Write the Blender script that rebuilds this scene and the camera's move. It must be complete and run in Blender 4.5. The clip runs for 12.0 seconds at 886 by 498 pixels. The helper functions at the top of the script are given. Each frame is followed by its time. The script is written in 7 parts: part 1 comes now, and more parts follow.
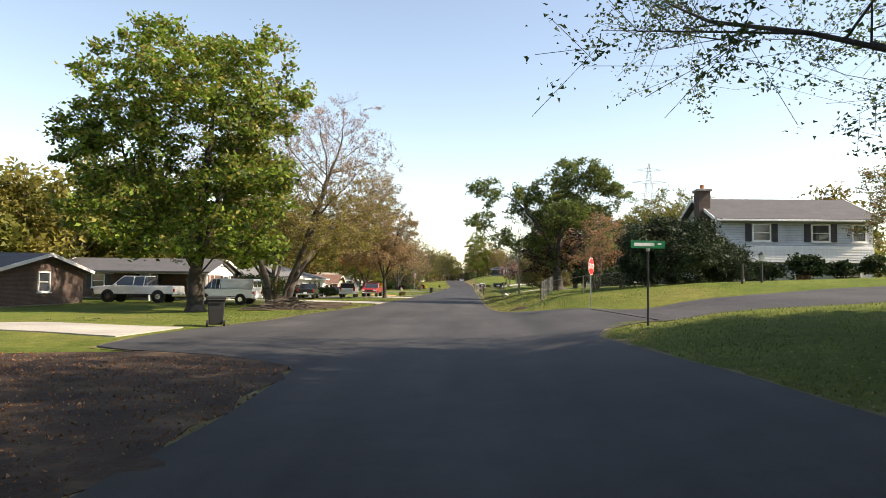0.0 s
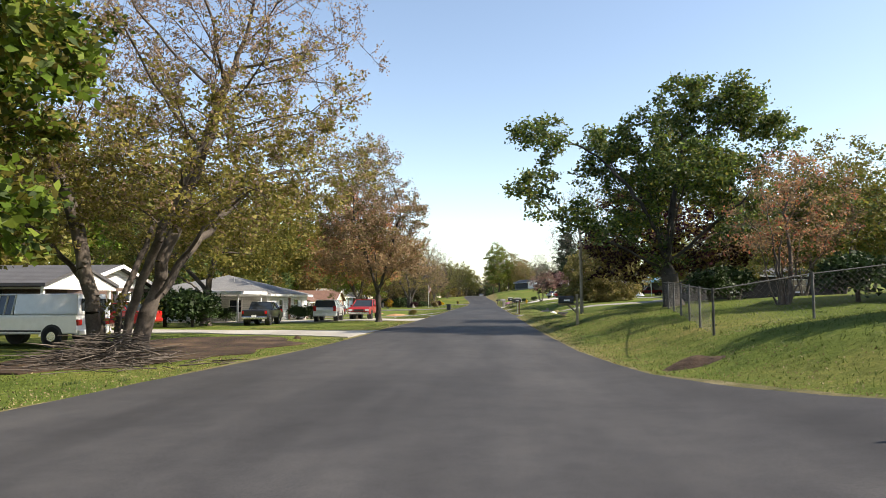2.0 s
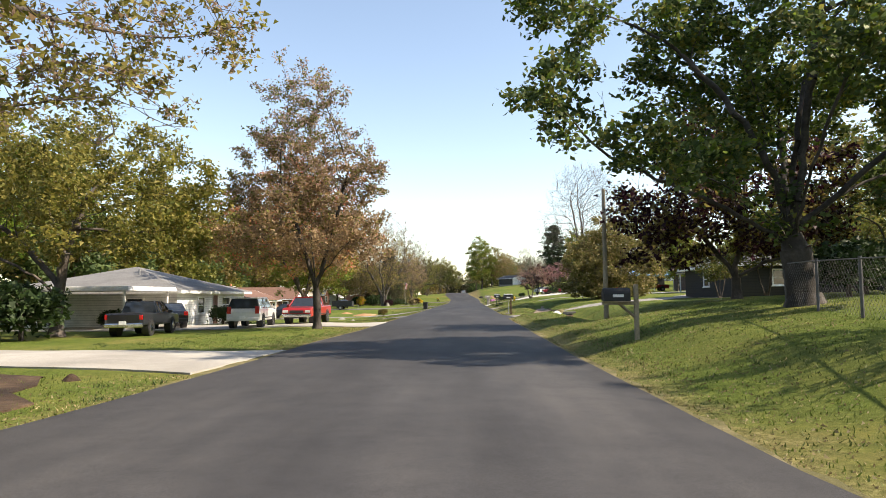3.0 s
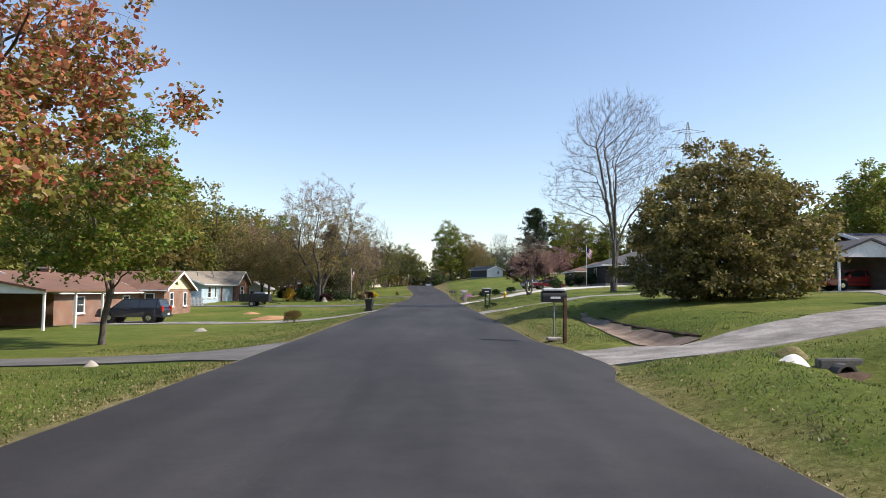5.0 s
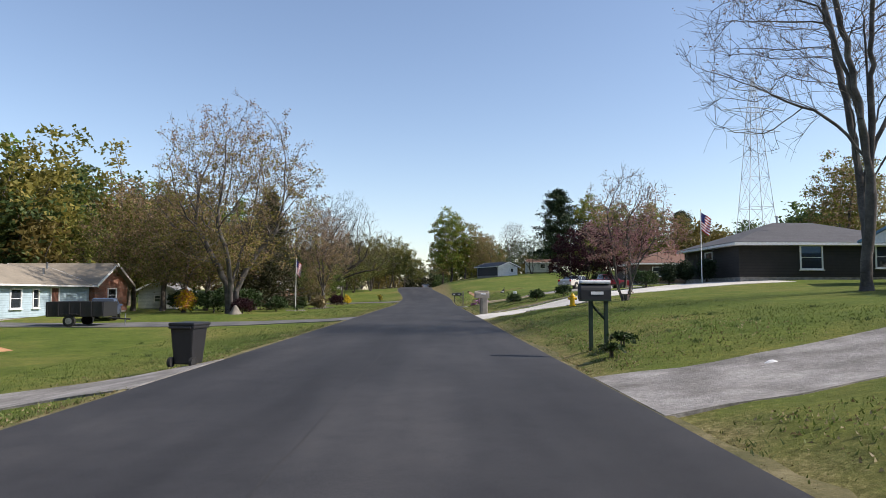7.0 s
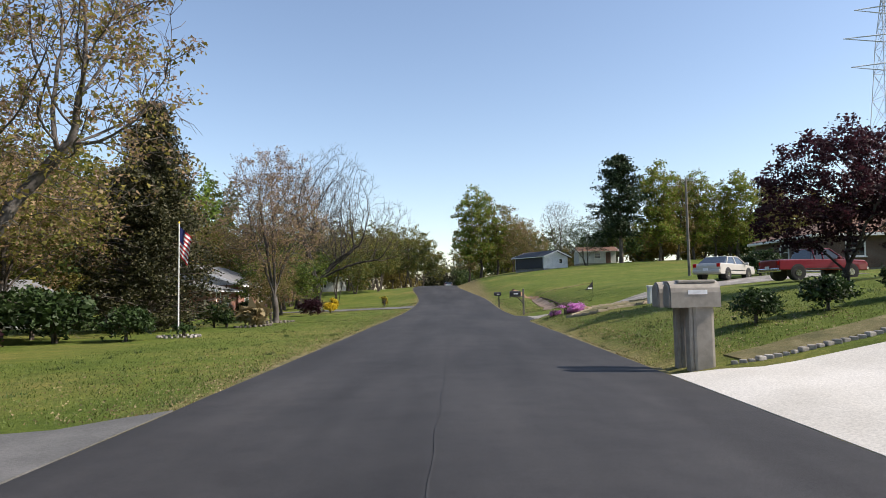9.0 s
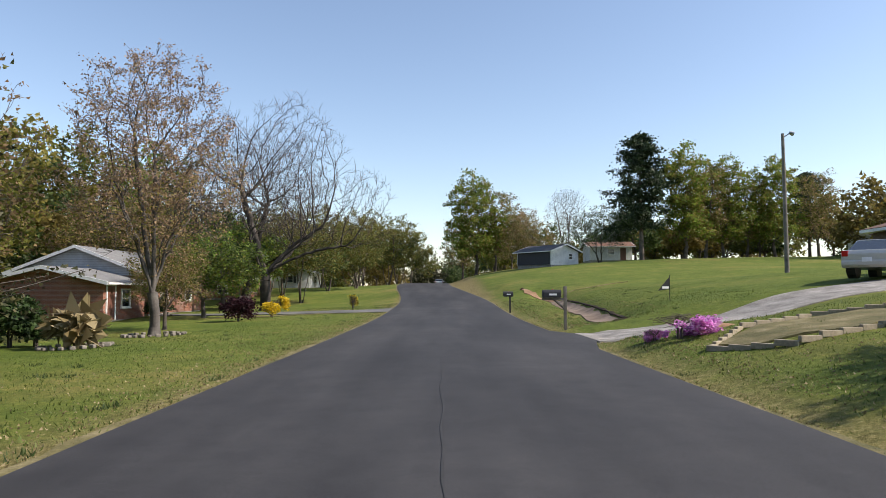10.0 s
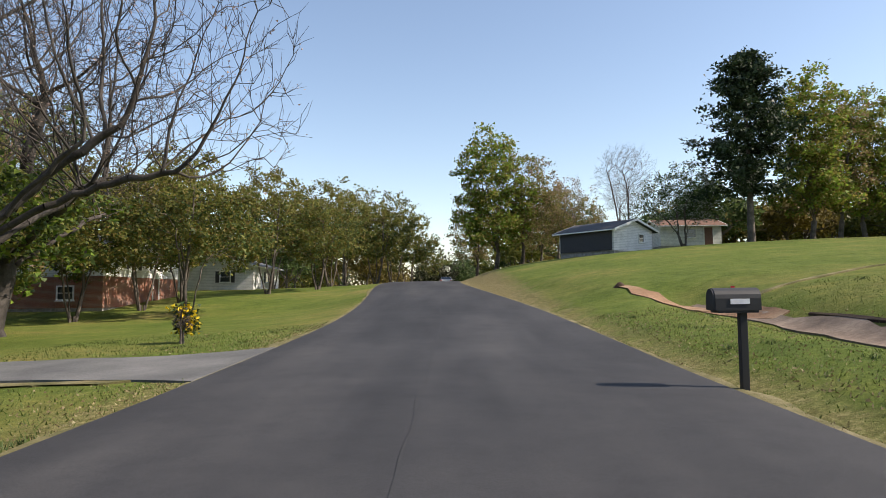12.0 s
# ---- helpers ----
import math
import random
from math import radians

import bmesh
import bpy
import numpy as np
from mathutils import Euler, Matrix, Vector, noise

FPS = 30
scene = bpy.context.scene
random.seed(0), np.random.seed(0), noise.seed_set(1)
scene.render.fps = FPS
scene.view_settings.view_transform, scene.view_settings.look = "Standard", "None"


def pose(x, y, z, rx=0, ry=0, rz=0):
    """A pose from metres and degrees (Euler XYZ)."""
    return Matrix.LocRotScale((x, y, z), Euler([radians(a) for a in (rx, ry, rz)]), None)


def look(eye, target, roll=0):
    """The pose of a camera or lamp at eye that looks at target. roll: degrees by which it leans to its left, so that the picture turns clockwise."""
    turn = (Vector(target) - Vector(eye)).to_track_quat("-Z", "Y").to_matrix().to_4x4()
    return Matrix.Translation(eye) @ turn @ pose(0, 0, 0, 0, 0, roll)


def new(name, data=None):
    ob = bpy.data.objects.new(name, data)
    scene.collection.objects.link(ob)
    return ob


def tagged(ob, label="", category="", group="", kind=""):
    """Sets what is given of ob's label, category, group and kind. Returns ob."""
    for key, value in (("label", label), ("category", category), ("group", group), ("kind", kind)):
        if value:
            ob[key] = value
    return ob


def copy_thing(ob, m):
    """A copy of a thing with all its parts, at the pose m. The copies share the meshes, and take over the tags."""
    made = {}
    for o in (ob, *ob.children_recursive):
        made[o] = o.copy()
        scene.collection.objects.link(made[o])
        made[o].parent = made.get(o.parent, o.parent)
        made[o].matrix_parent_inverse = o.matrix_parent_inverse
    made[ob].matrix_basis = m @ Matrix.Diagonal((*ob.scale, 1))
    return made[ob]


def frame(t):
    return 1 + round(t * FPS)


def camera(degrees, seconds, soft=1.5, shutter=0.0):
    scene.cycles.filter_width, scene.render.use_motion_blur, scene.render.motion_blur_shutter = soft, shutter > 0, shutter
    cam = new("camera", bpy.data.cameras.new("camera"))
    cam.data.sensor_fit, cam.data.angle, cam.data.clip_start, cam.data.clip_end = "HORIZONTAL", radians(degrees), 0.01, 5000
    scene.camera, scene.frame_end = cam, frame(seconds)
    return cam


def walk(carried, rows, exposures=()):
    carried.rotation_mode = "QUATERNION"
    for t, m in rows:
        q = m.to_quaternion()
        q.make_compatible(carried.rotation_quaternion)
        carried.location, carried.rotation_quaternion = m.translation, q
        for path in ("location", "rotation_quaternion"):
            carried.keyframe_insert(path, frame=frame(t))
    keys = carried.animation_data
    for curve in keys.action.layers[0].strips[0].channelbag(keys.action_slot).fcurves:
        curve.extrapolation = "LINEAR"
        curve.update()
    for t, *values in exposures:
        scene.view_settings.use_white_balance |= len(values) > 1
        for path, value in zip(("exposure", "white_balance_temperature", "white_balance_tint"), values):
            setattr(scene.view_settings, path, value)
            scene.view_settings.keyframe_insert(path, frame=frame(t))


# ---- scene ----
cam = camera(67.0, 12.0, soft=0.75)
PATH = [
    (0, pose(2.694, 0.000, 1.606, 92.96, -0.75, 2.34)),
    (0.5, pose(2.454, 5.915, 1.520, 92.97, -1.08, 3.48)),
    (1, pose(2.043, 11.807, 1.460, 93.31, -0.79, 4.17)),
    (1.5, pose(1.726, 17.438, 1.505, 93.84, 0.43, 4.42)),
    (2, pose(1.312, 23.690, 1.531, 94.33, 0.14, 3.81)),
    (2.5, pose(1.096, 30.793, 1.494, 93.95, -0.60, 3.11)),
    (3, pose(1.186, 37.797, 1.496, 94.10, 0.49, 2.28)),
    (3.2, pose(1.209, 40.676, 1.505, 94.22, 0.66, 1.91)),
    (4.8, pose(0.439, 68.169, 1.626, 93.63, -0.75, -0.69)),
    (5, pose(0.499, 71.904, 1.614, 93.51, -0.51, -0.81)),
    (5.5, pose(0.709, 81.330, 1.572, 93.49, -0.16, -1.06)),
    (6, pose(0.815, 90.829, 1.593, 93.63, -0.06, -1.18)),
    (6.5, pose(0.975, 100.265, 1.570, 93.51, -0.05, -1.01)),
    (7, pose(0.925, 109.792, 1.520, 93.75, -0.09, -0.86)),
    (7.2, pose(0.774, 113.552, 1.513, 93.88, 0.03, -0.47)),
    (8.8, pose(0.063, 140.212, 1.548, 93.63, 0.83, 0.95)),
    (9, pose(-0.023, 143.673, 1.530, 93.73, 1.03, 0.92)),
    (9.5, pose(-0.202, 152.391, 1.492, 93.94, -0.05, 0.27)),
    (10, pose(-0.221, 160.740, 1.498, 93.62, 0.07, 0.06)),
    (10.5, pose(-0.198, 168.941, 1.500, 93.65, -0.30, 0.03)),
    (11, pose(-0.110, 177.078, 1.503, 93.63, -0.31, 0.14)),
    (11.5, pose(0.013, 185.319, 1.521, 93.57, -0.75, 0.18)),
    (12, pose(0.120, 193.963, 1.463, 93.76, 0.67, 1.00)),
]
walk(cam, PATH, [(0.0, 0.95, 8000, 14), (0.5, 0.86, 7550, 13), (1.0, 0.83, 7350, 12), (2.0, 0.84, 7300, 12), (2.5, 0.94, 7500, 13), (3.2, 0.98, 7600, 13), (4.8, 0.48, 6750, 15), (5.5, 0.46, 6700, 15), (6.0, 0.37, 6650, 15), (7.2, 0.28, 6650, 15), (9.0, 0.42, 6800, 14), (11.0, 0.51, 6950, 14), (12.0, 0.54, 7100, 14)])

# ---- light ----
SUN_EL, SUN_AZ = 40.0, 97.0          # degrees; azimuth clockwise from +y, so the sun stands over the right-hand verge
world = bpy.data.worlds.new("sky")
scene.world = world
world.use_nodes = True
wn = world.node_tree
sky = wn.nodes.new("ShaderNodeTexSky")
sky.sky_type, sky.sun_disc = "NISHITA", False
sky.sun_elevation, sky.sun_rotation = radians(SUN_EL), radians(SUN_AZ)
sky.air_density, sky.dust_density, sky.ozone_density = 1.0, 0.5, 1.1
bg = next(n for n in wn.nodes if n.type == "BACKGROUND")
wn.links.new(sky.outputs[0], bg.inputs[0])
bg.inputs[1].default_value = 0.15
sun_data = bpy.data.lights.new("sun", "SUN")
sun_data.energy, sun_data.angle, sun_data.color = 5.0, radians(0.55), (1.0, 0.94, 0.85)
sun = new("sun", sun_data)
_sd = Vector((math.sin(radians(SUN_AZ)) * math.cos(radians(SUN_EL)), math.cos(radians(SUN_AZ)) * math.cos(radians(SUN_EL)), math.sin(radians(SUN_EL))))
sun.matrix_world = look(_sd * 100, (0, 0, 0))

# ---- materials ----
def nodes_of(name):
    m = bpy.data.materials.new(name)
    m.use_nodes = True
    nt = m.node_tree
    return m, nt, nt.nodes["Principled BSDF"], nt.nodes["Material Output"]


def tex_noise(nt, coord, scale, detail=4.0, rough=0.6):
    n = nt.nodes.new("ShaderNodeTexNoise")
    n.inputs["Scale"].default_value, n.inputs["Detail"].default_value, n.inputs["Roughness"].default_value = scale, detail, rough
    nt.links.new(coord, n.inputs["Vector"])
    return n.outputs["Fac"]


def ramp(nt, fac, stops):
    r = nt.nodes.new("ShaderNodeValToRGB")
    e = r.color_ramp.elements
    while len(e) < len(stops):
        e.new(0.5)
    for el, (p, c) in zip(e, stops):
        el.position, el.color = p, (*c, 1)
    nt.links.new(fac, r.inputs[0])
    return r.outputs[0]


def mix(nt, fac, a, b, kind="MIX"):
    m = nt.nodes.new("ShaderNodeMix")
    m.data_type, m.blend_type = "RGBA", kind
    for sock, v in ((m.inputs[0], fac), (m.inputs[6], a), (m.inputs[7], b)):
        if isinstance(v, (int, float)):
            sock.default_value = v
        elif isinstance(v, tuple):
            sock.default_value = (*v, 1)
        else:
            nt.links.new(v, sock)
    return m.outputs[2]


def bump(nt, height, strength, distance):
    b = nt.nodes.new("ShaderNodeBump")
    b.inputs["Strength"].default_value, b.inputs["Distance"].default_value = strength, distance
    nt.links.new(height, b.inputs["Height"])
    return b.outputs[0]


def position(nt):
    return nt.nodes.new("ShaderNodeNewGeometry").outputs["Position"]


def local(nt):
    return nt.nodes.new("ShaderNodeTexCoord").outputs["Object"]


def mottled(name, dark, mid, light, big, small, rough=0.9, bump_d=0.01, fine=None, metal=0.0, world_co=False, spec=0.3):
    """A surface with variation at two scales: broad stains and fine grain."""
    m, nt, p, _ = nodes_of(name)
    co = position(nt) if world_co else local(nt)
    broad = ramp(nt, tex_noise(nt, co, big, 3.0), [(0.3, dark), (0.52, mid), (0.72, light)])
    grain = tex_noise(nt, co, small, 5.0, 0.7)
    g = ramp(nt, grain, [(0.3, (0.62, 0.62, 0.62)), (0.7, (1.25, 1.25, 1.25))])
    nt.links.new(mix(nt, 0.75, broad, g, "MULTIPLY"), p.inputs["Base Color"])
    p.inputs["Roughness"].default_value, p.inputs["Metallic"].default_value = rough, metal
    p.inputs["Specular IOR Level"].default_value = spec
    if bump_d:
        nt.links.new(bump(nt, grain, 0.6, bump_d), p.inputs["Normal"])
    return m


def plain(name, colour, rough=0.5, metal=0.0, coat=0.0, wear=0.12):
    m, nt, p, _ = nodes_of(name)
    n = tex_noise(nt, local(nt), 6.0, 4.0)
    lo = tuple(c * (1 - wear) for c in colour)
    hi = tuple(min(1, c * (1 + wear)) for c in colour)
    nt.links.new(ramp(nt, n, [(0.3, lo), (0.7, hi)]), p.inputs["Base Color"])
    p.inputs["Roughness"].default_value, p.inputs["Metallic"].default_value, p.inputs["Coat Weight"].default_value = rough, metal, coat
    return m


def leaf_mat(name, a, b, c, thin=0.45):
    """Leaves: each one takes its own shade, and lets some light through."""
    m, nt, p, out = nodes_of(name)
    rnd = nt.nodes.new("ShaderNodeNewGeometry").outputs["Random Per Island"]
    col = ramp(nt, rnd, [(0.0, a), (0.5, b), (1.0, c)])
    patch = ramp(nt, tex_noise(nt, local(nt), 0.45, 2.0), [(0.35, (0.72, 0.72, 0.72)), (0.65, (1.2, 1.2, 1.2))])
    col = mix(nt, 1.0, col, patch, "MULTIPLY")
    nt.links.new(col, p.inputs["Base Color"])
    p.inputs["Roughness"].default_value = 0.55
    p.inputs["Specular IOR Level"].default_value = 0.25
    tr = nt.nodes.new("ShaderNodeBsdfTranslucent")
    nt.links.new(col, tr.inputs[0])
    ms = nt.nodes.new("ShaderNodeMixShader")
    ms.inputs[0].default_value = thin
    nt.links.new(p.outputs[0], ms.inputs[1])
    nt.links.new(tr.outputs[0], ms.inputs[2])
    nt.links.new(ms.outputs[0], out.inputs[0])
    return m


def brick_mat(name, a, b, mortar):
    m, nt, p, _ = nodes_of(name)
    geo = nt.nodes.new("ShaderNodeNewGeometry")
    sep = nt.nodes.new("ShaderNodeSeparateXYZ")
    nt.links.new(geo.outputs["Position"], sep.inputs[0])
    add = nt.nodes.new("ShaderNodeMath")
    nt.links.new(sep.outputs[0], add.inputs[0])
    nt.links.new(sep.outputs[1], add.inputs[1])
    com = nt.nodes.new("ShaderNodeCombineXYZ")
    nt.links.new(add.outputs[0], com.inputs[0])
    nt.links.new(sep.outputs[2], com.inputs[1])
    br = nt.nodes.new("ShaderNodeTexBrick")
    br.inputs["Scale"].default_value = 1.0
    br.inputs["Brick Width"].default_value, br.inputs["Row Height"].default_value, br.inputs["Mortar Size"].default_value = 0.215, 0.075, 0.008
    for k, c in (("Color1", a), ("Color2", b), ("Mortar", mortar)):
        br.inputs[k].default_value = (*c, 1)
    nt.links.new(com.outputs[0], br.inputs["Vector"])
    broad = ramp(nt, tex_noise(nt, geo.outputs["Position"], 0.8, 3.0), [(0.3, (0.7, 0.7, 0.7)), (0.7, (1.2, 1.2, 1.2))])
    nt.links.new(mix(nt, 0.8, br.outputs[0], broad, "MULTIPLY"), p.inputs["Base Color"])
    p.inputs["Roughness"].default_value = 0.9
    nt.links.new(bump(nt, br.outputs["Fac"], -0.5, 0.006), p.inputs["Normal"])
    return m


def stripes_mat(name, a, b, axis, pitch, duty, rough=0.8, relief=0.01):
    """Courses that are too fine to build one by one: lap siding, shingle rows, ribbed sheet."""
    m, nt, p, _ = nodes_of(name)
    geo = nt.nodes.new("ShaderNodeNewGeometry")
    sep = nt.nodes.new("ShaderNodeSeparateXYZ")
    nt.links.new(geo.outputs["Position"], sep.inputs[0])
    mul = nt.nodes.new("ShaderNodeMath")
    mul.operation, mul.inputs[1].default_value = "MULTIPLY", 1.0 / pitch
    nt.links.new(sep.outputs[axis], mul.inputs[0])
    fr = nt.nodes.new("ShaderNodeMath")
    fr.operation = "FRACT"
    nt.links.new(mul.outputs[0], fr.inputs[0])
    band = ramp(nt, fr.outputs[0], [(0.0, b), (duty, b), (min(0.99, duty + 0.12), a), (1.0, a)])
    g = ramp(nt, tex_noise(nt, geo.outputs["Position"], 1.3, 5.0, 0.7), [(0.3, (0.75, 0.75, 0.75)), (0.7, (1.15, 1.15, 1.15))])
    nt.links.new(mix(nt, 0.8, band, g, "MULTIPLY"), p.inputs["Base Color"])
    p.inputs["Roughness"].default_value = rough
    nt.links.new(bump(nt, fr.outputs[0], 0.4, relief), p.inputs["Normal"])
    return m


def asphalt_mat():
    m, nt, p, _ = nodes_of("asphalt")
    co = position(nt)
    st = nt.nodes.new("ShaderNodeMapping")
    st.inputs["Scale"].default_value = (1.0, 0.12, 1.0)
    nt.links.new(co, st.inputs[0])
    lane = ramp(nt, tex_noise(nt, st.outputs[0], 0.55, 3.0), [(0.32, (0.021, 0.021, 0.0225)), (0.5, (0.033, 0.033, 0.035)), (0.68, (0.047, 0.046, 0.047))])
    grain = tex_noise(nt, co, 60.0, 6.0, 0.8)
    g = ramp(nt, grain, [(0.35, (0.55, 0.55, 0.55)), (0.68, (1.4, 1.4, 1.4))])
    patch = ramp(nt, tex_noise(nt, co, 0.16, 2.0), [(0.4, (0.8, 0.8, 0.81)), (0.6, (1.12, 1.11, 1.1))])
    blotch = ramp(nt, tex_noise(nt, co, 1.4, 5.0, 0.75), [(0.36, (0.78, 0.78, 0.8)), (0.5, (1.0, 1.0, 1.0)), (0.66, (1.2, 1.18, 1.15))])
    c = mix(nt, 0.8, mix(nt, 0.8, mix(nt, 0.8, lane, g, "MULTIPLY"), patch, "MULTIPLY"), blotch, "MULTIPLY")
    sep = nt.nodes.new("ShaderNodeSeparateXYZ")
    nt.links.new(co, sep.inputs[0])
    old = ramp(nt, map_range(nt, sep.outputs[1], 10.0, 64.0), [(0.0, (1.0, 1.0, 1.0)), (0.13, (1.36, 1.34, 1.31)), (0.93, (1.36, 1.34, 1.31)), (1.0, (1.0, 1.0, 1.0))])    # older, paler surfacing up to one joint; darker near end paints in tree shade
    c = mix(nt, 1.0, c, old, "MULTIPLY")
    nt.links.new(c, p.inputs["Base Color"])
    p.inputs["Roughness"].default_value = 0.82
    p.inputs["Specular IOR Level"].default_value = 0.35
    nt.links.new(bump(nt, grain, 0.5, 0.006), p.inputs["Normal"])
    return m


def grass_mat():
    """Spring lawn: green, yellowed and bare patches; along the asphalt a worn, leaf-strewn edge."""
    m, nt, p, _ = nodes_of("lawn")
    co = position(nt)
    broad = ramp(nt, tex_noise(nt, co, 0.13, 5.0, 0.7), [(0.28, (0.068, 0.106, 0.018)), (0.48, (0.102, 0.135, 0.027)), (0.6, (0.142, 0.152, 0.039)), (0.74, (0.2, 0.166, 0.064))])
    mid = ramp(nt, tex_noise(nt, co, 1.1, 6.0, 0.8), [(0.32, (0.6, 0.68, 0.58)), (0.5, (0.97, 0.97, 0.97)), (0.68, (1.32, 1.2, 1.2))])
    fine = tex_noise(nt, co, 7.0, 6.0, 0.9)
    f = ramp(nt, fine, [(0.32, (0.55, 0.62, 0.5)), (0.5, (0.97, 0.97, 0.97)), (0.66, (1.5, 1.4, 1.35))])
    c = mix(nt, 0.85, mix(nt, 0.85, broad, mid, "MULTIPLY"), f, "MULTIPLY")
    # dry flecks: clover heads, dead leaves and straw
    fleck = ramp(nt, tex_noise(nt, co, 5.0, 3.0, 0.95), [(0.63, (0, 0, 0)), (0.7, (1, 1, 1))])
    c = mix(nt, mix(nt, 1.0, fleck, (0.55, 0.55, 0.55), "MULTIPLY"), c, (0.3, 0.27, 0.13))
    # the worn edge beside the road
    sep = nt.nodes.new("ShaderNodeSeparateXYZ")
    nt.links.new(co, sep.inputs[0])
    ab = nt.nodes.new("ShaderNodeMath")
    ab.operation = "ABSOLUTE"
    nt.links.new(sep.outputs[0], ab.inputs[0])
    wob = nt.nodes.new("ShaderNodeMath")
    wob.operation, wob.inputs[1].default_value = "MULTIPLY_ADD", 2.6
    nt.links.new(tex_noise(nt, co, 0.9, 5.0, 0.75), wob.inputs[0])
    nt.links.new(ab.outputs[0], wob.inputs[2])
    edge = ramp(nt, map_range(nt, wob.outputs[0], 4.6, 7.2), [(0.0, (0.9, 0.9, 0.9)), (0.28, (0.6, 0.6, 0.6)), (0.58, (0, 0, 0))])
    dry = ramp(nt, fine, [(0.35, (0.06, 0.05, 0.02)), (0.5, (0.17, 0.135, 0.06)), (0.62, (0.34, 0.28, 0.15))])
    c = mix(nt, edge, c, dry)
    nt.links.new(c, p.inputs["Base Color"])
    p.inputs["Roughness"].default_value = 0.95
    p.inputs["Specular IOR Level"].default_value = 0.1
    nt.links.new(bump(nt, fine, 0.8, 0.06), p.inputs["Normal"])
    return m


def map_range(nt, v, a, b):
    n = nt.nodes.new("ShaderNodeMapRange")
    n.inputs["From Min"].default_value, n.inputs["From Max"].default_value = a, b
    nt.links.new(v, n.inputs["Value"])
    return n.outputs["Result"]


ASPHALT, GRASS = asphalt_mat(), grass_mat()
CONCRETE = mottled("concrete", (0.27, 0.255, 0.225), (0.36, 0.34, 0.30), (0.44, 0.42, 0.37), 0.35, 30.0, 0.9, 0.004, world_co=True)
PALE = mottled("pale_concrete", (0.46, 0.44, 0.39), (0.56, 0.54, 0.49), (0.64, 0.62, 0.57), 0.35, 30.0, 0.9, 0.004, world_co=True)
GRAVEL = mottled("gravel", (0.16, 0.15, 0.135), (0.27, 0.255, 0.235), (0.4, 0.38, 0.35), 1.1, 14.0, 0.95, 0.08, world_co=True)
WORN = mottled("worn_asphalt", (0.09, 0.09, 0.09), (0.13, 0.13, 0.125), (0.18, 0.175, 0.17), 0.6, 26.0, 0.95, 0.015, world_co=True)
DIRT = mottled("red_earth", (0.17, 0.09, 0.05), (0.27, 0.16, 0.09), (0.38, 0.26, 0.16), 0.7, 9.0, 0.95, 0.04, world_co=True)
ORANGE_SOIL = mottled("orange_soil", (0.3, 0.16, 0.08), (0.4, 0.22, 0.11), (0.48, 0.3, 0.16), 1.2, 12.0, 0.95, 0.03)
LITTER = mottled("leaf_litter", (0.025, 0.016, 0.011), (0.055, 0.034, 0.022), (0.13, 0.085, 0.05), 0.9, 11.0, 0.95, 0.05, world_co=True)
VERGE = mottled("dry_verge", (0.085, 0.085, 0.03), (0.15, 0.13, 0.055), (0.26, 0.22, 0.12), 1.4, 18.0, 0.95, 0.05, world_co=True)
DITCH = mottled("ditch_lining", (0.12, 0.088, 0.065), (0.21, 0.155, 0.115), (0.31, 0.24, 0.18), 0.8, 10.0, 0.9, 0.02, world_co=True)
STONE = mottled("stone", (0.2, 0.19, 0.17), (0.32, 0.3, 0.27), (0.45, 0.42, 0.38), 3.0, 25.0, 0.9, 0.01)
BARK = mottled("bark", (0.06, 0.05, 0.042), (0.11, 0.092, 0.078), (0.17, 0.145, 0.12), 1.5, 14.0, 0.95, 0.03)
BARK_DARK = mottled("dark_bark", (0.03, 0.026, 0.022), (0.06, 0.052, 0.045), (0.11, 0.095, 0.085), 1.5, 14.0, 0.95, 0.03)
BARK_GREY = mottled("grey_bark", (0.06, 0.053, 0.048), (0.11, 0.098, 0.088), (0.17, 0.155, 0.14), 1.5, 14.0, 0.95, 0.02)
WOOD = mottled("weathered_wood", (0.12, 0.105, 0.09), (0.2, 0.18, 0.15), (0.29, 0.26, 0.22), 2.0, 20.0, 0.85, 0.006)
POLE_WOOD = mottled("pole_wood", (0.24, 0.2, 0.14), (0.33, 0.28, 0.2), (0.42, 0.36, 0.27), 1.5, 16.0, 0.9, 0.008)
BRICK = brick_mat("red_brick", (0.30, 0.105, 0.06), (0.22, 0.075, 0.045), (0.34, 0.29, 0.24))
BRICK_DARK = brick_mat("dark_brick", (0.11, 0.062, 0.045), (0.075, 0.045, 0.036), (0.16, 0.14, 0.12))
BRICK_TAN = brick_mat("orange_brick", (0.25, 0.115, 0.068), (0.19, 0.085, 0.05), (0.28, 0.25, 0.21))
SIDING = stripes_mat("white_siding", (0.74, 0.74, 0.73), (0.42, 0.43, 0.44), 2, 0.16, 0.1)
SIDING_GREY = stripes_mat("grey_siding", (0.50, 0.53, 0.57), (0.3, 0.32, 0.35), 2, 0.16, 0.1)
SIDING_BLUE = stripes_mat("pale_blue_siding", (0.40, 0.52, 0.58), (0.28, 0.36, 0.41), 2, 0.16, 0.1)
CREAM = stripes_mat("cream_siding", (0.62, 0.56, 0.42), (0.42, 0.38, 0.29), 2, 0.2, 0.1)
SHINGLE_GREY = stripes_mat("grey_shingles", (0.19, 0.19, 0.185), (0.11, 0.11, 0.108), 2, 0.07, 0.2, 0.95)
SHINGLE_DARK = stripes_mat("dark_shingles", (0.085, 0.085, 0.09), (0.05, 0.05, 0.053), 2, 0.07, 0.2, 0.95)
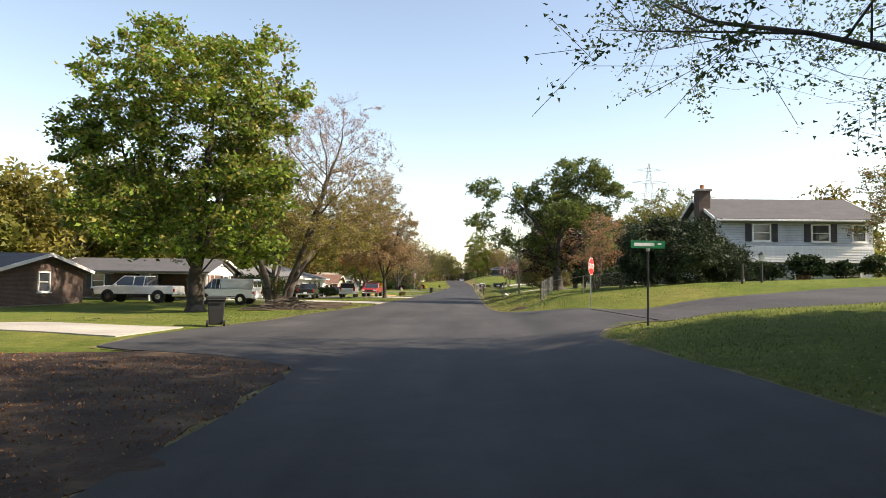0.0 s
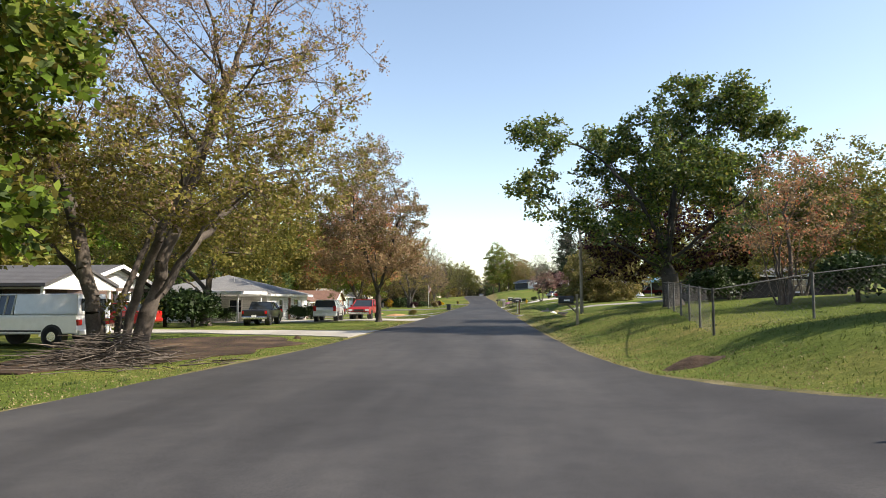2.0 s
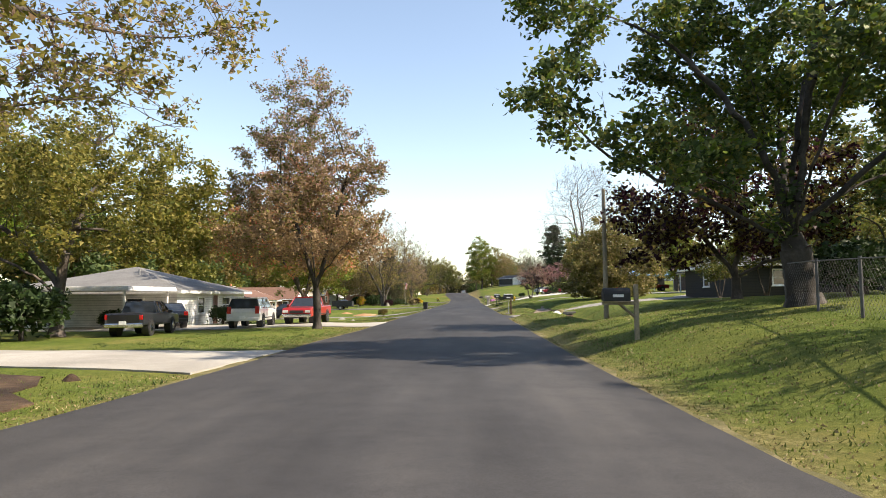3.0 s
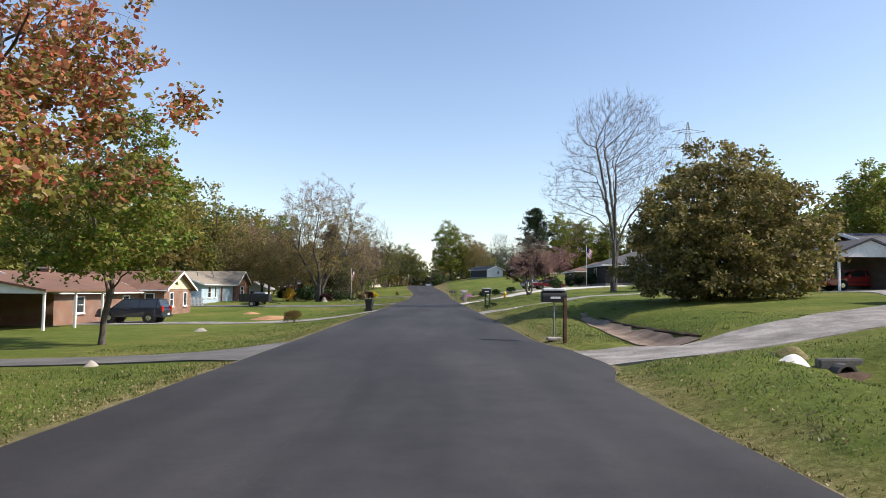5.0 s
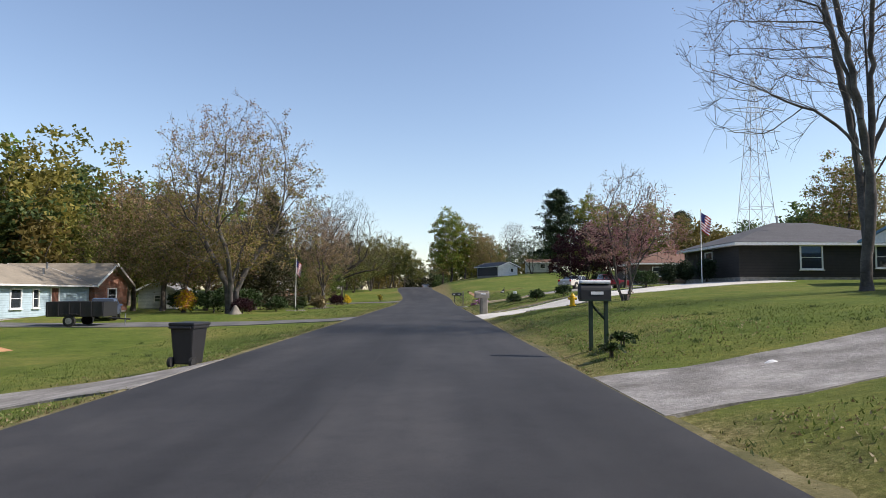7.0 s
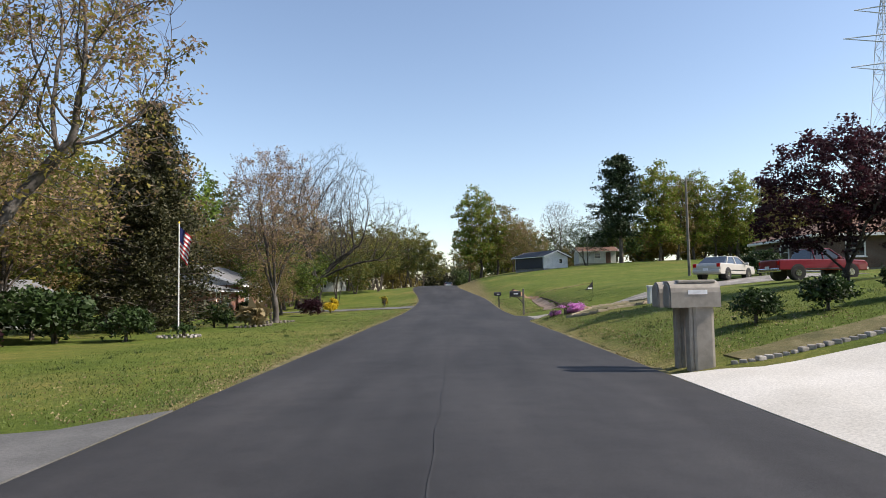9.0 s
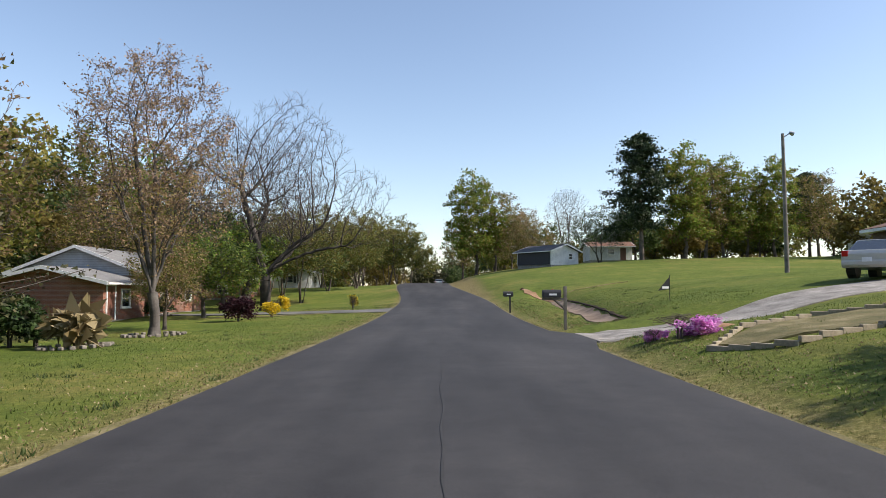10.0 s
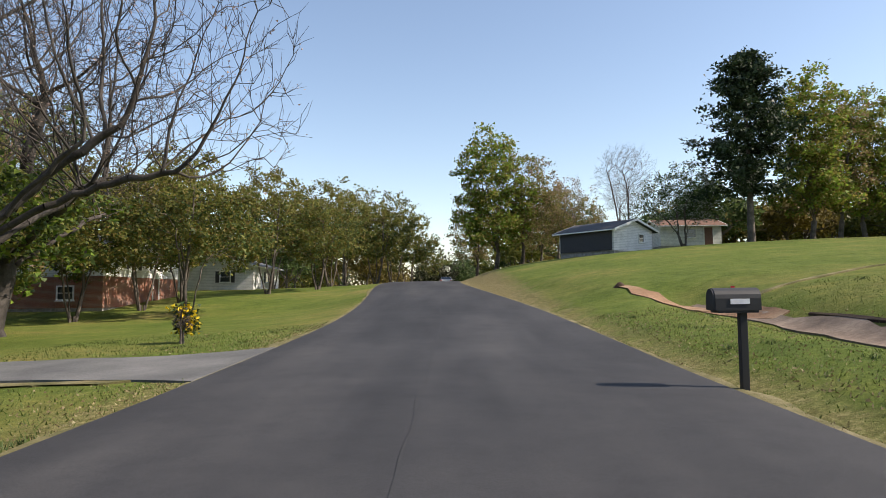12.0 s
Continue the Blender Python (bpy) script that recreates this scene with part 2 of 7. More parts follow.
SHINGLE_BROWN = stripes_mat("brown_shingles", (0.18, 0.095, 0.065), (0.11, 0.06, 0.042), 2, 0.07, 0.2, 0.95)
SHINGLE_TAN = stripes_mat("tan_shingles", (0.29, 0.25, 0.19), (0.19, 0.165, 0.125), 2, 0.07, 0.2, 0.95)
# near-black tone puts tree and porch shade into these house walls
BOARD_SHADED = stripes_mat("shaded_dark_boards", (0.026, 0.023, 0.021), (0.015, 0.014, 0.013), 2, 0.2, 0.1)
SHEET_BLUE = stripes_mat("blue_sheet_roof", (0.14, 0.36, 0.56), (0.08, 0.22, 0.37), 0, 0.3, 0.15, 0.4, 0.02)
TRIM = plain("white_paint", (0.78, 0.78, 0.76), 0.6)
SHUTTER = plain("dark_shutter", (0.035, 0.035, 0.04), 0.6)
WOODDOOR = plain("door_paint", (0.16, 0.07, 0.05), 0.5)
GLASS = plain("window_glass", (0.03, 0.037, 0.045), 0.06, 0.0, 0.5)
BLACK = plain("black_plastic", (0.018, 0.018, 0.02), 0.5)
CHARCOAL = plain("charcoal_plastic", (0.018, 0.019, 0.021), 0.6)
TAUPE = plain("taupe_plastic", (0.30, 0.27, 0.225), 0.6, wear=0.2)
GREEN_SIGN = plain("green_sign_face", (0.006, 0.22, 0.10), 0.35)
RED_SIGN = plain("red_sign_face", (0.5, 0.02, 0.02), 0.35)
WHITE_FACE = plain("white_reflective_face", (0.82, 0.82, 0.82), 0.4)
STEEL = plain("galvanised_steel", (0.35, 0.36, 0.37), 0.45, 0.8, wear=0.25)
PYLON_GREY = plain("pale_grey_steel", (0.5, 0.54, 0.6), 0.6, wear=0.2)
FENCE = plain("dull_fence_steel", (0.12, 0.12, 0.12), 0.6, 0.3, wear=0.3)
RUST = mottled("rusty_metal", (0.05, 0.026, 0.018), (0.09, 0.045, 0.028), (0.14, 0.08, 0.05), 4.0, 30.0, 0.8, 0.003)
DKGREEN = plain("dark_green_paint", (0.015, 0.035, 0.02), 0.5)
RUBBER = plain("tyre_rubber", (0.016, 0.016, 0.016), 0.85)
CHROME = plain("chrome", (0.6, 0.6, 0.6), 0.2, 1.0)
LAMP_RED = plain("tail_lamp", (0.45, 0.01, 0.01), 0.2, coat=0.5)
LAMP_CLEAR = plain("head_lamp", (0.6, 0.6, 0.58), 0.15, coat=0.6)
RED_FLAG = plain("red_cloth", (0.42, 0.02, 0.03), 0.8)
BLUE_FLAG = plain("blue_cloth", (0.02, 0.03, 0.15), 0.8)
YELLOW = plain("yellow_plastic", (0.75, 0.45, 0.01), 0.4)
TERRACOTTA = plain("terracotta", (0.4, 0.16, 0.08), 0.8)
BLOOM_PINK = leaf_mat("magenta_bloom", (0.5, 0.11, 0.43), (0.62, 0.24, 0.57), (0.72, 0.44, 0.68), 0.35)
BLOOM_YELLOW = leaf_mat("yellow_bloom", (0.637, 0.408, 0.009), (0.722, 0.527, 0.025), (0.425, 0.357, 0.043), 0.25)
L_GREEN = leaf_mat("fresh_green_leaves", (0.086, 0.152, 0.018), (0.152, 0.233, 0.030), (0.243, 0.315, 0.051))
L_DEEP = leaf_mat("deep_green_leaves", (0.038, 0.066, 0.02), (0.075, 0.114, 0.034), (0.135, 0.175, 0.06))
L_YELLOW = leaf_mat("yellow_green_leaves", (0.163, 0.152, 0.030), (0.243, 0.213, 0.046), (0.325, 0.274, 0.081))
L_OLIVE = leaf_mat("olive_spring_leaves", (0.085, 0.098, 0.018), (0.145, 0.155, 0.03), (0.22, 0.205, 0.05))
L_RUSSET = leaf_mat("russet_olive_leaves", (0.105, 0.078, 0.022), (0.17, 0.13, 0.036), (0.24, 0.195, 0.06))
L_TAN = leaf_mat("tan_bud_leaves", (0.2, 0.125, 0.07), (0.31, 0.205, 0.115), (0.4, 0.29, 0.16))
L_ORANGE = leaf_mat("orange_red_leaves", (0.46, 0.11, 0.075), (0.56, 0.22, 0.11), (0.48, 0.33, 0.13))
L_MAUVE = leaf_mat("mauve_buds", (0.24, 0.16, 0.125), (0.34, 0.235, 0.18), (0.43, 0.32, 0.25))
L_PURPLE = leaf_mat("dark_purple_leaves", (0.017, 0.006, 0.009), (0.035, 0.011, 0.017), (0.066, 0.023, 0.031))
L_PINK = leaf_mat("pink_blossom", (0.306, 0.136, 0.145), (0.425, 0.221, 0.221), (0.357, 0.255, 0.221))
L_WHITE = leaf_mat("white_blossom", (0.357, 0.374, 0.323), (0.476, 0.484, 0.425), (0.102, 0.145, 0.051))
L_CEDAR = leaf_mat("cedar_needles", (0.024, 0.028, 0.012), (0.046, 0.05, 0.02), (0.09, 0.08, 0.035), 0.15)
L_PINE = leaf_mat("pine_needles", (0.014, 0.027, 0.012), (0.027, 0.047, 0.020), (0.047, 0.070, 0.031), 0.15)
L_MAGNOLIA = leaf_mat("magnolia_leaves", (0.11, 0.1, 0.034), (0.21, 0.175, 0.062), (0.36, 0.28, 0.12), 0.35)
L_SHRUB = leaf_mat("shrub_leaves", (0.016, 0.031, 0.009), (0.031, 0.058, 0.016), (0.055, 0.094, 0.027), 0.2)
BLADES = leaf_mat("grass_blades", (0.075, 0.116, 0.021), (0.112, 0.156, 0.033), (0.168, 0.19, 0.058), 0.3)
DRYBLADES = leaf_mat("dry_grass_and_leaves", (0.156, 0.117, 0.055), (0.265, 0.211, 0.109), (0.351, 0.296, 0.172), 0.2)


def paint(name, colour):
    return plain(name, colour, 0.3, 0.1, 0.8, 0.05)


P_WHITE, P_RED, P_MAROON = paint("white_car_paint", (0.72, 0.72, 0.7)), paint("red_car_paint", (0.36, 0.018, 0.015)), paint("maroon_car_paint", (0.2, 0.01, 0.018))
P_NAVY, P_SILVER, P_BLACK, P_BLUE = paint("dark_navy_car_paint", (0.018, 0.02, 0.035)), paint("silver_car_paint", (0.56, 0.54, 0.49)), paint("black_car_paint", (0.012, 0.012, 0.014)), paint("blue_car_paint", (0.12, 0.17, 0.28))

# ---- building helpers ----
def smooth(a, b, t):
    t = min(1.0, max(0.0, (t - a) / (b - a)))
    return t * t * (3 - 2 * t)


def table(rows, y):
    return float(np.interp(y, [r[0] for r in rows], [r[1] for r in rows]))


def empty(name, loc=(0, 0, 0), rz=0.0):
    ob = new(name)
    ob.matrix_basis = pose(*loc, 0, 0, rz)
    return ob


def mesh(name, verts, faces, mat, parent=None, label="", shade=False):
    me = bpy.data.meshes.new(name)
    me.from_pydata([tuple(v) for v in verts], [], [tuple(f) for f in faces])
    me.materials.append(mat)
    if shade:
        me.polygons.foreach_set("use_smooth", [True] * len(me.polygons))
    ob = new(name, me)
    if parent:
        ob.parent = parent
    return tagged(ob, label)


def part(name, bm, mat, parent, label="", shade=False):
    me = bpy.data.meshes.new(name)
    bm.to_mesh(me)
    bm.free()
    me.materials.append(mat)
    if shade:
        me.polygons.foreach_set("use_smooth", [True] * len(me.polygons))
    ob = new(name, me)
    ob.parent = parent
    return tagged(ob, label)


def add_box(bm, c, s, bevel=0.0, rz=0.0, taper=None):
    m = Matrix.Translation(c) @ Matrix.Rotation(radians(rz), 4, "Z") @ Matrix.Diagonal((*s, 1))
    made = bmesh.ops.create_cube(bm, size=1, matrix=m)["verts"]
    if taper:
        for v in made:
            if v.co.z < c[2]:
                v.co.x = c[0] + (v.co.x - c[0]) * taper
                v.co.y = c[1] + (v.co.y - c[1]) * taper
    if bevel:
        edges = {e for v in made for e in v.link_edges}
        bmesh.ops.bevel(bm, geom=list(edges), offset=bevel, segments=2, affect="EDGES", profile=0.6)
    return bm


def add_tube(bm, a, b, r0, r1=None, sides=10):
    a, b = Vector(a), Vector(b)
    d = b - a
    m = Matrix.Translation((a + b) / 2) @ d.to_track_quat("Z", "Y").to_matrix().to_4x4()
    bmesh.ops.create_cone(bm, cap_ends=True, segments=sides, radius1=r0, radius2=r0 if r1 is None else r1, depth=d.length, matrix=m)
    return bm


def box(*a, **k):
    return add_box(bmesh.new(), *a, **k)


def tube(*a, **k):
    return add_tube(bmesh.new(), *a, **k)


# ---- the lie of the land ----
BANK = [(-60, 1.0), (0, 1.2), (22, 1.6), (30, 2.0), (45, 2.7), (60, 2.2), (90, 1.4), (112, 1.8), (127, 1.9), (137, 2.1), (146, 2.1), (156, 2.6), (165, 2.6), (178, 2.2), (199, 3.0), (216, 2.2), (232, 2.9), (246, 3.4), (258, 4.0), (285, 4.3), (330, 4.2), (420, 3.5)]
SLOPE = [(-60, 12.0), (222, 12.0), (256, 15.0), (420, 14.0)]    # how far from the road the right bank takes to rise
FALL = [(-60, 0.0), (60, 0.0), (85, -0.3), (100, -0.95), (125, -1.1), (145, -0.7), (160, -0.1), (188, -0.35), (208, -0.3), (230, -1.2), (250, -0.6), (285, -0.6), (420, -1.0)]
LEFT_EDGE = [(-40, -0.2), (0, -0.2), (8, -0.2), (12.5, -0.5), (14.2, -2.4), (15.4, -6.2), (18.5, -6.6), (21, -6.5), (24, -6.0), (28, -5.5), (32, -5.4), (36, -5.1), (40, -4.65), (44, -4.3), (48, -4.1), (53, -4.0), (60, -4.1), (68, -3.8), (500, -3.8)]
RIGHT_EDGE = [(-40, 6.7), (0, 6.5), (9, 6.3), (13, 6.0), (16.5, 5.8), (18.2, 6.3), (19.2, 7.6), (20.2, 9.0), (28.2, 9.0), (29.2, 7.9), (30.5, 6.6), (32, 5.7), (34, 5.0), (37, 4.4), (44, 3.95), (55, 3.76), (84.6, 3.76), (86, 4.3), (88.5, 4.5), (91, 4.2), (92.6, 3.76), (179.2, 3.76), (181, 4.6), (184.2, 4.6), (185.6, 3.76), (500, 3.76)]


def road_z(y):
    return 2.9 * smooth(190, 282, y) - 0.025 * max(0.0, y - 284) - 0.045 * max(0.0, y - 310)


def bend(y):
    """Past the dip the road swings over to the left."""
    return -3.1 * smooth(212, 262, y)


def rise(x, y):
    """The carriageway tilts up to the right towards the side road."""
    return 0.62 * smooth(3.0, 8.0, x) * smooth(-14, 2, y) * (1 - smooth(33, 44, y))


def edge_l(y):
    return table(LEFT_EDGE, y) + bend(y)


def edge_r(y):
    return table(RIGHT_EDGE, y) + bend(y)


DITCHES = [(7.3, 8.7, 91.5, 109.0, 0.45), (6.7, 8.2, 187.5, 219.0, 0.34), (8.0, 8.0, 66.0, 84.2, 0.5)]    # x at each end, from y, to y, depth
DRIVES_Y = [(88.6, 2.8), (120.4, 3.2), (152.6, 4.5), (182.8, 3.2)]    # where the right bank is graded down for a drive


def ground_z(x, y):
    z = road_z(y) + rise(x, y)
    xr, xl = edge_r(y) + 0.2, edge_l(y) - 0.2
    if x > xr:
        d = x - xr
        z += table(BANK, y) * (1 - math.exp(-d / table(SLOPE, y))) * smooth(0, 3, d) + 0.26 * smooth(0.0, 1.0, d) * smooth(40, 60, y)
        for dy, w in DRIVES_Y:
            z -= (z - road_z(y)) * 0.5 * math.exp(-((y - dy) / w) ** 4) * (1 - smooth(2, 8, d))
        for xa, xb, y0, y1, depth in DITCHES:
            dx = xa + (xb - xa) * min(1, max(0, (y - y0) / (y1 - y0)))
            along = smooth(y0 - 2.5, y0 + 1.5, y) * (1 - smooth(y1 - 1.5, y1 + 2.5, y))
            if along > 0 and d < 9:
                across = math.exp(-((x - dx) / 0.95) ** 2)
                z -= along * (across * depth + 0.25 * math.exp(-((x - dx) / 2.2) ** 2))
    elif x < xl:
        d = xl - x
        z += table(FALL, y) * (1 - math.exp(-d / 5.0))
    if x > 60:
        z += 0.012 * min(x - 60, 200)
    bumpy = 0.05 * noise.noise((x * 0.3, y * 0.3, 0.0)) + 0.16 * noise.noise((x * 0.07, y * 0.07, 5.0))
    return z + bumpy * smooth(0.0, 4.0, max(x - xr, xl - x, 0.0)) - 0.03


def steps(lims):
    out = []
    for a, b, s in lims:
        n = max(1, int(round((b - a) / s)))
        out += [a + (b - a) * i / n for i in range(n)]
    return out + [lims[-1][1]]


def sheet(name, xs, ys, zf, mat, keep=None):
    nx = len(xs)
    v = [(x, y, zf(x, y)) for y in ys for x in xs]
    f = [(j * nx + i, j * nx + i + 1, (j + 1) * nx + i + 1, (j + 1) * nx + i) for j in range(len(ys) - 1) for i in range(nx - 1)]
    return mesh(name, v, f, mat, shade=True)


ground = sheet("ground", steps([(-1500, -300, 200), (-300, -60, 20), (-60, -16, 2.0), (-16, 16, 0.5), (16, 60, 2.0), (60, 300, 20), (300, 1500, 200)]),
               steps([(-300, -20, 20), (-20, 240, 1.0), (240, 320, 2.5), (320, 600, 20), (600, 2400, 200)]), ground_z, GRASS)
tagged(ground, "mown spring lawn with yellowed patches beside the road", "ground", kind="structure")


def carriageway():
    ys = steps([(-40, 0, 2.0), (0, 70, 0.75), (70, 320, 2.0), (320, 480, 8)])
    v, f, n = [], [], 9
    for y in ys:
        a, b = edge_l(y), edge_r(y)
        for k, u in enumerate(np.linspace(0, 1, n)):
            w = 0.035 * noise.noise((u * 3, y * 0.9, 2.0)) if k in (0, n - 1) else 0.0
            x = a + (b - a) * u + w
            v.append((x, y, road_z(y) + rise(x, y) + 0.035 * (1 - (2 * u - 1) ** 2) + 0.012))
    for j in range(len(ys) - 1):
        for i in range(n - 1):
            f.append((j * n + i, j * n + i + 1, (j + 1) * n + i + 1, (j + 1) * n + i))
    # the broken edge of the paving
    for k, e in ((0, 1), (n - 1, -1)):
        base = len(v)
        for j in range(len(ys)):
            x, y, z = v[j * n + k]
            v += [(x, y, z), (x - 0.05 * e, y, z - 0.10)]
        for j in range(len(ys) - 1):
            a, b = base + 2 * j, base + 2 * j + 2
            f.append((a, b, b + 1, a + 1))
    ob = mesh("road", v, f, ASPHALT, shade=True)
    return tagged(ob, "dark asphalt residential road with worn wheel paths", "road", kind="structure")


road = carriageway()


def strip(name, pts, mat, lift=0.035, label="", category="", width=None, wob=0.08, n=8, kind="structure"):
    """A paved way along a centre line of (x, y, half width), laid on the ground."""
    v, f = [], []
    P = []
    for (x0, y0, w0), (x1, y1, w1) in zip(pts, pts[1:]):
        m = max(2, int(math.hypot(x1 - x0, y1 - y0) / 0.8))
        P += [(x0 + (x1 - x0) * i / m, y0 + (y1 - y0) * i / m, w0 + (w1 - w0) * i / m) for i in range(m)]
    P.append(pts[-1])
    for j, (x, y, w) in enumerate(P):
        a, b = P[max(0, j - 1)], P[min(len(P) - 1, j + 1)]
        d = Vector((b[0] - a[0], b[1] - a[1])).normalized()
        for i in range(n):
            u = -1 + 2 * i / (n - 1)
            ww = w + (wob * noise.noise((x * 0.8, y * 0.8, i)) if i in (0, n - 1) else 0)
            px, py = x - d.y * u * ww, y + d.x * u * ww
            v.append((px, py, max(ground_z(px, py), road_z(py) + rise(px, py) - 0.008 if edge_l(py) < px < edge_r(py) else -99) + lift))
    m = len(P)
    for j in range(m - 1):
        for i in range(n - 1):
            f.append((j * n + i, j * n + i + 1, (j + 1) * n + i + 1, (j + 1) * n + i))
    # the edges turn down into the ground
    rim = [j * n for j in range(m)] + [(m - 1) * n + i for i in range(1, n)] + [j * n + n - 1 for j in range(m - 2, -1, -1)] + [i for i in range(n - 2, 0, -1)]
    base = len(v)
    v += [(v[k][0], v[k][1], v[k][2] - 0.16) for k in rim]
    for a in range(len(rim)):
        b = (a + 1) % len(rim)
        f.append((rim[a], rim[b], base + b, base + a))
    return tagged(mesh(name, v, f, mat, shade=False), label, category, kind=kind)


strip("side_road", [(8.0, 24.2, 4.4), (10, 24.3, 4.2), (14, 24.5, 3.9), (22, 25.2, 3.8), (40, 28, 3.8), (80, 33, 3.8), (200, 45, 3.8)], ASPHALT, 0.022, "asphalt side road joining at the junction", "road")
strip("driveway", [(-7.2, 20.6, 2.0), (-9, 20.7, 1.6), (-14, 21, 1.5), (-30, 23, 1.5)], CONCRETE, 0.04, "pale concrete driveway beside the wheelie bin", "driveway")
strip("driveway", [(-4.3, 54.2, 2.9), (-6, 54.3, 2.5), (-14, 55.5, 2.4), (-26, 57, 3.0)], CONCRETE, 0.04, "pale concrete driveway with a dark joint", "driveway")
strip("driveway", [(-3.85, 75.5, 3.2), (-6, 75.5, 2.6), (-13, 76.5, 3.8), (-24, 77, 4.0)], CONCRETE, 0.04, "concrete driveway with parked cars", "driveway")
strip("driveway", [(-3.85, 89.8, 2.8), (-5.2, 89.8, 1.8), (-12, 90.5, 1.3), (-30, 94, 1.3)], WORN, 0.04, "worn grey asphalt driveway", "driveway")
strip("driveway", [(-3.85, 122.9, 2.4), (-5.5, 122.9, 1.6), (-14, 122.4, 1.3), (-27, 124, 2.4)], GRAVEL, 0.04, "long pale gravel driveway leading to a carport", "driveway")
strip("driveway", [(-3.85, 150, 2.8), (-5, 150, 1.9), (-14, 150.5, 1.5), (-30, 152, 1.5)], WORN, 0.04, "worn grey asphalt driveway", "driveway")
strip("driveway", [(-3.85, 206.4, 2.3), (-6, 206.4, 1.5), (-14, 206.6, 1.2), (-28, 209, 1.4)], WORN, 0.04, "worn grey gravelly driveway", "driveway", wob=0.35)
strip("bare_soil", [(-14.5, 203.0, 0.15), (-12, 203.6, 0.55), (-9.5, 204.0, 0.4), (-6.5, 204.6, 0.2), (-4.4, 204.8, 0.1)], VERGE, 0.03, "dry bare soil along a driveway edge", "soil", wob=0.8)
strip("driveway", [(4.3, 88.2, 1.5), (6.0, 88.3, 1.9), (12, 90.0, 1.7), (20, 96, 1.6), (27, 108, 2.2), (28.5, 118, 2.6)], GRAVEL, 0.03, "pale concrete driveway climbing to a carport", "driveway")
strip("driveway", [(3.82, 120.1, 1.9), (5.5, 120.1, 1.7), (12, 121.3, 1.5), (22, 124, 1.5), (31, 127, 2.0)], GRAVEL, 0.03, "pale gravel driveway climbing to a carport", "driveway")
strip("driveway", [(3.82, 152.4, 3.4), (5.5, 152.4, 2.9), (14, 154, 2.6), (24, 156, 3.0)], PALE, 0.03, "wide white concrete driveway", "driveway")
strip("driveway", [(4.4, 182.6, 1.9), (5.5, 182.6, 1.7), (9, 182.6, 1.4), (16, 184.5, 1.8), (24, 187, 3.0)], GRAVEL, 0.03, "pale concrete driveway with a patched apron", "driveway")
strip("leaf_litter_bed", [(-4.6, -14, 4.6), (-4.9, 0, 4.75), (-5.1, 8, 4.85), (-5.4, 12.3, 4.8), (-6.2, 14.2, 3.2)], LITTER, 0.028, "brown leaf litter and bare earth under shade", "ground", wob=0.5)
strip("ditch", [(7.2, 91.2, 0.9), (7.5, 95, 0.85), (8.0, 101, 0.6), (8.4, 105.5, 0.4), (8.8, 109, 0.12)], DITCH, 0.05, "bare reddish earth drainage ditch", "ditch", wob=0.3)
strip("ditch_lip", [(8.3, 91.4, 0.03), (8.45, 95, 0.04), (8.7, 101, 0.035), (8.95, 106, 0.03)], LITTER, 0.06, "thin dark strip along the ditch", "ditch", wob=0.08, n=4)
strip("ditch", [(6.6, 186.6, 0.3), (6.85, 190.5, 0.44), (7.4, 199, 0.48), (7.8, 206, 0.42), (8.1, 212, 0.27), (8.3, 217, 0.12)], DITCH, 0.05, "bare reddish earth drainage ditch", "ditch", wob=0.35)
strip("ditch_lip", [(7.2, 187.5, 0.03), (7.6, 192, 0.04), (8.2, 201, 0.035), (8.5, 210, 0.03)], LITTER, 0.06, "thin dark strip along the ditch", "ditch", wob=0.08, n=4)
strip("bare_soil", [(6.9, 221.5, 0.15), (7.4, 219.5, 0.45), (7.9, 216.5, 0.3), (8.3, 213, 0.5), (8.4, 211, 0.2)], DIRT, 0.05, "bare reddish soil at the end of the ditch", "soil", wob=0.6)
# flat strip in verge colour stands in for a pale pipe line
strip("pipe_line", [(8.9, 214.4, 0.16), (12, 216.1, 0.14), (15.4, 217.8, 0.06)], VERGE, 0.05, "thin pale pipe line up the grass bank", "path", wob=0.1, n=4)


def verge(side):
    v, f = [], []
    ys = steps([(-20, 215, 0.5), (215, 290, 2)])
    for y in ys:
        e = edge_l(y) if side < 0 else edge_r(y)
        w = max(0.05, 0.14 + 0.3 * noise.noise((y * 0.16, side * 3.0, 1.0)) + 0.25 * noise.noise((y * 1.1, side, 4.0)))
        for u in (-0.06, w * 0.5, w):
            x = e + side * u
            v.append((x, y, ground_z(x, y) + (0.012 if u > 0 else 0.0) + 0.012))
    for j in range(len(ys) - 1):
        for i in range(2):
            f.append((j * 3 + i, j * 3 + i + 1, (j + 1) * 3 + i + 1, (j + 1) * 3 + i))
    return tagged(mesh("verge", v, f, VERGE, shade=True), "strip of dry grass and dead leaves along the asphalt", "verge", kind="structure")


verge(-1), verge(1)
# earth and leaves whose dark tone also paints the crown's shade
strip("bare_soil", [(-9.4, 37.6, 0.6), (-9.0, 40, 2.2), (-8.6, 44, 2.9), (-8.2, 48, 2.5), (-7.6, 50.6, 0.9)], LITTER, 0.03, "bare earth and dead leaves, darkened for shade, under the spreading tree", "soil", wob=0.9)


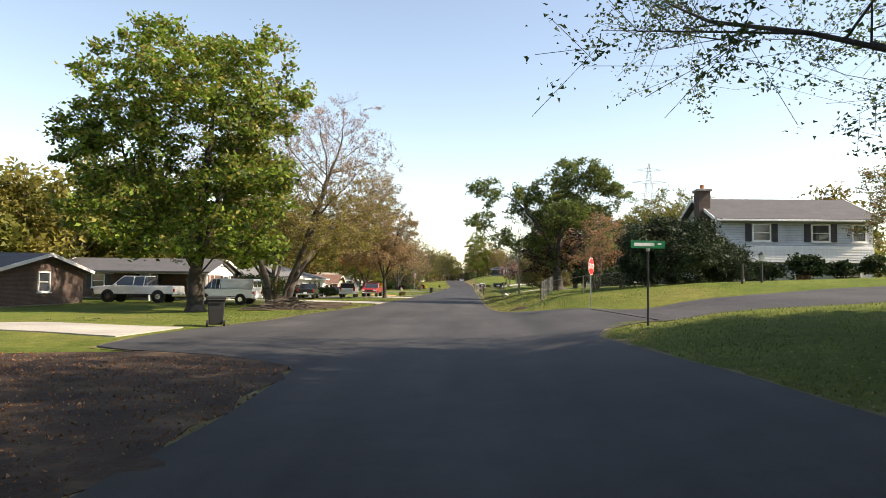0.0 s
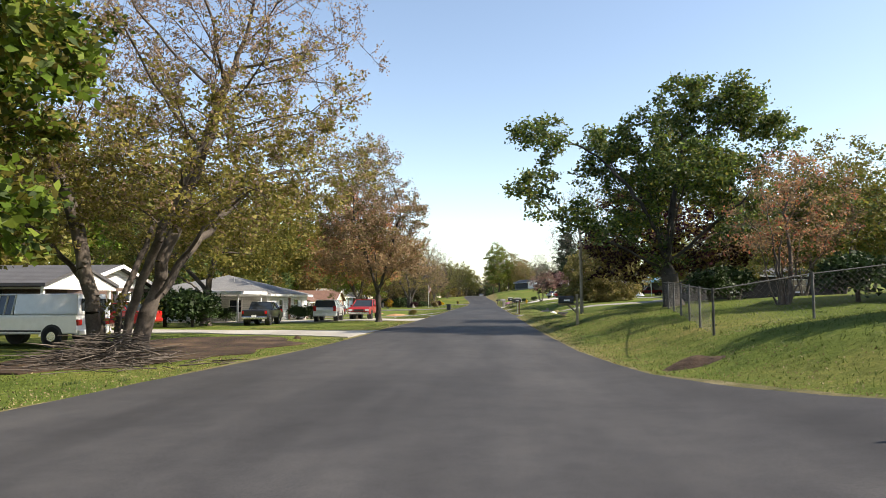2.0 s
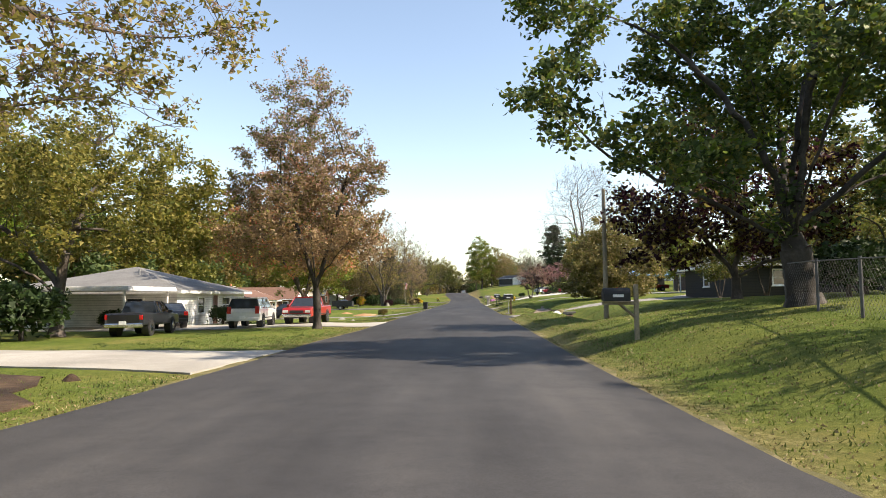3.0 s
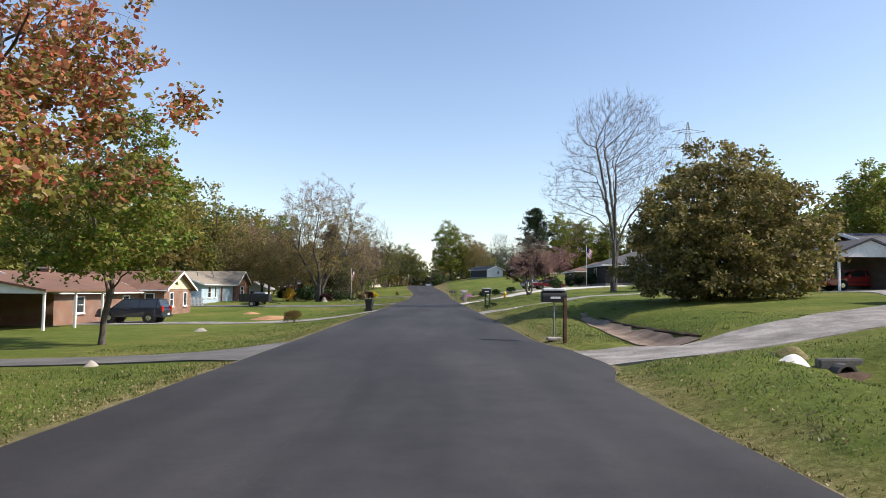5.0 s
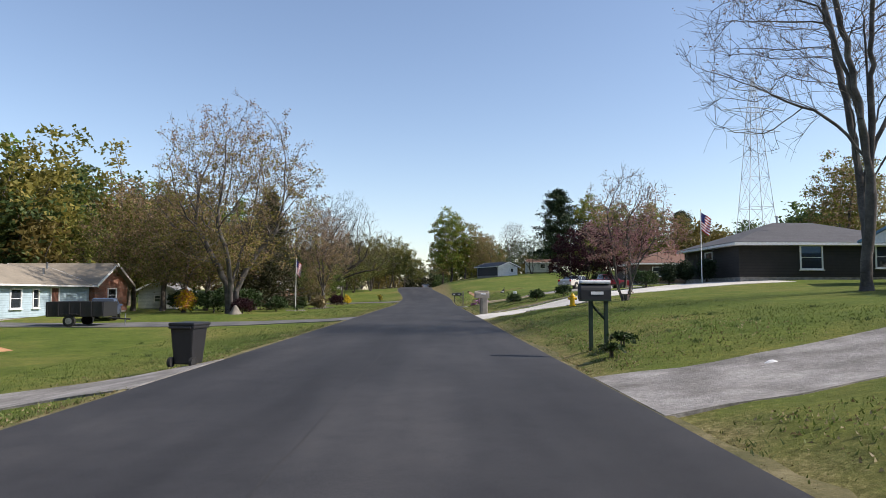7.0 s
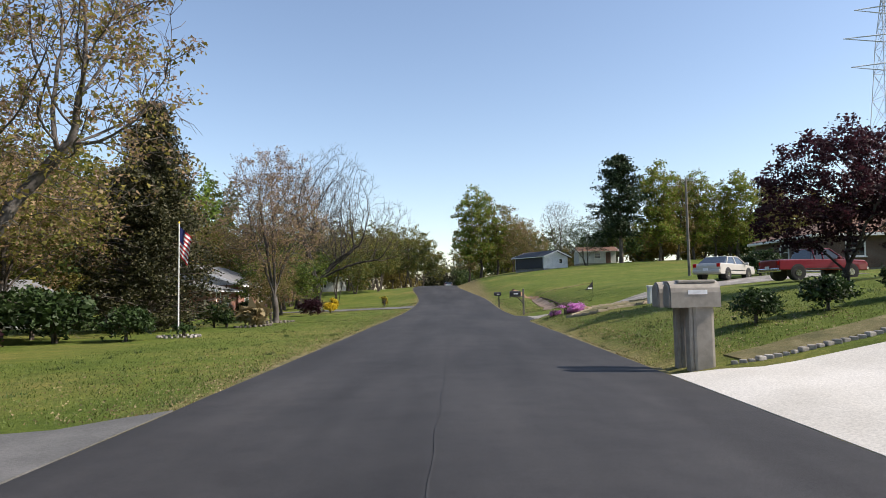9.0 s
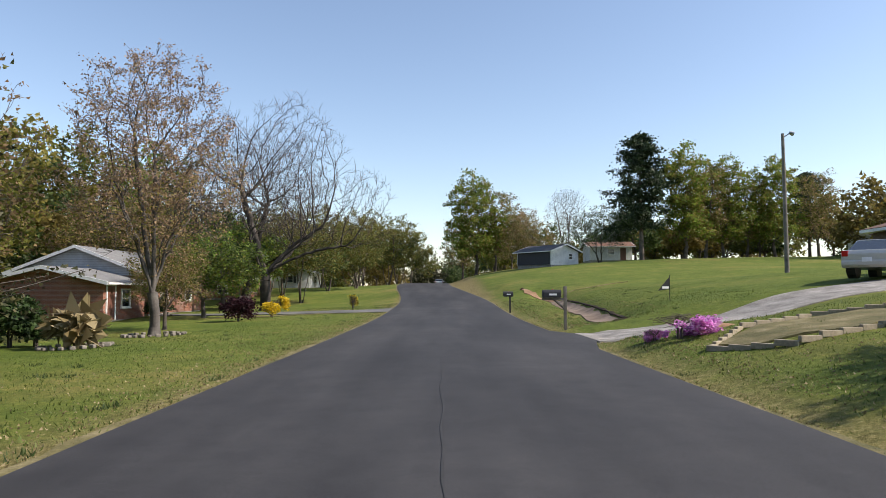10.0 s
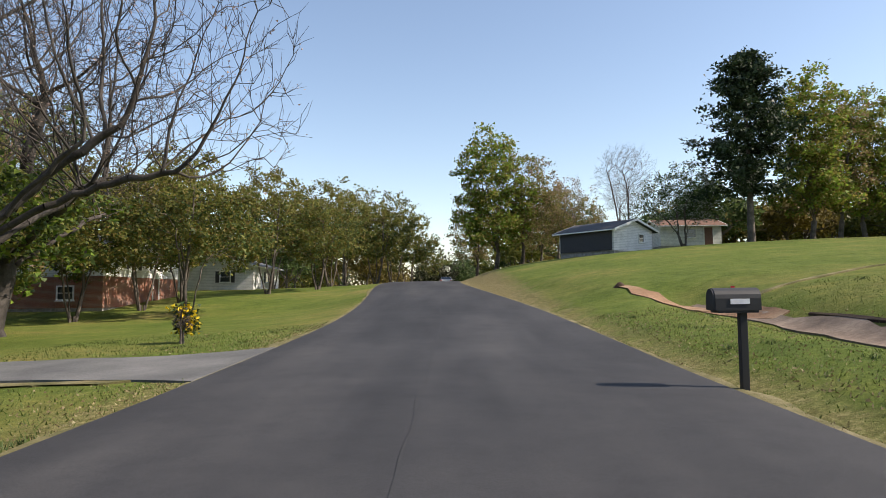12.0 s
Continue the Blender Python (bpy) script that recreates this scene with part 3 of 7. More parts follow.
def tar_line(pts, w, label):
    v, f = [], []
    P = []
    for (x0, y0), (x1, y1) in zip(pts, pts[1:]):
        m = max(2, int(math.hypot(x1 - x0, y1 - y0) / 0.5))
        P += [(x0 + (x1 - x0) * i / m, y0 + (y1 - y0) * i / m) for i in range(m)]
    for j, (x, y) in enumerate(P):
        a, b = P[max(0, j - 1)], P[min(len(P) - 1, j + 1)]
        d = Vector((b[0] - a[0], b[1] - a[1])).normalized()
        off, ww = 0.07 * noise.noise((x * 0.7, y * 0.7, 9.0)), w * (1 + 0.8 * noise.noise((x * 2, y * 2, 3.0)))
        for s in (-1, 1):
            px, py = x - d.y * (off + s * ww), y + d.x * (off + s * ww)
            u = (px - edge_l(py)) / (edge_r(py) - edge_l(py))
            v.append((px, py, road_z(py) + rise(px, py) + 0.035 * (1 - (2 * u - 1) ** 2) + 0.017))
    for j in range(len(P) - 1):
        f.append((2 * j, 2 * j + 1, 2 * j + 3, 2 * j + 2))
    return tagged(mesh("tar_seam", v, f, TAR), label, "seam", kind="structure")


TAR = mottled("tar", (0.03, 0.03, 0.031), (0.037, 0.037, 0.038), (0.045, 0.045, 0.045), 2.0, 30.0, 0.8, 0.004, world_co=True)
tar_line([(-0.5, 96), (-0.3, 130), (-0.2, 160), (-0.35, 190), (-0.3, 215), (-0.7, 228)], 0.011, "dark seam along the middle of the asphalt")
tar_line([(-1.2, 62), (-0.9, 80), (-0.6, 96)], 0.012, "thin crack along the asphalt")

# ---- trees ----
def frames_of(d):
    """Two unit vectors across each row of d."""
    h = np.where(np.abs(d[:, 2:3]) < 0.9, np.array([[0.0, 0, 1]]), np.array([[1.0, 0, 0]]))
    a = np.cross(d, h)
    a /= np.linalg.norm(a, axis=1, keepdims=True)
    return a, np.cross(d, a)


def tubes(segs, sides):
    s = np.array(segs, dtype=float)
    p0, p1, r0, r1 = s[:, 0:3], s[:, 3:6], s[:, 6:7], s[:, 7:8]
    d = p1 - p0
    d /= np.linalg.norm(d, axis=1, keepdims=True) + 1e-9
    a, b = frames_of(d)
    ang = np.arange(sides) * 2 * np.pi / sides
    ring = a[:, None, :] * np.cos(ang)[None, :, None] + b[:, None, :] * np.sin(ang)[None, :, None]
    v = np.concatenate([p0[:, None] + ring * r0[:, None], p1[:, None] + ring * r1[:, None]], 1).reshape(-1, 3)
    k = np.arange(sides)
    one = np.stack([k, (k + 1) % sides, (k + 1) % sides + sides, k + sides], 1)
    f = (one[None] + (np.arange(len(s)) * 2 * sides)[:, None, None]).reshape(-1, 4)
    return v, f


def quick_mesh(name, v, f):
    me = bpy.data.meshes.new(name)
    n, k = len(f), f.shape[1]
    me.vertices.add(len(v))
    me.vertices.foreach_set("co", np.ascontiguousarray(v, dtype=np.float32).ravel())
    me.loops.add(n * k)
    me.loops.foreach_set("vertex_index", np.ascontiguousarray(f, dtype=np.int32).ravel())
    me.polygons.add(n)
    me.polygons.foreach_set("loop_start", np.arange(n, dtype=np.int32) * k)
    me.update(calc_edges=True)
    return me


def leaf_cloud(rng, pts, size, long=1.5, droop=0.0, kite=False):
    """One little pointed leaf at each point: a single blade, or a kite folded along its rib."""
    n = len(pts)
    d = rng.normal(size=(n, 3))
    d[:, 2] = d[:, 2] * 0.6 - droop
    d /= np.linalg.norm(d, axis=1, keepdims=True)
    a, b = frames_of(d)
    t = rng.uniform(0, 2 * np.pi, (n, 1))
    w = a * np.cos(t) + b * np.sin(t)
    up = np.cross(d, w)
    s = size * rng.uniform(0.6, 1.35, (n, 1))
    if kite:
        v = np.stack([pts - d * s * 0.7, pts + w * s * 0.5 + up * s * 0.16, pts + d * s * 0.9, pts - w * s * 0.5 + up * s * 0.16], 1).reshape(-1, 3)
        return v, np.arange(n * 4).reshape(n, 4)
    v = np.stack([pts + w * s * 0.58, pts + d * s * long, pts - w * s * 0.58 + up * s * 0.2], 1).reshape(-1, 3)
    f = np.arange(n * 3).reshape(n, 3)
    return v, f


def grow(seed, height, bare, spread, base_r, limbs, kids, levels, rise=0.25, wander=0.22, low=0.5, stems=1, lean=0.0, shape=1.0, angle=(28, 62), splay=0.28, limb=1.0, reach=1.5, fan=(35, 74)):
    """The wood of a tree: segments (thick and thin) and the twig points for its leaves. bare: height of the clear trunk;
    spread: the crown's half width; low: how far down the crown is full (0..1); shape < 1 narrows the crown's top."""
    rnd = random.Random(seed)
    thick, thin, tips = [], [], []
    zc, rz = bare + (height - bare) * low, (height - bare)

    def inside(p):
        dz = (p.z - zc) / ((height - zc) if p.z > zc else max(0.8, zc - bare * 0.8))
        if abs(dz) > 1:
            return False
        w = (1 - abs(dz) ** 2.2) ** 0.5
        lump = 0.82 + 0.5 * noise.noise((p.x * 0.28 + seed, p.y * 0.28, p.z * 0.28))
        if p.z > zc:
            w *= 1 - (1 - shape) * dz
        return math.hypot(p.x - lean * p.z / height, p.y) < spread * w * lump

    def branch(p, d, length, r, level):
        n = 5 if level <= 1 else (4 if level == 2 else (3 if level < levels else 2))
        pts, seg = [p.copy()], length / n
        for i in range(n):
            d = (d + Vector((rnd.gauss(0, wander), rnd.gauss(0, wander), rnd.gauss(0, wander) + rise * (0.6 if level < 2 else 0.35)))).normalized()
            q = p + d * seg
            if level > 0 and i > 0 and not inside(q):
                last = thick if ra > 0.035 else thin
                last[-1] = (*last[-1][:7], 0.006)
                break
            ra, rb = r * (1 - 0.75 * i / n), r * (1 - 0.75 * (i + 1) / n)
            (thick if ra > 0.035 else thin).append((*p, *q, max(ra, 0.004), max(rb, 0.003)))
            p = q
            pts.append(p.copy())
        if level >= levels - 1:
            tips.extend((a + (b - a) * rnd.random()) for a, b in zip(pts, pts[1:]) for _ in range(2))
            tips.append(pts[-1])
        if level >= levels or len(pts) < 2:
            return
        k = kids[min(level, len(kids) - 1)]
        for c in range(k):
            u = (c + 0.6 + rnd.random() * 0.6) / (k + 0.4)
            u = 0.2 + 0.8 * min(1, u)
            j = min(len(pts) - 2, int(u * (len(pts) - 1)))
            q = pts[j].lerp(pts[j + 1], min(1, u * (len(pts) - 1) - j))
            t = radians(rnd.uniform(*angle))
            side = d.orthogonal().normalized()
            side.rotate(Matrix.Rotation(rnd.uniform(0, 6.283), 3, d))
            nd = d * math.cos(t) + side * math.sin(t)
            branch(q, nd.normalized(), length * rnd.uniform(0.5, 0.75), max(0.006, r * (1 - 0.7 * u) * rnd.uniform(0.5, 0.7)), level + 1)

    for s in range(stems):
        a = 6.283 * (s + rnd.random() * 0.4) / stems
        off = 0.0 if stems == 1 else base_r * 0.75
        p = Vector((math.cos(a) * off, math.sin(a) * off, -0.15))
        d = Vector((math.cos(a) * splay * (stems > 1), math.sin(a) * splay * (stems > 1), 1)).normalized()
        r = base_r / (1 if stems == 1 else stems ** 0.5)
        # root flare, then the trunk
        thick.append((*p, *(p + Vector((0, 0, 0.45))), r * 1.45, r * 1.05))
        p = p + Vector((0, 0, 0.42))
        top = bare * rnd.uniform(0.9, 1.05) if stems > 1 else bare
        m = max(2, int(top / 0.7))
        for i in range(m):
            d = (d + Vector((rnd.gauss(0, 0.03), rnd.gauss(0, 0.03), 0.03))).normalized()
            q = p + d * (top / m)
            thick.append((*p, *q, r * (1.05 - 0.2 * i / m), r * (1.05 - 0.2 * (i + 1) / m)))
            p = q
        L = (height - bare)
        branch(p, (d + Vector((lean * 0.06, 0, 0.4))).normalized(), L * 0.92, r * 0.72, 1 if stems == 1 else 1)
        for c in range(limbs):
            aa = 6.283 * (c + rnd.random() * 0.6) / limbs + a
            t = radians(rnd.uniform(*fan))
            nd = Vector((math.cos(aa) * math.sin(t), math.sin(aa) * math.sin(t), math.cos(t)))
            start = p - d * (rnd.random() * bare * 0.22)
            branch(start, nd, min(spread * reach, L) * rnd.uniform(0.75, 1.05), r * rnd.uniform(0.42, 0.6) * limb, 1)
    # stretch what has grown to the height and width that were asked for
    zs, rs = sorted(p.z for p in tips), sorted(math.hypot(p.x, p.y) for p in tips)
    kz, kr = height / zs[int(len(zs) * 0.985)], spread / rs[int(len(rs) * 0.97)]
    fit = lambda q: (q[0] * kr, q[1] * kr, q[2] * kz)
    thick = [(*fit(q[0:3]), *fit(q[3:6]), q[6], q[7]) for q in thick]
    thin = [(*fit(q[0:3]), *fit(q[3:6]), q[6], q[7]) for q in thin]
    tips = [Vector(fit(p)) for p in tips if p.z * kz < height * 1.03 and math.hypot(p.x, p.y) * kr < spread * 1.08]
    thick, thin = [[q for q in s if q[5] < height * 1.03 and math.hypot(q[3], q[4]) < spread * 1.08] for s in (thick, thin)]
    return thick, thin, tips


def conifer(seed, height, radius, bare, open_top=0.0, whorls=26, per=7):
    rnd = random.Random(seed)
    thick, thin, tips = [], [], []
    r0 = height * 0.02
    for i in range(8):
        a, b = height * i / 8, height * (i + 1) / 8
        thick.append((0, 0, a - 0.15, 0, 0, b, r0 * (1 - i / 8) + 0.02, r0 * (1 - (i + 1) / 8) + 0.015))
    for w in range(whorls):
        u = w / (whorls - 1)
        z = bare + (height - bare) * u ** 0.95
        reach = radius * (1 - u) ** (0.9 if not open_top else 0.45) * rnd.uniform(0.65, 1.15) + 0.3
        for k in range(per):
            a = 6.283 * (k + rnd.random()) / per
            d = Vector((math.cos(a), math.sin(a), rnd.uniform(-0.1, 0.35) + (0.25 * u)))
            p = Vector((0, 0, z))
            L = reach * rnd.uniform(0.6, 1.1)
            for s in range(4):
                q = p + d * (L / 4) + Vector((rnd.gauss(0, 0.06), rnd.gauss(0, 0.06), rnd.gauss(0, 0.05)))
                (thick if s == 0 else thin).append((*p, *q, 0.05 * (1 - s / 5) * (1 - u * 0.6), 0.05 * (1 - (s + 1) / 5) * (1 - u * 0.6) + 0.004))
                m = 5 if s else 2
                for _ in range(m):
                    e = p.lerp(q, rnd.random())
                    tips.append(e + Vector((rnd.gauss(0, 0.22), rnd.gauss(0, 0.22), rnd.gauss(0, 0.16))))
                p = q
    return thick, thin, tips


def crown_points(rng, tips, count, jitter):
    t = np.array([tuple(p) for p in tips])
    i = rng.integers(0, len(t), count)
    return t[i] + rng.normal(size=(count, 3)) * np.array([jitter, jitter, jitter * 0.6])


def tree(name, label, wood, seed, leaves=(), bark=None, sides=7, category="tree", clump=-0.14, twigs=1.0, share=1.0, kite=False):
    """leaves: rows of (material, how many, leaf size, jitter, from, to): the share of the crown's height that they fill."""
    thick, thin, tips = wood
    pruner = random.Random(seed)
    thin = [q for q in thin if q[6] > 0.009 or pruner.random() < twigs]
    rng = np.random.default_rng(seed)
    root = empty(name)
    tagged(root, label, category)
    v, f = tubes(thick, sides)
    me = quick_mesh("trunk", v, f)
    me.materials.append(bark or BARK)
    me.polygons.foreach_set("use_smooth", [True] * len(me.polygons))
    ob = new("trunk", me)
    ob.parent = root
    if thin:
        v, f = tubes(thin, 3)
        me = quick_mesh("branchwork", v, f)
        me.materials.append(bark or BARK)
        ob = tagged(new("branchwork", me), kind="stuff")
        ob.parent = root
    zs = np.array([p[2] for p in tips])
    lo, hi = zs.min(), zs.max()
    for mat, count, size, jit, a, b in leaves:
        soft = rng.normal(scale=0.08, size=len(tips))
        u = (zs - lo) / (hi - lo + 1e-6) + soft
        pick = [p for p, k in zip(tips, u) if a <= k <= b] or tips
        pick = [p for p in pick if noise.noise((p[0] * 0.55 + seed, p[1] * 0.55, p[2] * 0.7)) > clump] or pick
        if share < 1:
            pick = [pick[i] for i in rng.choice(len(pick), max(40, int(len(pick) * share)), replace=False)]
        v, f = leaf_cloud(rng, crown_points(rng, pick, count, jit), size, kite=kite)
        me = quick_mesh("crown", v, f)
        me.materials.append(mat)
        ob = tagged(new("crown", me), kind="stuff")
        ob.parent = root
    return root


def put(ob, x, y, rz=0.0, s=1.0, dz=0.0):
    ob.matrix_basis = pose(x, y, ground_z(x, y) + dz, 0, 0, rz) @ Matrix.Diagonal((s, s, s, 1))
    return ob


def again(ob, x, y, rz=0.0, s=1.0, label=""):
    o = copy_thing(ob, pose(x, y, ground_z(x, y), 0, 0, rz))
    o.scale = (s, s, s)
    return tagged(o, label)


def colonise(seed, lobes, bare, base_r, n=800, step=0.42, up=0.1, stems=1, splay=0.22, limbs=3, twig=0.5, per=3, keep=0.4, tip_r=0.007, shell=0.42, arch=0.45, wild=0.12):
    """The wood of a tree whose branches grow out towards the light until they fill the lobes of its crown.
    lobes: rows of (x, z, half width, half height[, y[, half depth]]) from the foot of the trunk. Gives thick and thin segments and twig points."""
    rng = np.random.default_rng(seed)
    L = np.array([(q[0], q[4] if len(q) > 4 else 0.0, q[1], q[2], q[5] if len(q) > 5 else q[2], q[3]) for q in lobes], dtype=float)
    C, R = L[:, 0:3], L[:, 3:6]
    share = R.prod(axis=1) ** 0.8
    which = rng.choice(len(L), n, p=share / share.sum())
    ball = rng.normal(size=(n, 3))
    ball /= np.linalg.norm(ball, axis=1, keepdims=True)
    A = C[which] + ball * R[which] * (rng.random((n, 1)) ** shell) * (1 + 0.1 * rng.normal(size=(n, 1)))
    A[:, 2] = np.maximum(A[:, 2], 0.4)
    cap = 16000
    P, D, par, m = np.zeros((cap, 3)), np.zeros((cap, 3)), np.full(cap, -1), 0
    mean = (C * share[:, None]).sum(axis=0) / share.sum()
    forks = []

    def grow_to(k, q):
        nonlocal m
        d = np.asarray(q, dtype=float) - (P[k] if k >= 0 else np.zeros(3))
        P[m], D[m], par[m] = q, d / (np.linalg.norm(d) + 1e-9), k
        m += 1
        return m - 1

    for s in range(stems):
        a = 6.283 * (s + 0.4 * rng.random()) / stems
        off = 0.0 if stems == 1 else base_r * 0.8
        q = np.array([math.cos(a) * off, math.sin(a) * off, -0.15])
        k, own = grow_to(-1, q), []
        d = np.array([math.cos(a) * splay * (stems > 1) + 0.04 * mean[0], math.sin(a) * splay * (stems > 1), 1.0])
        d /= np.linalg.norm(d)
        for i in range(max(2, int(bare / 0.4))):
            d = d + rng.normal(scale=0.05, size=3) * np.array([1, 1, 0])
            d /= np.linalg.norm(d)
            q = q + d * (bare + 0.15) / max(2, int(bare / 0.4))
            k = grow_to(k, q)
            if q[2] > bare * 0.55:
                own.append(k)
        forks.append(own or [k])
    for c, r in zip(C, R):
        for _ in range(limbs):
            goal = c + rng.normal(size=3) * r * 0.33
            own = min(forks, key=lambda o: np.linalg.norm(P[o[-1]][:2] - goal[:2]) + rng.random() * 0.6)
            k = own[rng.integers(len(own) // 2, len(own))]
            a, b = P[k].copy(), goal
            far = np.linalg.norm(b - a)
            bend = a + (b - a) * 0.4 + np.array([0, 0, arch * far * 0.4]) + rng.normal(scale=0.05 * far, size=3)
            parts = max(2, int(far * 0.8 / step))
            for i in range(1, parts + 1):
                u = 0.8 * i / parts
                k = grow_to(k, a * (1 - u) ** 2 + bend * 2 * u * (1 - u) + b * u * u + rng.normal(scale=0.04, size=3))
    alive = np.arange(n)
    dist = np.full(n, 1e9)
    near = np.zeros(n, int)

    def meet(lo, hi):
        for j in range(lo, hi, 512):
            Q = P[j:min(hi, j + 512)]
            d2 = ((A[alive][:, None, :] - Q[None]) ** 2).sum(axis=2)
            b = d2.argmin(axis=1)
            v = d2[np.arange(len(alive)), b]
            better = v < dist[alive]
            dist[alive[better]], near[alive[better]] = v[better], b[better] + j

    meet(0, m)
    for _ in range(140):
        alive = alive[dist[alive] > (step * 1.3) ** 2]
        if not len(alive):
            break
        u, inv = np.unique(near[alive], return_inverse=True)
        v = A[alive] - P[near[alive]]
        v /= np.linalg.norm(v, axis=1, keepdims=True)
        S = np.zeros((len(u), 3))
        np.add.at(S, inv, v)
        S /= np.linalg.norm(S, axis=1, keepdims=True) + 1e-9
        S = S + keep * D[u] + np.array([0, 0, up]) + rng.normal(scale=wild, size=S.shape)
        S /= np.linalg.norm(S, axis=1, keepdims=True)
        Q = P[u] + S * step
        gap = np.concatenate([((q[None] - P[:m]) ** 2).sum(axis=1).min()[None] for q in Q])
        ok = gap > (0.5 * step) ** 2
        if not ok.any() or m + ok.sum() > cap:
            break
        lo = m
        hi = m + int(ok.sum())
        P[lo:hi], D[lo:hi], par[lo:hi] = Q[ok], S[ok], u[ok]
        m = hi
        meet(lo, hi)
    # each branch is as thick as what it carries
    w = np.zeros(m)
    kids = np.zeros(m, int)
    for k in range(m - 1, -1, -1):
        w[k] = max(w[k], 1.0)
        if par[k] >= 0:
            w[par[k]] += w[k]
            kids[par[k]] += 1
    p = math.log((base_r / (stems ** 0.5)) / tip_r) / math.log(max(3.0, w.max()))
    r = tip_r * w ** p
    thick, thin, tips = [], [], []
    for k in range(m):
        j = par[k]
        if j >= 0:
            a, b = P[j], P[k]
            (thick if r[k] > 0.03 else thin).append((*a, *b, r[j] if r[k] > 0.7 * r[j] else r[k] * 1.25, r[k]))
        else:
            thick.append((*P[k], *(P[k] + np.array([0, 0, 0.5])), r[k] * 1.5, r[k] * 1.02))
        if w[k] < 7:
            tips.append(Vector(P[k]))
            for _ in range(per if kids[k] == 0 else (1 if rng.random() < 0.7 else 0)):
                d = D[k] + rng.normal(scale=0.6, size=3) + np.array([0, 0, 0.3 + up])
                d /= np.linalg.norm(d)
                a, ll = P[k], twig * rng.uniform(0.55, 1.3)
                b = a + d * ll * 0.5
                e = d + rng.normal(scale=0.3, size=3) + np.array([0, 0, 0.15])
                c = b + e / np.linalg.norm(e) * ll * 0.5
                thin += [(*a, *b, tip_r * 0.9, tip_r * 0.7), (*b, *c, tip_r * 0.7, tip_r * 0.45)]
                tips += [Vector(b), Vector(c)]
    return thick, thin, tips


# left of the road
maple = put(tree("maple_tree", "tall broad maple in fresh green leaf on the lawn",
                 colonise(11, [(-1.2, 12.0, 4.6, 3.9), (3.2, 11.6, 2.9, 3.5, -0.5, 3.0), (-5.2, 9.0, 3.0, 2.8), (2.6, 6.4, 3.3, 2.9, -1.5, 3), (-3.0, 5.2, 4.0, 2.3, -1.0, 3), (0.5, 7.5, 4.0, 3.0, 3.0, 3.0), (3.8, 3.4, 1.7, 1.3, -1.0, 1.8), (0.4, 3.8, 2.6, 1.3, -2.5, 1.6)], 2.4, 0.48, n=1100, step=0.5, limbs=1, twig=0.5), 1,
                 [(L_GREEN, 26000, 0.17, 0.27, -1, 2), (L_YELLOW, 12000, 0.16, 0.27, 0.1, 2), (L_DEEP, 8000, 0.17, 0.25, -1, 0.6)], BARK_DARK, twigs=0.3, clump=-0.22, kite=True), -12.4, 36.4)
spreading = put(tree("spreading_tree", "many-stemmed budding tree with yellow-green lower leaves",
                     colonise(23, [(2.4, 9.4, 5.2, 4.0), (-3.4, 9.0, 4.6, 4.2, 1.0, 4.5), (3.6, 4.9, 3.9, 1.7, -2.0, 3.6), (-3.8, 4.7, 4.4, 1.8, -1.5, 4.0), (0.5, 4.6, 4.2, 1.6, 3.5, 3.0), (5.0, 7.2, 2.6, 2.0, -1.5, 2.5), (4.0, 6.6, 2.9, 2.4, 6.0, 3.0)], 1.2, 0.7, n=2300, step=0.42, stems=7, splay=0.17, limbs=1, twig=0.6, per=4, up=0.12, tip_r=0.009), 2,
                     [(L_YELLOW, 29000, 0.078, 0.14, -1, 0.55), (L_OLIVE, 9000, 0.07, 0.14, -1, 0.45), (L_TAN, 26000, 0.055, 0.1, 0.1, 2), (L_MAUVE, 30000, 0.05, 0.1, 0.3, 2)], BARK, twigs=1.0, clump=-0.35), -9.9, 43.5)
put(tree("street_tree", "slender tree with brownish spring buds beside the drive",
         colonise(31, [(-0.5, 4.9, 4.1, 1.9), (-0.8, 9.4, 2.6, 4.2), (-2.4, 7.2, 2.2, 2.2, 0.5, 2.0), (1.2, 7.6, 2.2, 2.4), (1.8, 4.4, 2.0, 1.2, -1.5, 1.6)], 1.9, 0.2, n=1100, step=0.42, limbs=1, twig=0.6, per=4, tip_r=0.009), 3,
         [(L_TAN, 22000, 0.09, 0.16, -1, 0.55), (L_MAUVE, 10000, 0.075, 0.13, 0.4, 2), (L_OLIVE, 9000, 0.085, 0.14, 0.2, 1)], BARK_DARK, twigs=0.9, clump=-0.35), -6.4, 71.0)
yellow_tree = put(tree("lawn_tree", "spreading yellow-green tree shading a front yard",
                       colonise(37, [(3.2, 5.6, 4.8, 2.5), (-2.6, 7.4, 4.2, 3.2), (1.5, 8.2, 3.6, 2.4, 1.0, 3), (-4.5, 4.8, 3.0, 1.9)], 2.4, 0.32, n=950, limbs=1, step=0.45, twig=0.55), 4,
                       [(L_YELLOW, 21000, 0.115, 0.22, -1, 2), (L_OLIVE, 14000, 0.115, 0.22, -1, 1)], twigs=0.6, clump=-0.25), -17.5, 67.5)
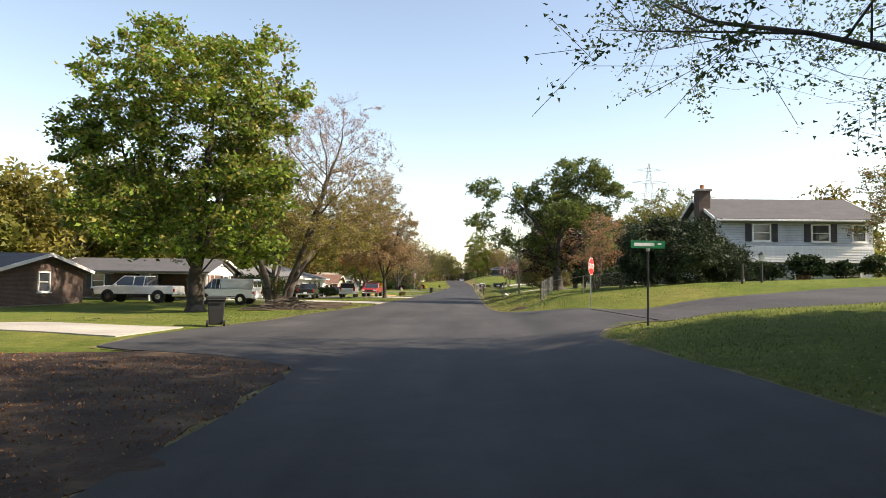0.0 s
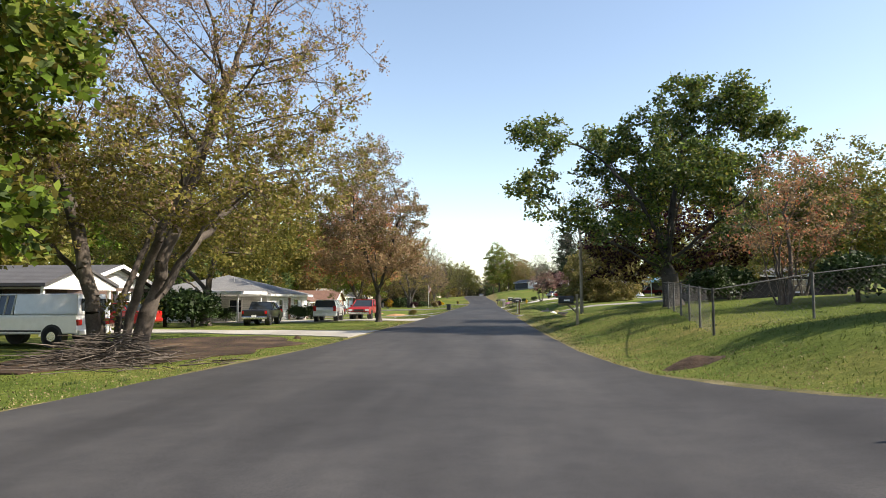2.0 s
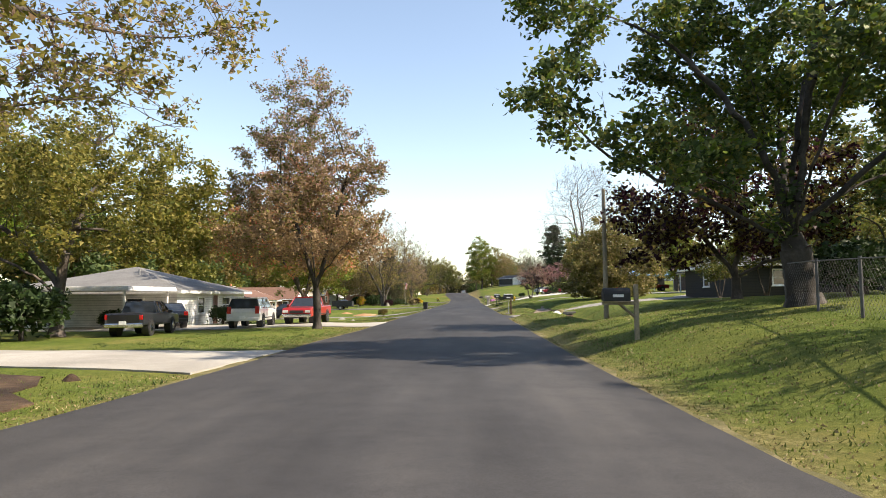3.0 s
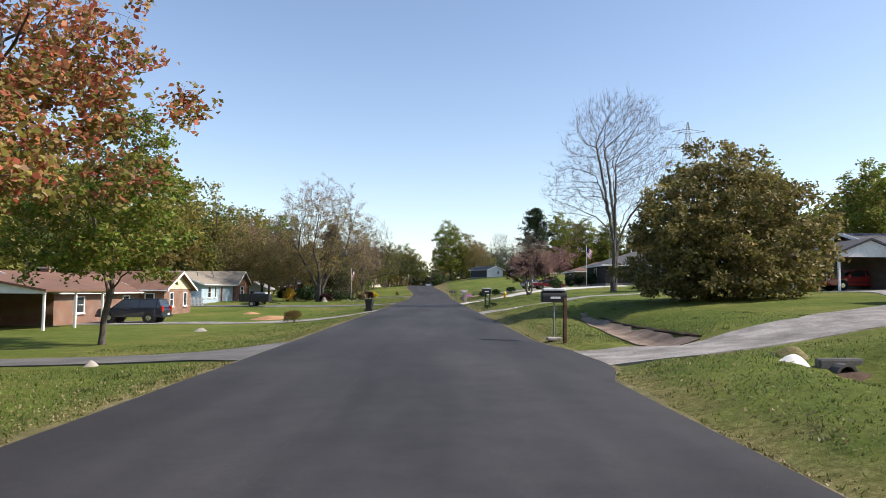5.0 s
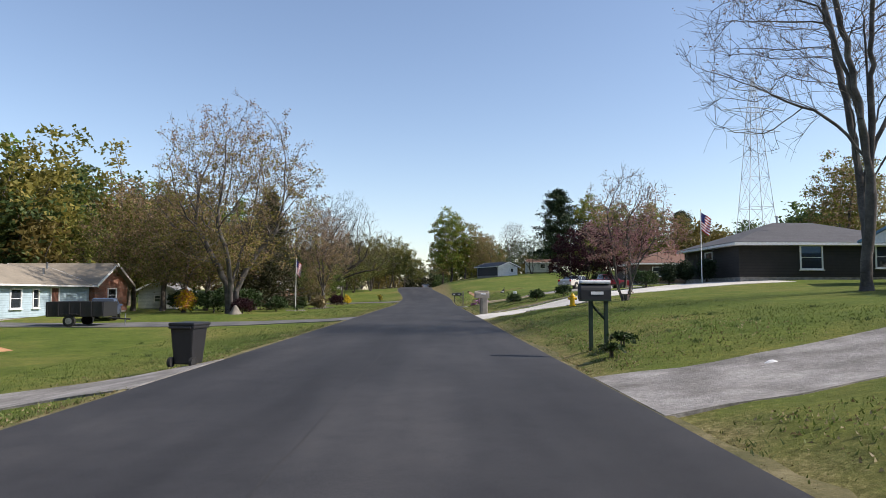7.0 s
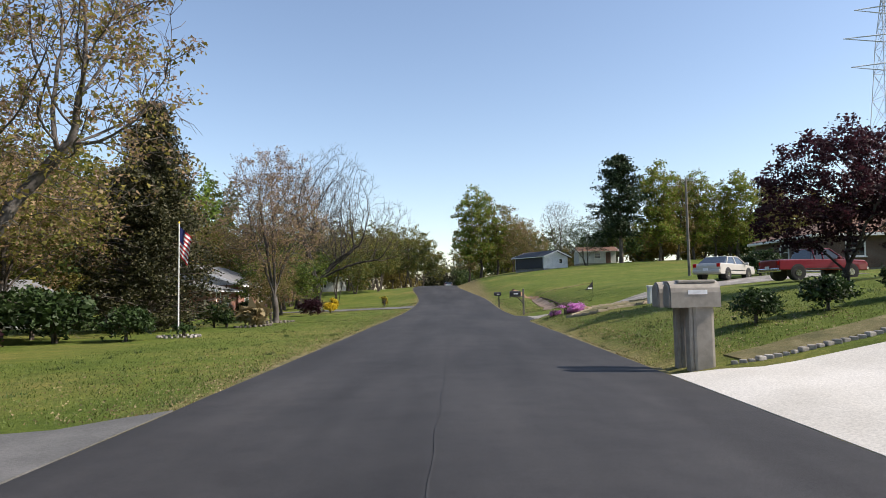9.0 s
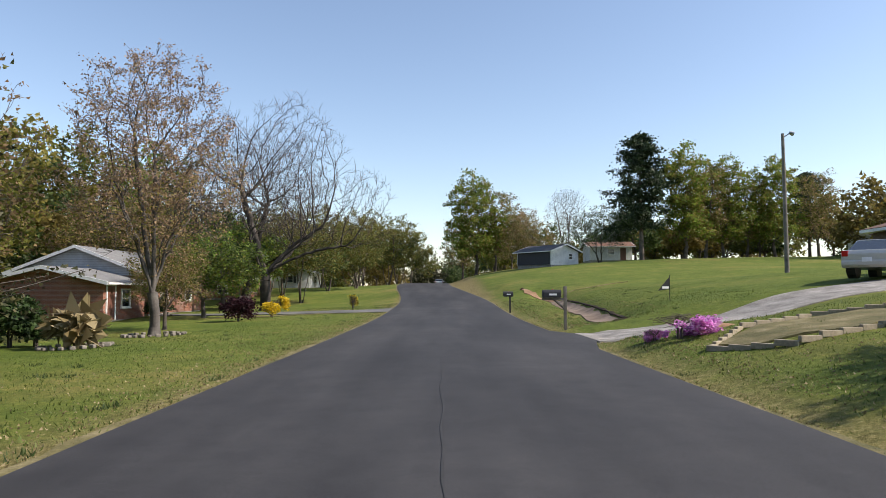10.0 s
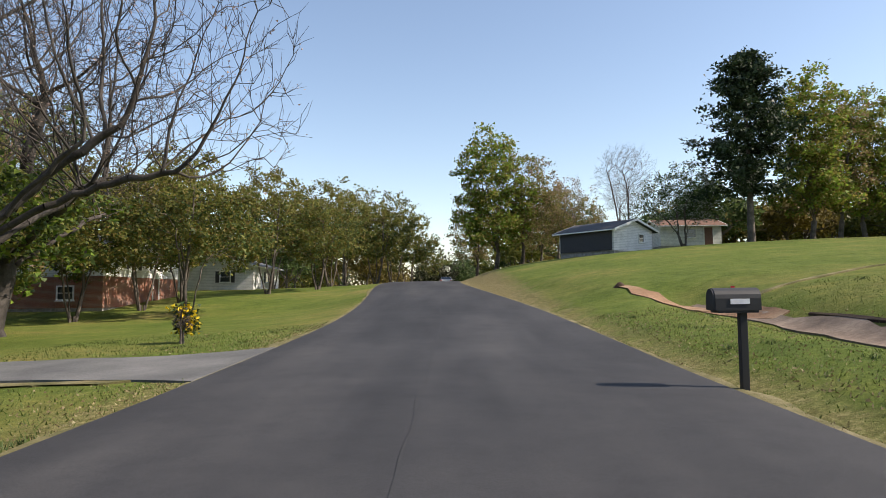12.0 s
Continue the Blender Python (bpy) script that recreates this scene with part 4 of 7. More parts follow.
put(tree("orange_leaved_tree", "tree in orange and red spring leaf by the road",
                       colonise(41, [(1.9, 6.6, 3.3, 3.0, 2.6, 2.6), (0.0, 9.3, 4.0, 2.7), (-3.2, 6.6, 3.8, 3.2), (1.6, 4.4, 3.2, 1.8, -2.0, 2.8), (-0.5, 6.2, 3.6, 3.0, -3.0, 2.8)], 2.0, 0.26, n=1100, limbs=1, step=0.42, twig=0.55), 5,
                       [(L_ORANGE, 19000, 0.115, 0.19, 0.2, 2), (L_TAN, 7000, 0.1, 0.17, -1, 2), (L_YELLOW, 12000, 0.115, 0.2, -1, 0.55)], twigs=0.7, clump=-0.25, kite=True), -10.9, 86.2)
put(tree("small_lawn_tree", "small tree with green and yellow leaves on thin trunk",
                      colonise(43, [(0.6, 6.2, 3.2, 2.7), (1.4, 3.9, 2.4, 1.4, -1.0, 2.0), (-1.6, 4.9, 2.6, 2.0), (0.6, 8.6, 1.8, 1.6)], 2.4, 0.13, n=520, limbs=1, step=0.42, twig=0.5), 6,
                      [(L_YELLOW, 8000, 0.115, 0.2, -1, 2), (L_GREEN, 9000, 0.115, 0.2, -1, 2)], twigs=0.5, clump=-0.3), -13.6, 100.8)
put(tree("big_yard_tree", "large half-bare tree with sparse yellow buds",
                    colonise(47, [(0.2, 11.0, 6.0, 5.4), (-3.6, 8.0, 3.4, 3.6), (4.2, 8.2, 3.4, 3.6), (0.3, 5.4, 5.2, 2.2), (1.0, 9.5, 4.5, 4.5, -3.0, 3.0)], 2.2, 0.4, n=2100, limbs=1, step=0.5, stems=3, splay=0.14, twig=0.8, per=4, up=0.2, tip_r=0.013), 7,
                    [(L_YELLOW, 9000, 0.1, 0.2, -1, 0.7), (L_TAN, 9000, 0.09, 0.18, -1, 1.0), (L_MAUVE, 8000, 0.065, 0.13, 0.3, 2)], BARK_GREY, twigs=0.9, clump=-0.1), -15.0, 163.0)
put(tree("vase_shaped_tree", "upright bare tree with tan buds in an edged bed",
                colonise(53, [(-0.3, 8.4, 2.6, 2.9), (-0.2, 5.4, 3.0, 2.6), (1.4, 6.6, 1.8, 3.0), (-1.9, 6.6, 1.7, 3.0)], 1.7, 0.2, n=1500, limbs=2, step=0.36, twig=0.6, per=4, up=0.3, arch=0.9, tip_r=0.011), 8,
                [(L_TAN, 10000, 0.065, 0.13, -1, 2), (L_MAUVE, 8000, 0.055, 0.11, 0.3, 2), (L_YELLOW, 2500, 0.06, 0.13, -1, 0.6)], BARK_GREY, clump=-0.4), -11.6, 187.2)
oak = put(tree("bare_oak_tree", "great wide bare oak with arching limbs",
               colonise(59, [(1.6, 12.0, 4.6, 5.0), (6.4, 8.2, 3.6, 3.2, -1.0, 3.6), (7.6, 5.8, 2.6, 1.3, -1.5, 2.6), (-3.6, 10.8, 4.4, 5.0), (1.5, 8.5, 4.0, 3.4, -4.0, 2.6), (-6.5, 7.2, 3.0, 2.6), (1.0, 9.0, 4.0, 4.0, 4.0, 2.6)], 2.9, 0.42, n=3600, limbs=1, step=0.44, twig=0.8, per=4, up=0.14, arch=0.3, wild=0.14, tip_r=0.011), 9,
               [(L_MAUVE, 3500, 0.05, 0.12, -1, 2)], BARK_DARK), -14.4, 214.2)
again(oak, -17.6, 219.3, 150, 0.98, "bare oak standing behind another bare oak")
green_small = put(tree("young_green_tree", "low rounded tree in fresh green leaf", colonise(61, [(0, 3.4, 3.4, 2.2), (-1.6, 2.6, 2.4, 1.5), (1.8, 2.5, 2.2, 1.4)], 1.0, 0.13, n=420, limbs=2, twig=0.4), 10,
                       [(L_GREEN, 5000, 0.1, 0.16, -1, 2), (L_DEEP, 7000, 0.1, 0.16, -1, 2), (L_OLIVE, 3000, 0.1, 0.16, -1, 0.6)], twigs=0.4, clump=-0.3), -15.4, 203.2)
again(green_small, -18.8, 217.5, 80, 1.5, "rounded green tree behind a bare oak")
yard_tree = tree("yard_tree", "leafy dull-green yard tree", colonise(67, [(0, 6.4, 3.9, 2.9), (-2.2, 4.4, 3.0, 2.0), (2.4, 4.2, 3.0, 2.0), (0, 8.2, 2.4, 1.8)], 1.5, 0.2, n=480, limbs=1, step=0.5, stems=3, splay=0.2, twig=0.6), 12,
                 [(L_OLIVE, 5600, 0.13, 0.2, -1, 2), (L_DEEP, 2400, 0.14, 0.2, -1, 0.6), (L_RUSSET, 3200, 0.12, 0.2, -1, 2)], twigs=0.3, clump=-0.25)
put(yard_tree, -15.7, 233.5)
for i, (x, y, rz, s) in enumerate([(-15.7, 250.5, 50, 1.05), (-12.8, 256.7, 110, 1.0), (-20, 243, 200, 1.15), (-19, 264, 20, 1.3), (-14, 270, 280, 1.25), (-10.5, 284, 75, 1.3), (-16, 290, 160, 1.5), (-9.6, 300, 240, 1.5), (-28, 226, 10, 1.05), (-27, 257, 95, 1.2), (-34, 250, 300, 1.3), (-21.5, 231.5, 130, 0.95), (-20.6, 238, 250, 1.05), (-8.6, 322, 30, 1.5)]):
    again(yard_tree, x, y, rz, s)
tan_tree = put(tree("budding_tree", "budding tree with sparse tan leaves", colonise(71, [(0, 6.4, 3.6, 3.6), (-2.2, 4.6, 2.6, 2.4), (2.4, 5.0, 2.6, 2.4), (0.2, 3.4, 3.4, 1.4)], 1.6, 0.18, n=700, limbs=1, step=0.48, twig=0.7, per=4, up=0.2, tip_r=0.011), 13,
                    [(L_TAN, 6000, 0.1, 0.2, -1, 2), (L_OLIVE, 5500, 0.11, 0.22, -1, 0.7)], twigs=0.45, clump=-0.3), -20.5, 173.5)
for x, y, rz, s in [(-18.5, 183.5, 100, 1.05), (-20, 166.5, 40, 0.95), (-27, 180, 200, 1.1), (-13.4, 192.5, 300, 0.5), (-24, 226, 140, 1.1), (-24, 172, 10, 1.15), (-28, 175, 80, 1.2), (-30, 222, 180, 1.2)]:
    again(tan_tree, x, y, rz, s)
cedar = put(tree("cedar_tree", "tall dark cedar with a ragged outline", conifer(73, 11.6, 4.5, 0.3, whorls=38, per=11), 14, [(L_CEDAR, 52000, 0.1, 0.17, -1, 2)], sides=6), -15.8, 178.4)
again(cedar, -19.8, 183, 120, 0.8)
# right of the road
oak_r = put(tree("shade_tree", "broad old shade tree in deep green leaf",
                 colonise(79, [(1.4, 9.5, 2.8, 1.9), (3.0, 8.7, 2.3, 2.1, -0.6, 2.4), (-5.8, 8.4, 1.8, 1.3, 0.5, 1.6), (-2.8, 7.9, 2.3, 1.7, 1.0, 2.2), (-6.7, 5.4, 1.8, 1.2, -0.8, 1.6), (-4.8, 4.0, 1.9, 1.1, -1.6, 1.6), (2.9, 5.7, 2.2, 1.8, -1.2, 2.0), (-0.4, 6.2, 2.2, 1.5, 2.8, 2.0), (1.5, 7.0, 2.6, 1.8, 3.6, 2.2), (0.2, 6.4, 2.0, 1.4, -3.4, 1.6), (3.9, 4.2, 1.6, 1.0, 1.5, 1.6), (-1.8, 4.0, 1.8, 1.1, 1.0, 1.8), (2.6, 3.6, 1.6, 0.9, -2.0, 1.4)], 2.0, 0.42, n=1200, limbs=1, step=0.42, twig=0.5, arch=0.3, shell=0.5), 15,
                 [(L_DEEP, 24000, 0.125, 0.2, -1, 2), (L_GREEN, 6000, 0.12, 0.2, -1, 2), (L_OLIVE, 10000, 0.12, 0.2, 0.2, 2)], BARK_DARK, clump=-0.3, twigs=0.6, kite=True), 10.0, 55.8, 0, 0.95)
# extra tree east of the dark house, added to keep sun off it
again(oak_r, 38, 82, 120, 0.9, "broad tree added to shade a dark house")
put(tree("copper_tree", "dark copper-leaved tree in the shade", colonise(81, [(0, 4.2, 3.8, 2.8), (-2.2, 2.8, 2.4, 1.8), (2.0, 3.0, 2.6, 1.8)], 0.8, 0.18, n=420, limbs=1, twig=0.5), 27, [(L_PURPLE, 9000, 0.13, 0.25, -1, 2), (L_RUSSET, 6000, 0.13, 0.25, -1, 2)]), 13.4, 69.0, 0, 1.2)
over = put(tree("roadside_tree", "tall dark-leaved tree overhanging the road", grow(83, 13.5, 3.4, 8.4, 0.34, 8, (6, 7, 6, 5), 4, low=0.3, rise=0.06, limb=0.5), 16,
                [(L_DEEP, 60000, 0.06, 0.16, -1, 2)], BARK_DARK, twigs=0.8), 12.4, 10.5, 20)
# Out of view, added for shade; the left-hand pair dims the sky light.
canopy = put(tree("unseen_canopy_tree", "dense tree out of view, added to shade the road", grow(149, 14.0, 3.6, 7.4, 0.4, 7, (6, 6, 5), 3, low=0.4, rise=0.14), 29, [(L_DEEP, 15000, 0.27, 0.4, -1, 2)], BARK_DARK, twigs=0.3, clump=-0.6), 16.8, 7.8)
for x, y, rz, s in [(14.0, -6.0, 100, 1.05), (15.5, -0.5, 160, 0.95), (23.5, 3.0, 200, 1.05), (24.5, -9.0, 250, 1.05), (-9.6, -7.5, 10, 0.95), (13.0, -16, 40, 1.0), (-10.5, 2.5, 300, 0.85), (23.8, 9.0, 320, 0.85)]:
    again(canopy, x, y, rz, s)
again(yellow_tree, -14.6, 12.2, 200, 0.62, "yellow-green tree overhanging the leaf litter")
put(tree("magnolia_tree", "dense broad evergreen tree, brown-green to the ground",
                    colonise(89, [(0, 2.2, 4.7, 2.1), (0.2, 5.0, 4.0, 2.5), (-0.2, 7.0, 2.6, 1.6), (-2.2, 3.8, 2.6, 2.2, -2.0, 2.2), (2.4, 3.6, 2.6, 2.4, -1.8, 2.2), (0, 1.6, 4.4, 1.3, -1.5, 3.6)], 0.5, 0.32, n=1200, limbs=3, step=0.42, stems=3, splay=0.3, twig=0.4, shell=0.33), 17,
                    [(L_MAGNOLIA, 34000, 0.125, 0.2, -1, 2), (L_OLIVE, 9000, 0.125, 0.2, -1, 1.0)], twigs=0.5, clump=-0.5), 15.3, 106.4, 0, 1.0, -0.45)
bare_r = put(tree("tall_bare_tree", "very tall bare twin-stemmed tree by a driveway",
                  colonise(97, [(0.2, 13.4, 5.0, 5.2), (-3.6, 9.0, 2.9, 3.6), (4.0, 10.0, 3.2, 4.0), (0.3, 15.6, 3.8, 3.0), (0.2, 9.0, 3.4, 3.0)], 4.4, 0.29, n=3200, limbs=2, step=0.45, stems=2, splay=0.13, twig=1.0, per=5, up=0.24, arch=0.9, keep=0.65, tip_r=0.0095, wild=0.06), 18,
                  [(L_MAUVE, 2500, 0.06, 0.15, 0.3, 2)], BARK_GREY), 17.6, 135.2)
put(tree("redbud_tree", "small multi-stemmed tree with pinkish buds",
                 colonise(101, [(0.2, 4.5, 2.2, 2.1), (-0.9, 3.0, 1.5, 1.4), (1.4, 3.0, 1.4, 1.4)], 0.7, 0.15, n=620, limbs=2, step=0.3, stems=4, splay=0.35, twig=0.5, per=4, up=0.3, tip_r=0.01), 19,
                 [(L_PINK, 2600, 0.06, 0.12, -1, 0.55), (L_TAN, 1600, 0.06, 0.12, -1, 0.7), (L_MAUVE, 1600, 0.05, 0.12, 0.3, 2)], BARK_GREY), 10.8, 144.1)
purple = put(tree("purple_plum_tree", "rounded plum tree in dark purple leaf",
                  colonise(103, [(0, 5.6, 3.4, 2.6), (-1.8, 3.6, 2.4, 1.7), (2.0, 4.0, 2.4, 1.9), (0.4, 7.3, 2.0, 1.3)], 1.3, 0.18, n=600, limbs=1, step=0.4, twig=0.45), 20,
                  [(L_PURPLE, 17000, 0.11, 0.18, -1, 2)], BARK_DARK, twigs=0.4, clump=-0.35), 14.2, 168.3, 0, 0.75, -0.6)
put(tree("crab_apple_tree", "small tree in pale pink blossom", colonise(107, [(0, 4.6, 3.2, 2.4), (-1.6, 3.4, 2.0, 1.6), (1.6, 5.6, 2.0, 1.6)], 1.2, 0.14, n=460, limbs=2, twig=0.45), 21, [(L_PINK, 7000, 0.09, 0.17, -1, 2), (L_PURPLE, 3000, 0.09, 0.17, -1, 2)], clump=-0.3), 18.0, 169.2, 0, 0.86)
put(tree("crape_myrtle_tree", "small many-stemmed tree with reddish-brown buds",
                 colonise(109, [(0.3, 3.4, 1.9, 1.7), (-0.6, 2.3, 1.4, 1.1), (1.2, 2.4, 1.4, 1.1)], 0.5, 0.16, n=520, limbs=3, step=0.3, stems=5, splay=0.4, twig=0.4, per=4, up=0.3), 22, [(L_TAN, 4200, 0.06, 0.12, -1, 2), (L_ORANGE, 1500, 0.06, 0.12, -1, 2)]), 11.5, 47.6)
pine = put(tree("pine_tree", "tall dark pine standing over the field", conifer(113, 18.0, 6.4, 5.0, 1.0, whorls=14, per=5), 23, [(L_PINE, 20000, 0.24, 0.45, -1, 2)], BARK, sides=6), 28.9, 259.0)
again(pine, 64, 278, 80, 0.8)
put(tree("pear_tree", "tree with white blossom beside a white building", colonise(127, [(-1.3, 5.2, 3.8, 3.0), (0.8, 6.4, 2.8, 2.6), (-3.0, 3.6, 2.4, 1.8), (1.6, 3.6, 2.2, 1.6)], 1.2, 0.2, n=560, limbs=2, stems=2, twig=0.5), 24, [(L_WHITE, 3600, 0.12, 0.2, -1, 2), (L_DEEP, 4200, 0.12, 0.2, -1, 2)], clump=-0.3), 23.6, 262.5)
field_tree = put(tree("field_tree", "tall fresh-green tree at the edge of the field",
                      colonise(131, [(-0.6, 12.5, 4.2, 5.4), (-2.6, 7.4, 3.2, 3.6), (2.0, 8.6, 3.2, 4.2), (0, 5.0, 4.2, 2.4), (-0.8, 16.0, 2.2, 2.2)], 2.6, 0.3, n=800, limbs=1, step=0.65, twig=0.7, up=0.25), 25,
                      [(L_GREEN, 6000, 0.24, 0.36, -1, 2), (L_YELLOW, 4500, 0.23, 0.36, -1, 2), (L_OLIVE, 3500, 0.24, 0.36, -1, 2)], twigs=0.5, clump=-0.25), 5.6, 281.5)
tan_big = put(tree("tall_budding_tree", "tall budding tree in pale tan and yellow",
                   colonise(137, [(0.6, 10.4, 3.9, 4.4), (2.6, 8.0, 2.8, 3.4), (-2.0, 7.2, 2.8, 3.4), (0.2, 4.8, 3.6, 2.0)], 2.4, 0.26, n=800, limbs=1, step=0.6, twig=0.8, per=4, up=0.3), 26,
                   [(L_TAN, 4600, 0.15, 0.25, -1, 2), (L_OLIVE, 5200, 0.18, 0.3, -1, 2)], twigs=0.35, clump=-0.3), 9.2, 283.5)
for x, y, rz, s in [(36.4, 262, 60, 0.92), (43.5, 265, 150, 0.85), (52, 266, 210, 0.85), (30, 132, 80, 0.6), (43, 136, 220, 0.66), (41, 121, 30, 0.72), (49, 118, 100, 0.75)]:
    again(field_tree, x, y, rz, s)
for x, y, rz, s in [(40.0, 263.5, 40, 1.0), (15.5, 293, 100, 0.8), (60, 268, 250, 0.9), (37, 168, 20, 0.75), (48, 267, 10, 0.85), (3.6, 300, 40, 1.0), (42, 172, 130, 0.75), (33, 137, 60, 0.7), (14, 302, 60, 0.9)]:
    again(tan_big, x, y, rz, s)
again(bare_r, 20.6, 274, 70, 0.68, "bare purplish tree on the skyline")
again(tan_tree, 15.5, 281, 30, 1.0)
again(tan_tree, 27.5, 37.5, 80, 0.8, "yellowish budding tree beside a pale grey house")
for x, y, rz, s in [(16.5, 73, 20, 0.5), (21, 78, 90, 0.6), (26, 82, 170, 0.62), (17.6, 82.5, 240, 0.42), (21.0, 62.5, 40, 0.9), (20.5, 68.5, 110, 0.9), (25, 67, 60, 0.9), (18.5, 61.5, 75, 0.7), (28, 60, 200, 0.7)]:
    again(yard_tree, x, y, rz, s, "dull-green bushy tree in deep shade")


def woods(seed, rows, mats, label, leaf=0.36, dense=1.0):
    """Far woods that nobody could count: low, ragged trees joined into one thing."""
    rng = np.random.default_rng(seed)
    V, F, LV, LF, off, loff = [], [], [], [], 0, 0
    for k, (x, y, h, w) in enumerate(rows):
        thick, thin, tips = grow(seed + k % 5, h, h * 0.16, w, 0.22, 6, (5, 4, 4), 3, low=0.4)
        o = np.array([x, y, ground_z(x, y)])
        a = rng.uniform(0, 6.28)
        R = np.array([[math.cos(a), -math.sin(a), 0], [math.sin(a), math.cos(a), 0], [0, 0, 1]])
        v, f = tubes(thick, 5)
        f = np.concatenate([f[:, [0, 1, 2]], f[:, [0, 2, 3]]])
        V.append(v @ R.T + o), F.append(f + off)
        off += len(v)
        v, f = leaf_cloud(rng, crown_points(rng, tips, int((900 + 150 * h) * dense), 0.5), leaf)
        LV.append(v @ R.T + o), LF.append((f + loff, k % len(mats)))
        loff += len(v)
    me = quick_mesh("woods", np.concatenate(V + LV), np.concatenate(F + [f + off for f, _ in LF]))
    for m in (BARK, *mats):
        me.materials.append(m)
    idx = np.concatenate([np.zeros(sum(len(f) for f in F), int)] + [np.full(len(f), i + 1) for f, i in LF])
    me.polygons.foreach_set("material_index", idx.astype(np.int32))
    return tagged(new("woods", me), label, "woods", kind="stuff")


_r = random.Random(5)


def belt(n, x0, x1, y0, y1, h0, h1, w0=4.6, w1=6.4):
    return [(x0 + (x1 - x0) * _r.random(), y0 + (y1 - y0) * (i + _r.random()) / n, h0 + (h1 - h0) * _r.random(), w0 + (w1 - w0) * _r.random()) for i in range(n)]


woods(211, belt(48, -52, -41, 84, 262, 17, 21), [L_OLIVE, L_YELLOW, L_GREEN, L_RUSSET, L_OLIVE, L_DEEP], "tall mixed spring woods behind the houses", 0.36, 1.0)
woods(213, belt(28, -42, -38, 100, 262, 8, 13, 3.8, 5.0), [L_DEEP, L_RUSSET, L_OLIVE], "lower trees at the edge of the woods")
woods(223, belt(14, -52, -36, 44, 82, 10, 15), [L_YELLOW, L_OLIVE, L_OLIVE], "yellow-green woods behind the houses")
woods(227, belt(30, -60, -9.5, 308, 400, 11, 16), [L_DEEP, L_OLIVE, L_RUSSET], "woods closing the end of the road", 0.42, 0.6)
woods(229, belt(28, 8, 95, 318, 400, 11, 15), [L_RUSSET, L_OLIVE, L_DEEP], "woods closing the end of the road", 0.42, 0.6)
woods(231, belt(12, -12, 14, 380, 430, 14, 20, 4.0, 5.2), [L_CEDAR, L_DEEP], "dark trees at the far end of the road")
woods(233, belt(26, 54, 100, 196, 310, 8, 13), [L_RUSSET, L_DEEP, L_OLIVE, L_DEEP], "mixed woods along the field", 0.42, 0.7)
woods(239, belt(22, 44, 75, 56, 196, 9, 13), [L_DEEP, L_RUSSET, L_OLIVE], "woods behind the houses", 0.4, 0.7)
woods(241, belt(14, 30, 62, 276, 300, 5, 8, 3.4, 4.6), [L_DEEP, L_RUSSET, L_OLIVE], "low dark undergrowth at the edge of the field")
# two belts that stay out of view and only cast shade
woods(251, belt(12, 12, 34, -60, -10, 12, 16), [L_DEEP, L_GREEN], "unseen woods behind the start, added for shade", 0.6, 0.3)
woods(257, belt(12, -36, -13, -60, 0, 12, 16), [L_DEEP, L_YELLOW], "unseen woods behind the start, added for shade", 0.6, 0.3)

# ---- houses ----
def prism(profile, a, b, axis):
    """A closed outline (u, z) drawn out from a to b along axis y (u is x) or axis x (u is y)."""
    n = len(profile)
    pt = (lambda u, z, k: (u, k, z)) if axis == "y" else (lambda u, z, k: (k, u, z))
    v = [pt(u, z, a) for u, z in profile] + [pt(u, z, b) for u, z in profile]
    f = [tuple(range(n))[::-1], tuple(range(n, 2 * n))] + [(i, (i + 1) % n, n + (i + 1) % n, n + i) for i in range(n)]
    return v, f


FACE = {"S": 0, "E": 90, "N": 180, "W": -90}


def on_wall(root, face, hx, hy, u, z):
    o = {"S": (u, -hy, z), "N": (u, hy, z), "E": (hx, u, z), "W": (-hx, u, z)}[face]
    return pose(*o, 0, 0, FACE[face])


def window(root, m, w, h, shutters=False, name="window"):
    bm = bmesh.new()
    t = 0.09
    for c, s in (((0, -0.03, h / 2 - t / 2), (w, 0.08, t)), ((0, -0.03, -h / 2 + t / 2), (w, 0.08, t)), ((-w / 2 + t / 2, -0.03, 0), (t, 0.08, h - 2 * t)), ((w / 2 - t / 2, -0.03, 0), (t, 0.08, h - 2 * t)), ((0, -0.02, 0), (w - 2 * t, 0.038, 0.038))):
        add_box(bm, c, s)
    fr = part(name, bm, TRIM, root)
    fr.matrix_basis = m
    part("pane", box((0, -0.006, 0), (w - 2 * t + 0.01, 0.012, h - 2 * t + 0.01)), GLASS, fr, "dark reflecting glass")
    part("window_sill", box((0, -0.07, -h / 2 - 0.03), (w + 0.12, 0.16, 0.06), bevel=0.01), TRIM, fr)
    if shutters:
        for s in (-1, 1):
            bm = box((s * (w / 2 + 0.22), -0.025, 0), (0.4, 0.05, h), bevel=0.008)
            for k in range(9):
                add_box(bm, (s * (w / 2 + 0.22), -0.055, -h / 2 + h * (k + 0.5) / 9), (0.32, 0.02, h / 9 * 0.6))
            part("shutter", bm, SHUTTER, fr, "dark louvred shutter")
    return fr


